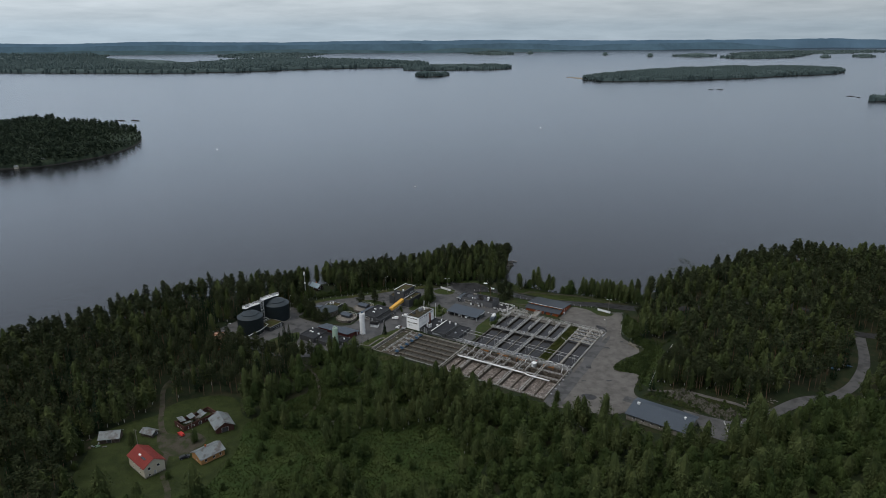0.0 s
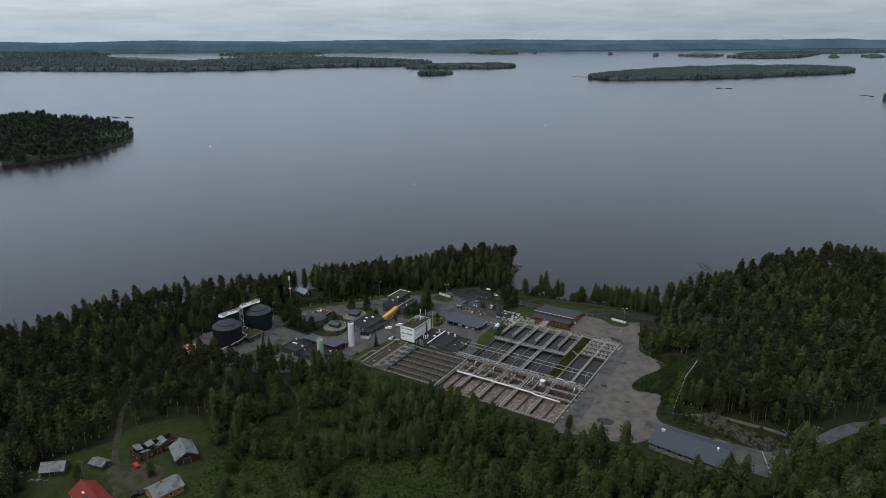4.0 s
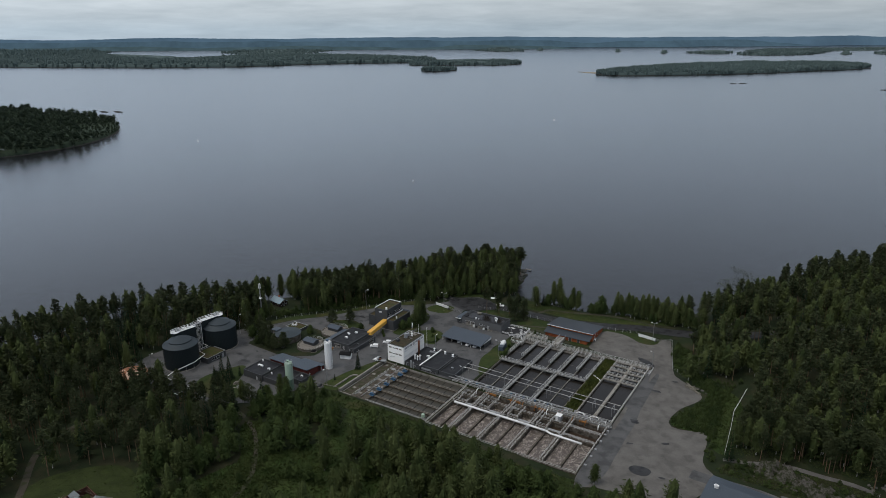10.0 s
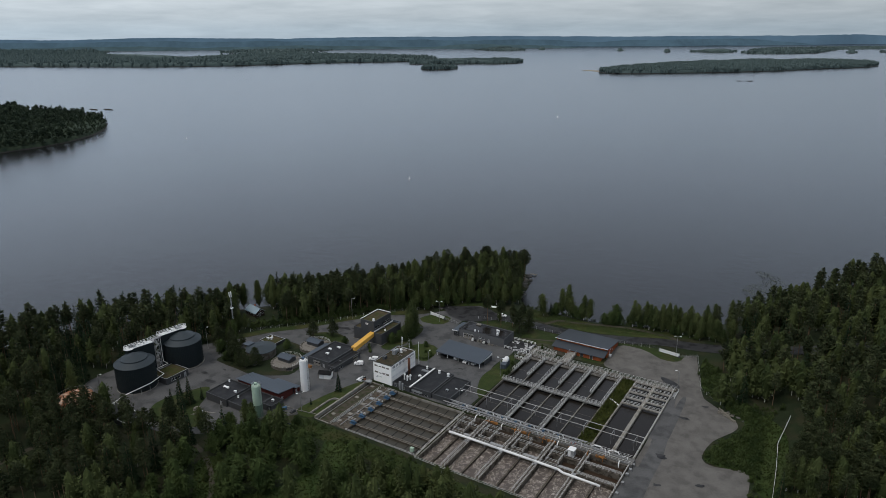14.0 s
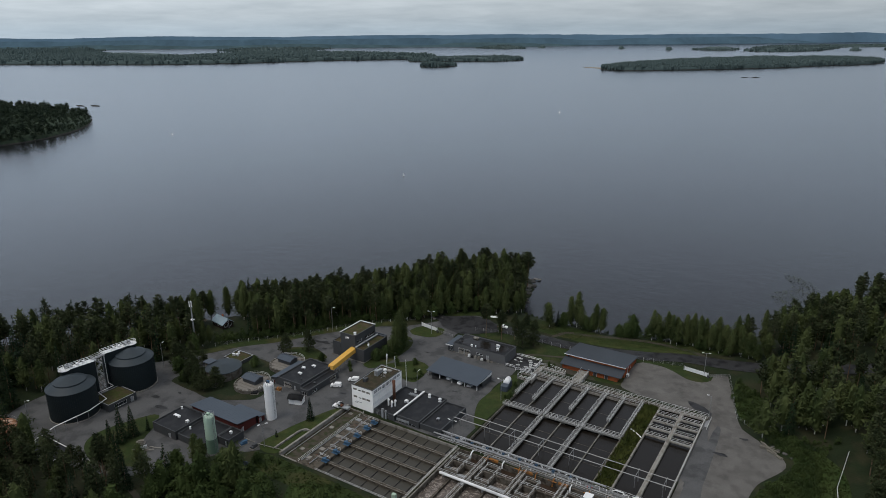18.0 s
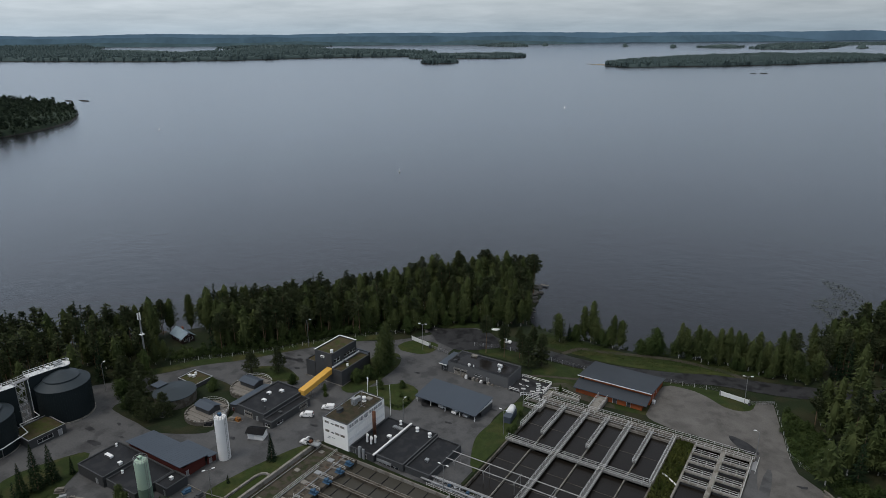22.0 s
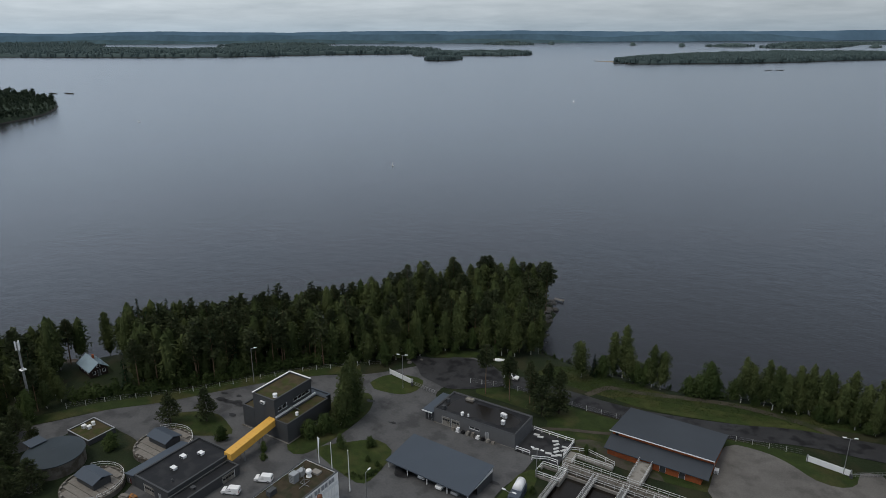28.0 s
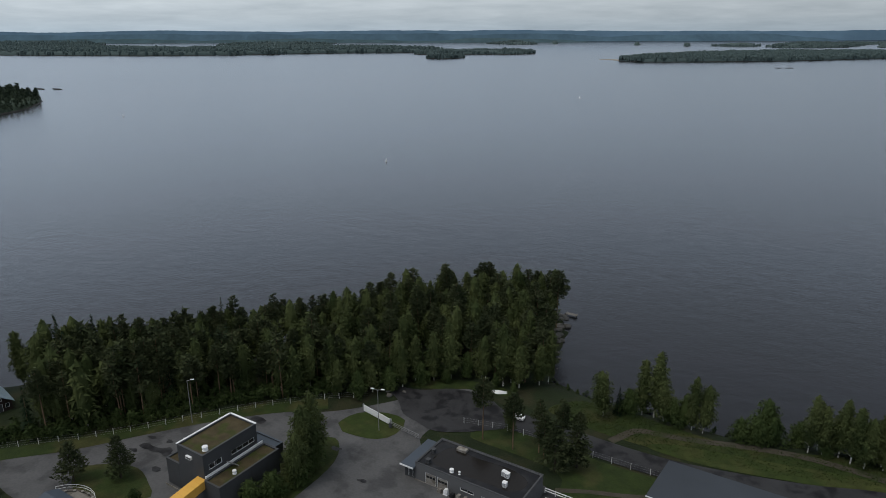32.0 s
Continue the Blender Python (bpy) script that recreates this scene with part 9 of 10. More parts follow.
def vehicle(name, label, paint, length, width, height, van, group, at):
    """A small car or van: shaped body, glass, four wheels, lamps. Its nose points along +x."""
    v = thing(name, (0, 0, 0), label, "car" if not van else "van", group)
    L, W, H_ = length / 2, width / 2, height
    if van:
        prof = [(-L, 0.35), (L, 0.35), (L, 0.85), (L - 0.15, 1.0), (L - 0.95, 1.12), (L - 1.55, H_ - 0.08), (L - 1.9, H_), (-L + 0.12, H_), (-L, H_ - 0.25)]
    else:
        prof = [(-L, 0.35), (L, 0.35), (L, 0.75), (L - 0.2, 0.88), (L - 1.15, 0.98), (L - 1.85, H_ - 0.06), (L - 2.2, H_), (-L + 0.9, H_ - 0.03), (-L + 0.25, 0.98), (-L, 0.9)]
    bm = bmesh.new()
    sides = []
    for s in (-1, 1):
        sides.append([bm.verts.new((x, s * (W - (0.14 * max(0, z - 0.95) / max(0.1, H_ - 0.95))), z)) for x, z in prof])
    n = len(prof)
    for i in range(n):
        bm.faces.new((sides[0][i], sides[0][(i + 1) % n], sides[1][(i + 1) % n], sides[1][i]))
    bm.faces.new(sides[0][::-1])
    bm.faces.new(sides[1])
    bmesh.ops.recalc_face_normals(bm, faces=bm.faces)
    bmesh.ops.bevel(bm, geom=bm.edges[:], offset=0.05, segments=1, affect="EDGES")
    body = part("body", bm, paint, v, local=True)
    k = 4 if van else 4
    (x0, z0), (x1, z1) = prof[k], prof[k + 1]
    bm = bmesh.new()
    e = 0.025
    bm.faces.new([bm.verts.new(p) for p in ((x0 - 0.06 + e, -W + 0.16, z0 + 0.06 + e), (x0 - 0.06 + e, W - 0.16, z0 + 0.06 + e), (x1 + 0.04 + e, W - 0.24, z1 - 0.02 + e), (x1 + 0.04 + e, -W + 0.24, z1 - 0.02 + e))])
    part("windscreen", bm, GLASS, body, local=True)
    for s in (-1, 1):
        bm = bmesh.new()
        y = s * (W - 0.035)
        xs = (x0 - 0.35, x1 - 0.05, x1 - (0.75 if van else 1.6), x1 - (0.75 if van else 2.0))
        pts = [(xs[0], y, 1.02), (xs[1], s * (W - 0.11), H_ - 0.16), (xs[2], s * (W - 0.11), H_ - 0.16), (xs[3], y, 1.02)]
        bm.faces.new([bm.verts.new(p) for p in (pts if s < 0 else pts[::-1])])
        part("side_window", bm, GLASS, body, local=True)
    part("rear_window", boxes((-L - 0.012, -W + 0.3, 1.1 if van else 0.98, -L + 0.02, W - 0.3, H_ - 0.4 if van else 1.15)), GLASS, body, local=True)
    for s in (-1, 1):
        part("headlight", boxes((L - 0.03, s * (W - 0.3) - 0.16, 0.62, L + 0.015, s * (W - 0.3) + 0.16, 0.8)), GREYMETAL, body, local=True)
        part("tail_light", boxes((-L - 0.015, s * (W - 0.18) - 0.09, 0.75, -L + 0.03, s * (W - 0.18) + 0.09, 1.15 if van else 0.9)), REDPAINT, body, local=True)
        for x in (L - 0.8, -L + 0.75):
            bm = bmesh.new()
            tube(bm, (x, s * (W - 0.2), 0.32), (x, s * (W + 0.01), 0.32), 0.32, n=14)
            tyre = part("wheel", bm, RUBBER, v, local=True)
            bm = bmesh.new()
            tube(bm, (x, s * (W + 0.0), 0.32), (x, s * (W + 0.025), 0.32), 0.19, n=10)
            part("rim", bm, GREYMETAL, tyre, local=True)
    for o in (v,):
        o.matrix_basis = at
    return v


def parked(x, y, turn, lift=0.07):
    return pose(x, y, gz(x, y) + lift, 0, 0, turn)


van = vehicle("van", "white delivery van parked on the asphalt", WHITEMETAL, 4.0, 1.7, 1.72, True, "parked vans", parked(-54.8, -16.4, 205))
copy_thing(van, parked(-57.4, -23.4, 205))
truck = vehicle("flatbed_truck", "white flatbed truck with rusty load by the basins", WHITEMETAL, 2.6, 1.9, 2.0, False, "parked vans", parked(-47.6, -34.6, 184))
part("flatbed", boxes((-5.2, -0.95, 0.75, -1.2, 0.95, 0.85), (-5.2, -0.95, 0.85, -5.12, 0.95, 1.15), (-5.2, 0.88, 0.85, -1.2, 0.95, 1.15), (-5.2, -0.95, 0.85, -1.2, -0.88, 1.15), (-5.0, -0.4, 0.45, -1.2, 0.4, 0.75)), GREYMETAL, truck, local=True)
part("load", boxes((-2.4, -0.7, 0.85, -1.5, 0.5, 1.4)), RUST, truck, local=True)
bm = bmesh.new()
for s in (-1, 1):
    tube(bm, (-4.2, s * 0.6, 0.32), (-4.2, s * 0.92, 0.32), 0.32, n=14)
part("rear_wheels", bm, RUBBER, truck, local=True)
vehicle("car", "white car standing on the shore road", WHITEMETAL, 4.3, 1.75, 1.46, False, "cars on the road", parked(-30.7, 58.0, 8, 0.14))
vehicle("car", "small dented red car in the farmyard", REDPAINT, 4.0, 1.7, 1.42, False, "farm cars", parked(-62.8, -182.8, 165))
vehicle("car", "dark car by the wooden house", DARKPAINT, 4.2, 1.75, 1.45, False, "farm cars", parked(-47.2, -193.6, 60))

# ---- the farm ----
RUSTY = mat("weathered_boards", (0.075, 0.058, 0.046), 0.9, 0.35, 1.2, 0.15, (0.15, 0.12, 0.095), 0.4, 1.5, bump=0.3)
DARKWOOD = mat("dark_red_boards", (0.070, 0.032, 0.024), 0.9, 0.3, 1.0, 0.15, bump=0.2)
TIN = mat("dull_tin_roof", (0.17, 0.19, 0.195), 0.5, 0.2, 2.5, 0.3, (0.105, 0.10, 0.095), 0.4, 3.0, bump=0.05)
REDTIN = mat("red_tin_roof", (0.180, 0.026, 0.019), 0.5, 0.14, 3.0, 0.3, bump=0.0)
CREAM = mat("cream_board_wall", (0.46, 0.43, 0.34), 0.8, 0.1, 2.0, 0.15, bump=0.05)
OCHRE = mat("ochre_board_wall", (0.34, 0.185, 0.075), 0.85, 0.2, 1.2, 0.15, bump=0.15)


def gable_house(name, label, category, x, y, turn, L, W, h, rise, wm, rm, openings=((), (), (), ()), z=None, over=0.5, seam=0.0, chimney=False):
    g = thing(name, (x, y, gz(x, y) if z is None else z), label, category, turn=turn)
    l, w = L / 2, W / 2
    wall(g, (-l, -w), (l, -w), -0.4, h, wm, openings[0], 0.2, local=True)
    wall(g, (l, -w + 0.2), (l, w - 0.2), -0.4, h, wm, openings[1], 0.2, local=True)
    wall(g, (l, w), (-l, w), -0.4, h, wm, openings[2], 0.2, local=True)
    wall(g, (-l, w - 0.2), (-l, -w + 0.2), -0.4, h, wm, openings[3], 0.2, local=True)
    for s in (-1, 1):
        bm = bmesh.new()
        tri = [bm.verts.new(p) for p in ((s * l, -w, h), (s * l, w, h), (s * l, 0, h + rise))]
        tri2 = [bm.verts.new(p) for p in ((s * (l - 0.2), -w, h), (s * (l - 0.2), w, h), (s * (l - 0.2), 0, h + rise))]
        bm.faces.new(tri)
        bm.faces.new(tri2[::-1])
        for i in range(3):
            bm.faces.new((tri[i], tri2[i], tri2[(i + 1) % 3], tri[(i + 1) % 3]))
        bmesh.ops.recalc_face_normals(bm, faces=bm.faces)
        part("gable", bm, wm, g, local=True)
    k = rise / w
    for s in (-1, 1):
        bm = bmesh.new()
        v = [(-l - over, s * (w + over), h - k * over + 0.05), (l + over, s * (w + over), h - k * over + 0.05), (l + over, 0, h + rise + 0.08), (-l - over, 0, h + rise + 0.08)]
        hi = [bm.verts.new(p) for p in v]
        lo = [bm.verts.new((p[0], p[1], p[2] - 0.14)) for p in v]
        bm.faces.new(hi)
        bm.faces.new(lo[::-1])
        for i in range(4):
            bm.faces.new((lo[i], lo[(i + 1) % 4], hi[(i + 1) % 4], hi[i]))
        bmesh.ops.recalc_face_normals(bm, faces=bm.faces)
        r = part("roof", bm, rm, g, local=True)
        if seam:
            q = -l - over + seam
            while q < l + over - 0.1:
                sb = bmesh.new()
                beam(sb, (q, s * (w + over), h - k * over + 0.08), (q, 0, h + rise + 0.11), 0.05, 0.06)
                part("seam", sb, rm, r, local=True)
                q += seam
    bm = boxes((-l - over, -0.12, h + rise + 0.06, l + over, 0.12, h + rise + 0.16))
    part("ridge", bm, rm, g, local=True)
    if chimney:
        part("chimney", boxes((-0.35 - 0.5, 0.3, h + rise * 0.4, 0.2 - 0.5, 0.85, h + rise + 0.9)), BRICK, g, local=True)
    return g


W_ = "window"
home = gable_house("farmhouse", "cream two-storey farmhouse with a red tin roof", "house", -55.4, -205.6, -11, 14.0, 8.6, 5.0, 2.6, CREAM, REDTIN,
                   ([(1.2, 2.4, 3.3, 4.6, W_), (4, 5.2, 3.3, 4.6, W_), (7, 8.2, 3.3, 4.6, W_), (10, 11.2, 3.3, 4.6, W_), (3, 4.2, 0.9, 1.8, W_), (9, 10.2, 0.9, 1.8, W_)],
                    [(1.4, 2.6, 3.4, 4.7, W_), (5.2, 6.4, 3.4, 4.7, W_), (3.6, 4.6, 0.4, 2.5, "door"), (1.2, 2.2, 0.9, 1.8, W_)], [(2, 3.2, 3.3, 4.6, W_), (8, 9.2, 3.3, 4.6, W_)], []), seam=0.9)
part("solar_panel", boxes((1.0, -2.6, 6.55, 4.2, -1.0, 6.62)), GLASS, home, "dark solar panel on the roof", local=True)
home.children[-1].matrix_basis = Matrix.Translation((0, 0, 0))
part("skylight", boxes((-1.6, -2.2, 6.3, -0.2, -1.2, 6.75)), WHITEMETAL, home, local=True)
part("plinth", boxes((-7.05, -4.35, -0.5, 7.05, -4.302, 0.5), (7.002, -4.3, -0.5, 7.05, 4.3, 0.5)), PALE, home, local=True)
gable_house("log_house", "small ochre wooden house with a tin roof", "house", -39.8, -187.3, -12 + 90, 10.6, 8.0, 2.9, 1.9, OCHRE, TIN, ([(1.5, 2.6, 1.2, 2.4, W_), (5.2, 6.3, 1.2, 2.4, W_), (8.2, 9.2, 1.2, 2.4, W_)], [(2, 3.2, 1.2, 2.4, W_)], [], [(3.2, 4.4, 1.2, 2.4, W_)]), seam=0.9, chimney=True)
gable_house("barn", "dark board barn with a pale tin roof", "barn", -53.0, -168.2, -26, 10.6, 7.8, 3.0, 2.2, DARKWOOD, TIN, ([(1, 3.6, 0.4, 2.9, "dark")], [(2.2, 5.2, 0.4, 2.9, "dark")], [], []), seam=0.9, over=0.7)
gable_house("shed", "grey weathered shed with a tin roof", "shed", -87.0, -200.6, 40, 8.0, 6.2, 2.6, 1.8, RUSTY, TIN, ([(3, 5, 0.4, 2.4, "dark")], [], [], []), seam=0.8, over=0.6)
gable_house("shed", "low open tin-roofed shelter", "shed", -75.4, -189.6, 10, 6.2, 4.0, 1.9, 0.9, RUSTY, TIN, ([], [(0.6, 3.4, 0.4, 2.2, "dark")], [], []), seam=0.8, over=0.5)
ruin = thing("ruined_barn", (-66.6, -171.2, gz(-66.6, -171.2)), "collapsed red-brown log barn with torn roof sheets", "barn", turn=-9)
wall(ruin, (-4.0, -8.5), (4.0, -8.5), -0.4, 2.9, DARKWOOD, [(2.2, 3.2, 1.2, 2.2, W_), (5, 6, 1.2, 2.2, W_)], 0.25, local=True)
wall(ruin, (4.0, -8.25), (4.0, 8.25), -0.4, 2.7, DARKWOOD, [(1.2, 2.2, 1.2, 2.2, W_), (4, 5, 1.2, 2.2, W_), (7, 8.6, 0.4, 2.4, "dark"), (10.5, 11.5, 1.2, 2.2, W_), (13.5, 14.5, 1.2, 2.2, W_)], 0.25, local=True)
wall(ruin, (4.0, 8.5), (-4.0, 8.5), -0.4, 2.5, DARKWOOD, [], 0.25, local=True)
wall(ruin, (-4.0, 8.25), (-4.0, -8.25), -0.4, 2.2, DARKWOOD, [], 0.25, local=True)
part("inner_wall", boxes((-3.7, -0.2, 0, 3.7, 0.1, 2.4)), RUSTY, ruin, local=True)
for k in range(26):
    a = Vector((float(trng.uniform(-3.8, 3.8)), float(trng.uniform(-8, 8)), float(trng.uniform(0.8, 3.0))))
    b = a + Vector((float(trng.uniform(-3, 3)), float(trng.uniform(-2.5, 2.5)), float(trng.uniform(-1.2, 1.0))))
    bm = bmesh.new()
    beam(bm, a, b, 0.18, 0.16)
    part("fallen_rafter", bm, RUSTY, ruin, local=True)
for k, (x, y, z, w, d, t) in enumerate(((-2.2, -6.0, 3.2, 3.6, 3.0, 14), (2.3, -5.2, 3.0, 2.8, 3.4, -18), (-1.6, -1.6, 3.0, 2.6, 3.2, 24), (2.0, 1.6, 3.3, 3.2, 4.0, -14), (-2.0, 3.6, 2.4, 2.6, 2.4, 30))):
    bm = boxes((-w / 2, -d / 2, -0.04, w / 2, d / 2, 0.04))
    bmesh.ops.transform(bm, matrix=pose(x, y, z, 6 * (k - 2), t, 5 * k), verts=bm.verts)
    part("roof_sheet", bm, TIN, ruin, "torn pale tin sheet", local=True)
for k in range(14):
    x, y = -92 + float(trng.uniform(-6, 8)), -209 + float(trng.uniform(-4, 4))
    s = thing("scrap_pile", (x, y, gz(x, y)), "heap of boards and scrap in the grass", "scrap", "farm scrap", turn=float(trng.uniform(0, 180)))
    part("board_stack", boxes((-1.0, -0.3, 0, 1.0, 0.3, 0.25), (-0.6, -0.5, 0.25, 0.8, 0.1, 0.45)), (TIN, RUSTY, MINTDARK)[k % 3], s, local=True)
for x, y, t, lab in ((-806, 181, 55, "grey lakeside villa among the island's trees"), (-800, 140, 30, "small white boathouse on the island shore"), (-790, 262, 70, "pale boathouse on the island shore")):
    gable_house("island_cottage", lab, "house", x, y, t, 9.0 if "villa" in lab else 5.0, 6.5 if "villa" in lab else 3.6, 3.2 if "villa" in lab else 2.2, 2.2, CREAM if "villa" not in lab else PALE, TIN, z=LAKE + (2.0 if "villa" in lab else 0.7))
pole = thing("utility_pole", (-56.4, -181.5, gz(-56.4, -181.5)), "grey wooden power pole in the farmyard", "pole", "farm poles")
bm = bmesh.new()
tube(bm, (0, 0, -0.5), (0, 0, 9), 0.16, 0.11, n=8)
part("shaft", bm, TIMBER, pole, local=True)
part("crossarm", boxes((-0.8, -0.06, 8.4, 0.8, 0.06, 8.55)), TIMBER, pole, local=True)
copy_thing(pole, pose(-71.5, -198.5, gz(-71.5, -198.5), 0, 0, 30))
copy_thing(pole, pose(-4.0, -148, gz(-4, -148), 0, 0, 60))
# the shore cottage
cottage = gable_house("cottage", "dark lakeside cottage with white windows and a pale blue tin roof", "house", -138.0, -5.6, -10, 8.4, 5.0, 2.5, 1.7, mat("black_brown_boards", (0.030, 0.020, 0.017), 0.9, 0.3, 1.0, 0.15, bump=0.2), mat("pale_blue_tin", (0.25, 0.32, 0.36), 0.5, 0.1, 2.0, 0.3, bump=0.0),
                      ([(1.2, 2.2, 1.2, 2.3, W_), (3.6, 4.6, 1.2, 2.3, W_), (6, 7, 1.2, 2.3, W_)], [(0.5, 1.4, 1.2, 2.3, W_), (1.9, 2.8, 0.4, 2.4, "dark"), (3.3, 4.2, 1.2, 2.3, W_)], [], []), seam=0.6, chimney=True)
part("gable_window", boxes((4.2, -0.5, 2.75, 4.26, 0.5, 3.55)), WHITEMETAL, cottage, "white-framed attic window", local=True)
part("pane", boxes((4.26, -0.38, 2.87, 4.28, 0.38, 3.43)), GLASS, cottage, local=True)
sun_deck = thing("timber_deck", (-154.6, -5.0, gz(-154.6, -5.0)), "weathered red-brown timber deck by the water", "deck", turn=38)
for k in range(12):
    part("plank", boxes((-3.2, -1.7 + 0.28 * k, 0.25, 3.2, -1.45 + 0.28 * k, 0.31)), RUSTY, sun_deck, local=True)
for x in (-3.0, 0.0, 3.0):
    for y in (-1.4, 1.3):
        part("post", boxes((x - 0.08, y - 0.08, -1.2, x + 0.08, y + 0.08, 0.25)), TIMBER, sun_deck, local=True)
boat = thing("rowing_boat", (-39.5, 66.5, gz(-39.5, 66.5)), "white rowing boat lying upturned in the grass", "boat", turn=20)
bm = bmesh.new()
ribs_ = [[bm.verts.new((-2 + 0.8 * i, r * math.cos(q), max(0, 0.75 * r * math.sin(q)))) for q in np.linspace(0, math.pi, 7)] for i, r in enumerate((0.1, 0.6, 0.8, 0.75, 0.5, 0.1))]
for a, b in zip(ribs_, ribs_[1:]):
    for i in range(6):
        bm.faces.new((a[i], a[i + 1], b[i + 1], b[i]))
part("hull", bm, WHITEMETAL, boat, local=True)
part("keel", boxes((-1.8, -0.04, 0.3, 1.9, 0.04, 0.64)), WHITEMETAL, boat, local=True)
# long store beside the east road
store = thing("long_store", (117.5, -57, gz(117.5, -57)), "long pale store with a blue-grey gable roof", "building", turn=-6)
wall(store, (-14.2, -7.6), (14.2, -7.6), -0.6, 3.0, PALE, [(3.0 + 4.3 * i, 4.6 + 4.3 * i, 1.9, 2.9, W_) for i in range(6)], local=True)
wall(store, (14.2, -7.3), (14.2, 7.3), -0.6, 3.2, PALE, [(2, 5, 0.4, 3.2, "garage"), (8, 9.2, 0.4, 2.6, "door")], local=True)
wall(store, (14.2, 7.6), (-14.2, 7.6), -0.6, 3.0, PALE, local=True)
wall(store, (-14.2, 7.3), (-14.2, -7.3), -0.6, 3.2, PALE, [(4, 8, 0.4, 3.2, "garage")], local=True)
roof_sheet(store, -14.8, 14.8, -8.2, 3.1, 3.2, 5.0, SHEET, 1.2)
roof_sheet(store, -14.8, 14.8, 8.2, 3.9, 3.2, 5.0, SHEET, 1.2)
for s in (-1, 1):
    bm = bmesh.new()
    f = [bm.verts.new((s * 14.2, yy, zz)) for yy, zz in ((-7.6, 3.0), (7.6, 3.0), (7.6, 3.8), (3.2, 4.8), (-7.6, 3.05))]
    bm.faces.new(f)
    part("gable", bm, PALE, store, local=True)
for x in (-12, -11.4, 10.5):
    bm = bmesh.new()
    lathe(bm, [(0.4, 4.0), (0.4, 5.4), (0.55, 5.45), (0.5, 5.7)], 10, x, 1.0)
    part("roof_vent", bm, WHITEMETAL, store, local=True)
for k in range(8):
    x, y = 174 + 2.4 * k, 30 + 2.2 * k + float(trng.uniform(-2, 2))
    s = thing("stored_boat" if k % 3 == 0 else "tarped_pile", (x, y, gz(x, y)), "upturned pale boat beside the forest road" if k % 3 == 0 else "tarpaulin-covered pile beside the forest road", "boat" if k % 3 == 0 else "pile", "goods beside the forest road", turn=25 * k)
    bm = bmesh.new()
    rings_ = []
    for i, r in enumerate((0.1, 0.6, 0.8, 0.75, 0.5, 0.1)):
        rings_.append([bm.verts.new((-2 + 0.8 * i, r * math.cos(q), max(0, 0.75 * r * math.sin(q)))) for q in np.linspace(0, math.pi, 7)])
    for a, b in zip(rings_, rings_[1:]):
        for i in range(6):
            bm.faces.new((a[i], a[i + 1], b[i + 1], b[i]))
    part("hull" if k % 3 == 0 else "cover", bm, (WHITEMETAL, BLUE, GREYMETAL)[k % 3], s, local=True)
# damp patch and dark spill on the yards
for nm, pts, m, lab in (
                        ("damp_patch", [(77.5, -49.5), (81, -48.6), (84, -50), (83, -53.5), (79, -54.2), (76.5, -52)], WET, "black asphalt grit spill on the yard"), ("damp_patch", [(-34, 6), (-31, 8), (-28, 6), (-29, 3), (-32, 2)], WET, "damp stain on the asphalt"), ("damp_patch", [(54, 37), (59, 36), (63, 32), (61, 30), (56, 33)], WET, "damp stain on the yard"),
                        ("damp_patch", [(65.5, 20), (67.5, 22), (68.5, 0), (69, -30), (70, -50), (66.3, -50), (66, -20)], ASPHALT, "darker damp strip along the basin wall")):
    drape(nm, spline(pts, True, 0.8), m, 0.13, lab, "stain", 1.5)


# vans under the carport roof
for x, y, paint, lab in ((-26.1, 4.6, WHITEMETAL, "white van under the carport roof"), (-20.8, 3.6, WHITEMETAL, "white van under the carport roof"), (-16.8, 3.8, SILVER, "silver van under the carport roof")):
    vehicle("van", lab, paint, 4.3, 1.75, 1.8, True, "vans under the carport", parked(x, y + 1.4, -92))

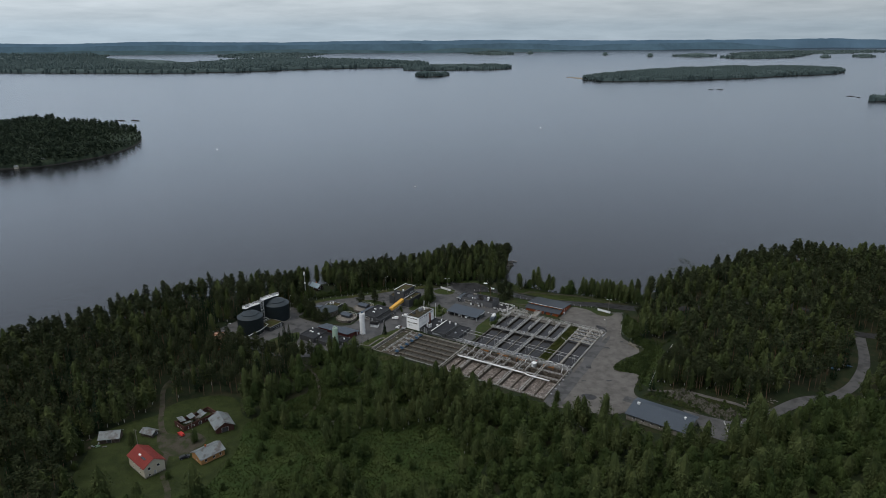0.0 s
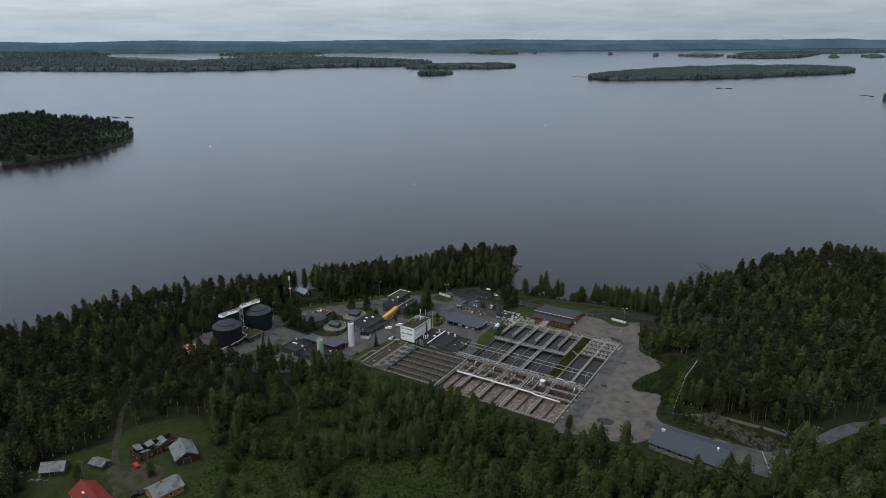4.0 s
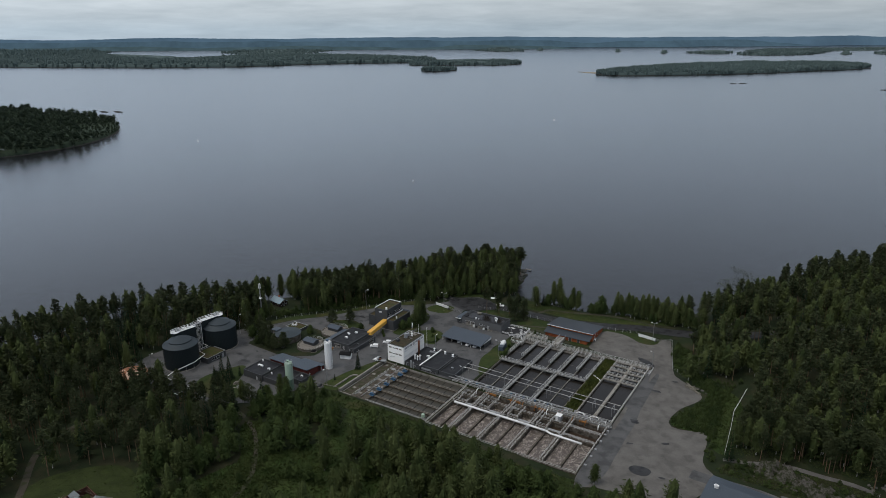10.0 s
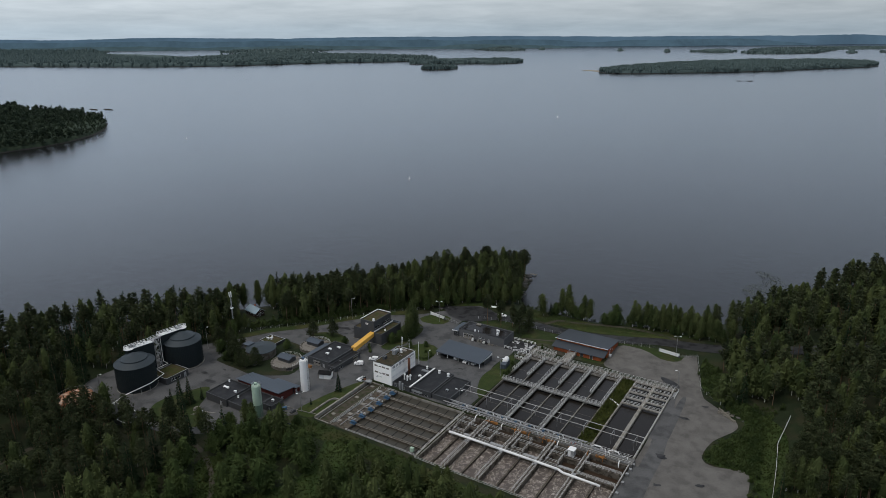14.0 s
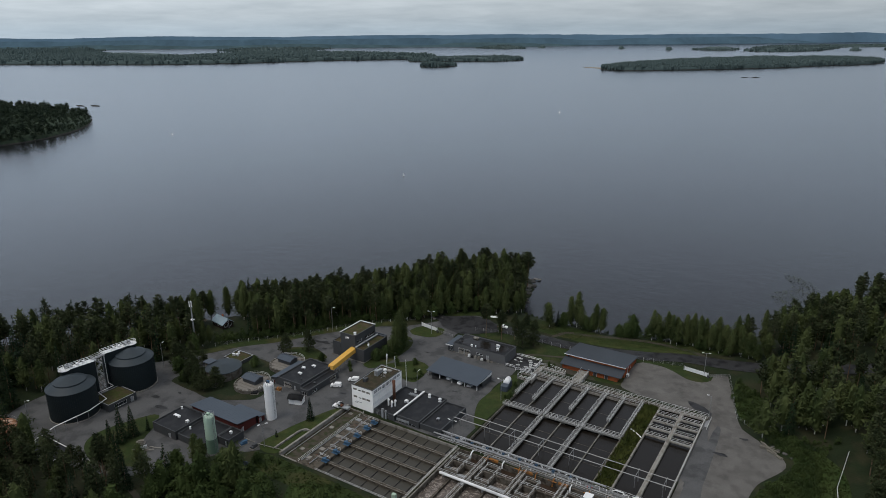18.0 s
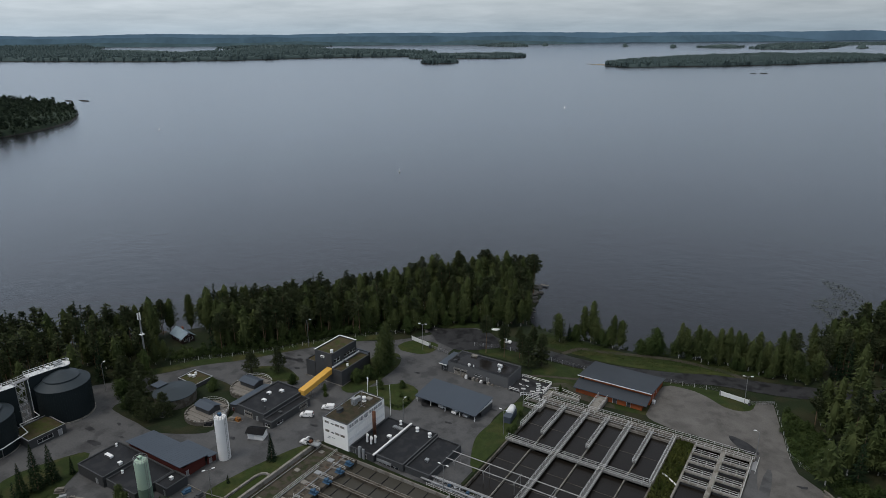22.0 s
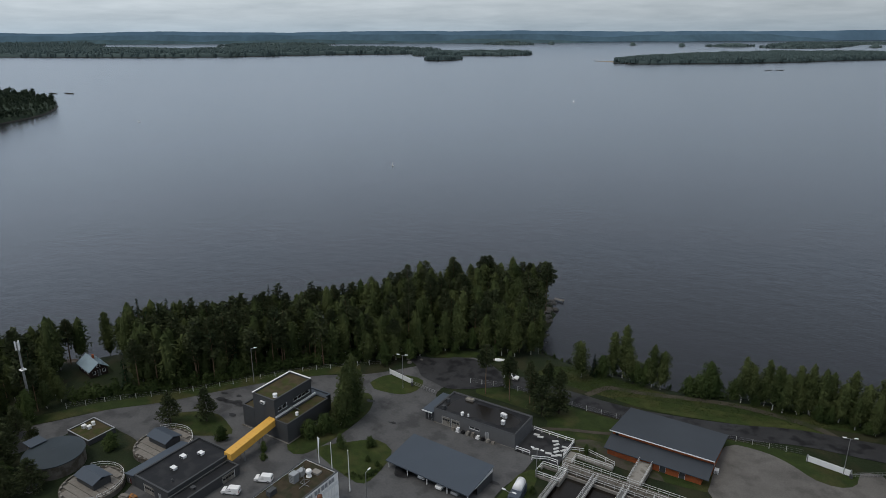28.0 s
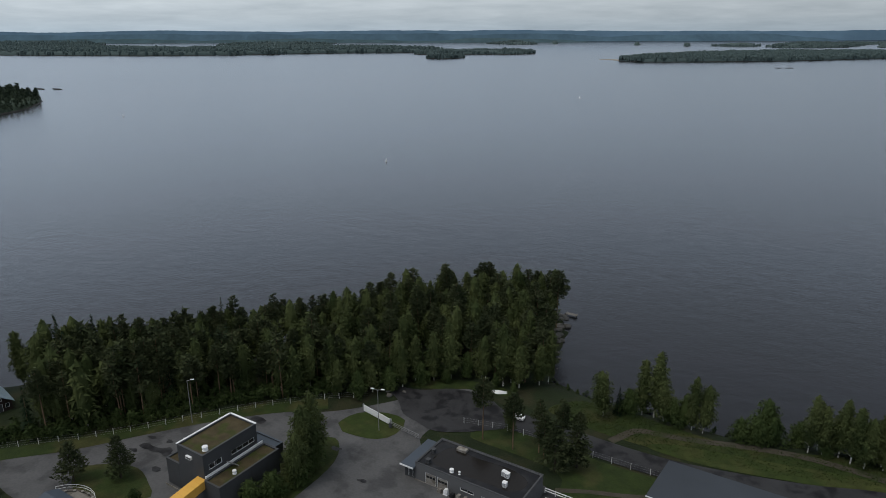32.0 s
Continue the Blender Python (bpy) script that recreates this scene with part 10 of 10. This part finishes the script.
# small dark puddles and patches on the asphalt
prng = np.random.default_rng(17)
for x, y, r in ((-92.5, 3.5, 1.5), (-87.1, 4.2, 2.2), (-82.8, -0.6, 1.0), (-93.2, 1.0, 0.8), (-84.9, 10.4, 1.3), (-80.0, 24.5, 1.6), (-94.8, 6.3, 1.0), (-80.4, 3.0, 1.4), (-79.0, 11.0, 1.8), (-89.6, 7.4, 0.8), (-84.0, 5.6, 0.7), (-58.0, 26.0, 0.9), (-46, 20, 0.8),
                (-108, -62, 1.2), (-103, -56, 0.9), (-100, -66, 1.4), (-96, -60, 0.7), (-68, -44, 1.0), (-52, -26, 0.8), (-20, -2, 0.9), (-12, 12, 1.0), (70, 8, 1.2), (69, -20, 1.6), (72, -36, 1.0), (75, 20, 1.1), (84, -30, 1.3), (88, -52, 1.0)):
    ring = []
    for k in range(9):
        q, rr = 2 * math.pi * k / 9, r * float(prng.uniform(0.45, 1.3))
        ring.append((x + 1.5 * rr * math.cos(q) - 0.5 * rr * math.sin(q), y + 0.7 * rr * math.sin(q) + 0.4 * rr * math.cos(q)))
    drape("damp_patch", spline(ring, True, 0.5), WET, 0.15, "small dark puddle stain on the asphalt", "stain", 0.8)

# ---- odds and ends beside the drying block ----
barrier = thing("road_barrier", (145.5, -51, gz(145.5, -51)), "pale metal barrier fence across the store apron", "fence")
railing(barrier, [(143, -44, gz(143, -44) + 0.1), (145.5, -51, gz(145.5, -51) + 0.1), (148.3, -59, gz(148.3, -59) + 0.1)], h=1.3)
low_pipe = thing("ground_pipe", (-52, -64, 1.0), "pale pipe on short posts beside the road", "pipe")
bm = bmesh.new()
line = [(-60.5, -64.6), (-54.4, -64.5), (-49, -63.4), (-45.6, -62.6)]
for a, b in zip(line, line[1:]):
    tube(bm, (*a, gz(*a) + 0.55), (*b, gz(*b) + 0.55), 0.11, n=8)
part("pipe", bm, PALE, low_pipe)
for a in line[:3]:
    part("post", boxes((a[0] - 0.08, a[1] - 0.08, gz(*a) - 0.1, a[0] + 0.08, a[1] + 0.08, gz(*a) + 0.45)), STEEL, low_pipe)
bluebox = thing("dumpster", (-50.6, -75, gz(-50.6, -75)), "dark blue open steel dumpster at the road edge", "container", turn=12)
part("body", boxes((-2.4, -1.1, 0.15, 2.4, -1.0, 1.5), (-2.4, 1.0, 0.15, 2.4, 1.1, 1.5), (-2.4, -1.0, 0.15, -2.3, 1.0, 1.5), (2.3, -1.0, 0.15, 2.4, 1.0, 1.5), (-2.3, -1.0, 0.15, 2.3, 1.0, 0.3)), NAVY, bluebox, local=True)
for x in (-1.8, 1.8):
    part("skid", boxes((x - 0.1, -1.0, 0, x + 0.1, 1.0, 0.15)), DARK, bluebox, local=True)
prng = np.random.default_rng(5)
for k in range(9):
    f = k / 8
    x, y = -84.5 + 4.4 * f + float(prng.uniform(-0.7, 0.7)), -86 + 3 * f + float(prng.uniform(-0.8, 0.8))
    p = thing("plank", (x, y, gz(x, y) + 0.14 + 0.06 * (k % 3)), "pale weathered plank lying on the grass", "plank", "planks on the lawn", turn=float(prng.uniform(10, 60)))
    part("board", boxes((-1.5, -0.15, -0.03, 1.5, 0.15, 0.03)), PALE, p, local=True)
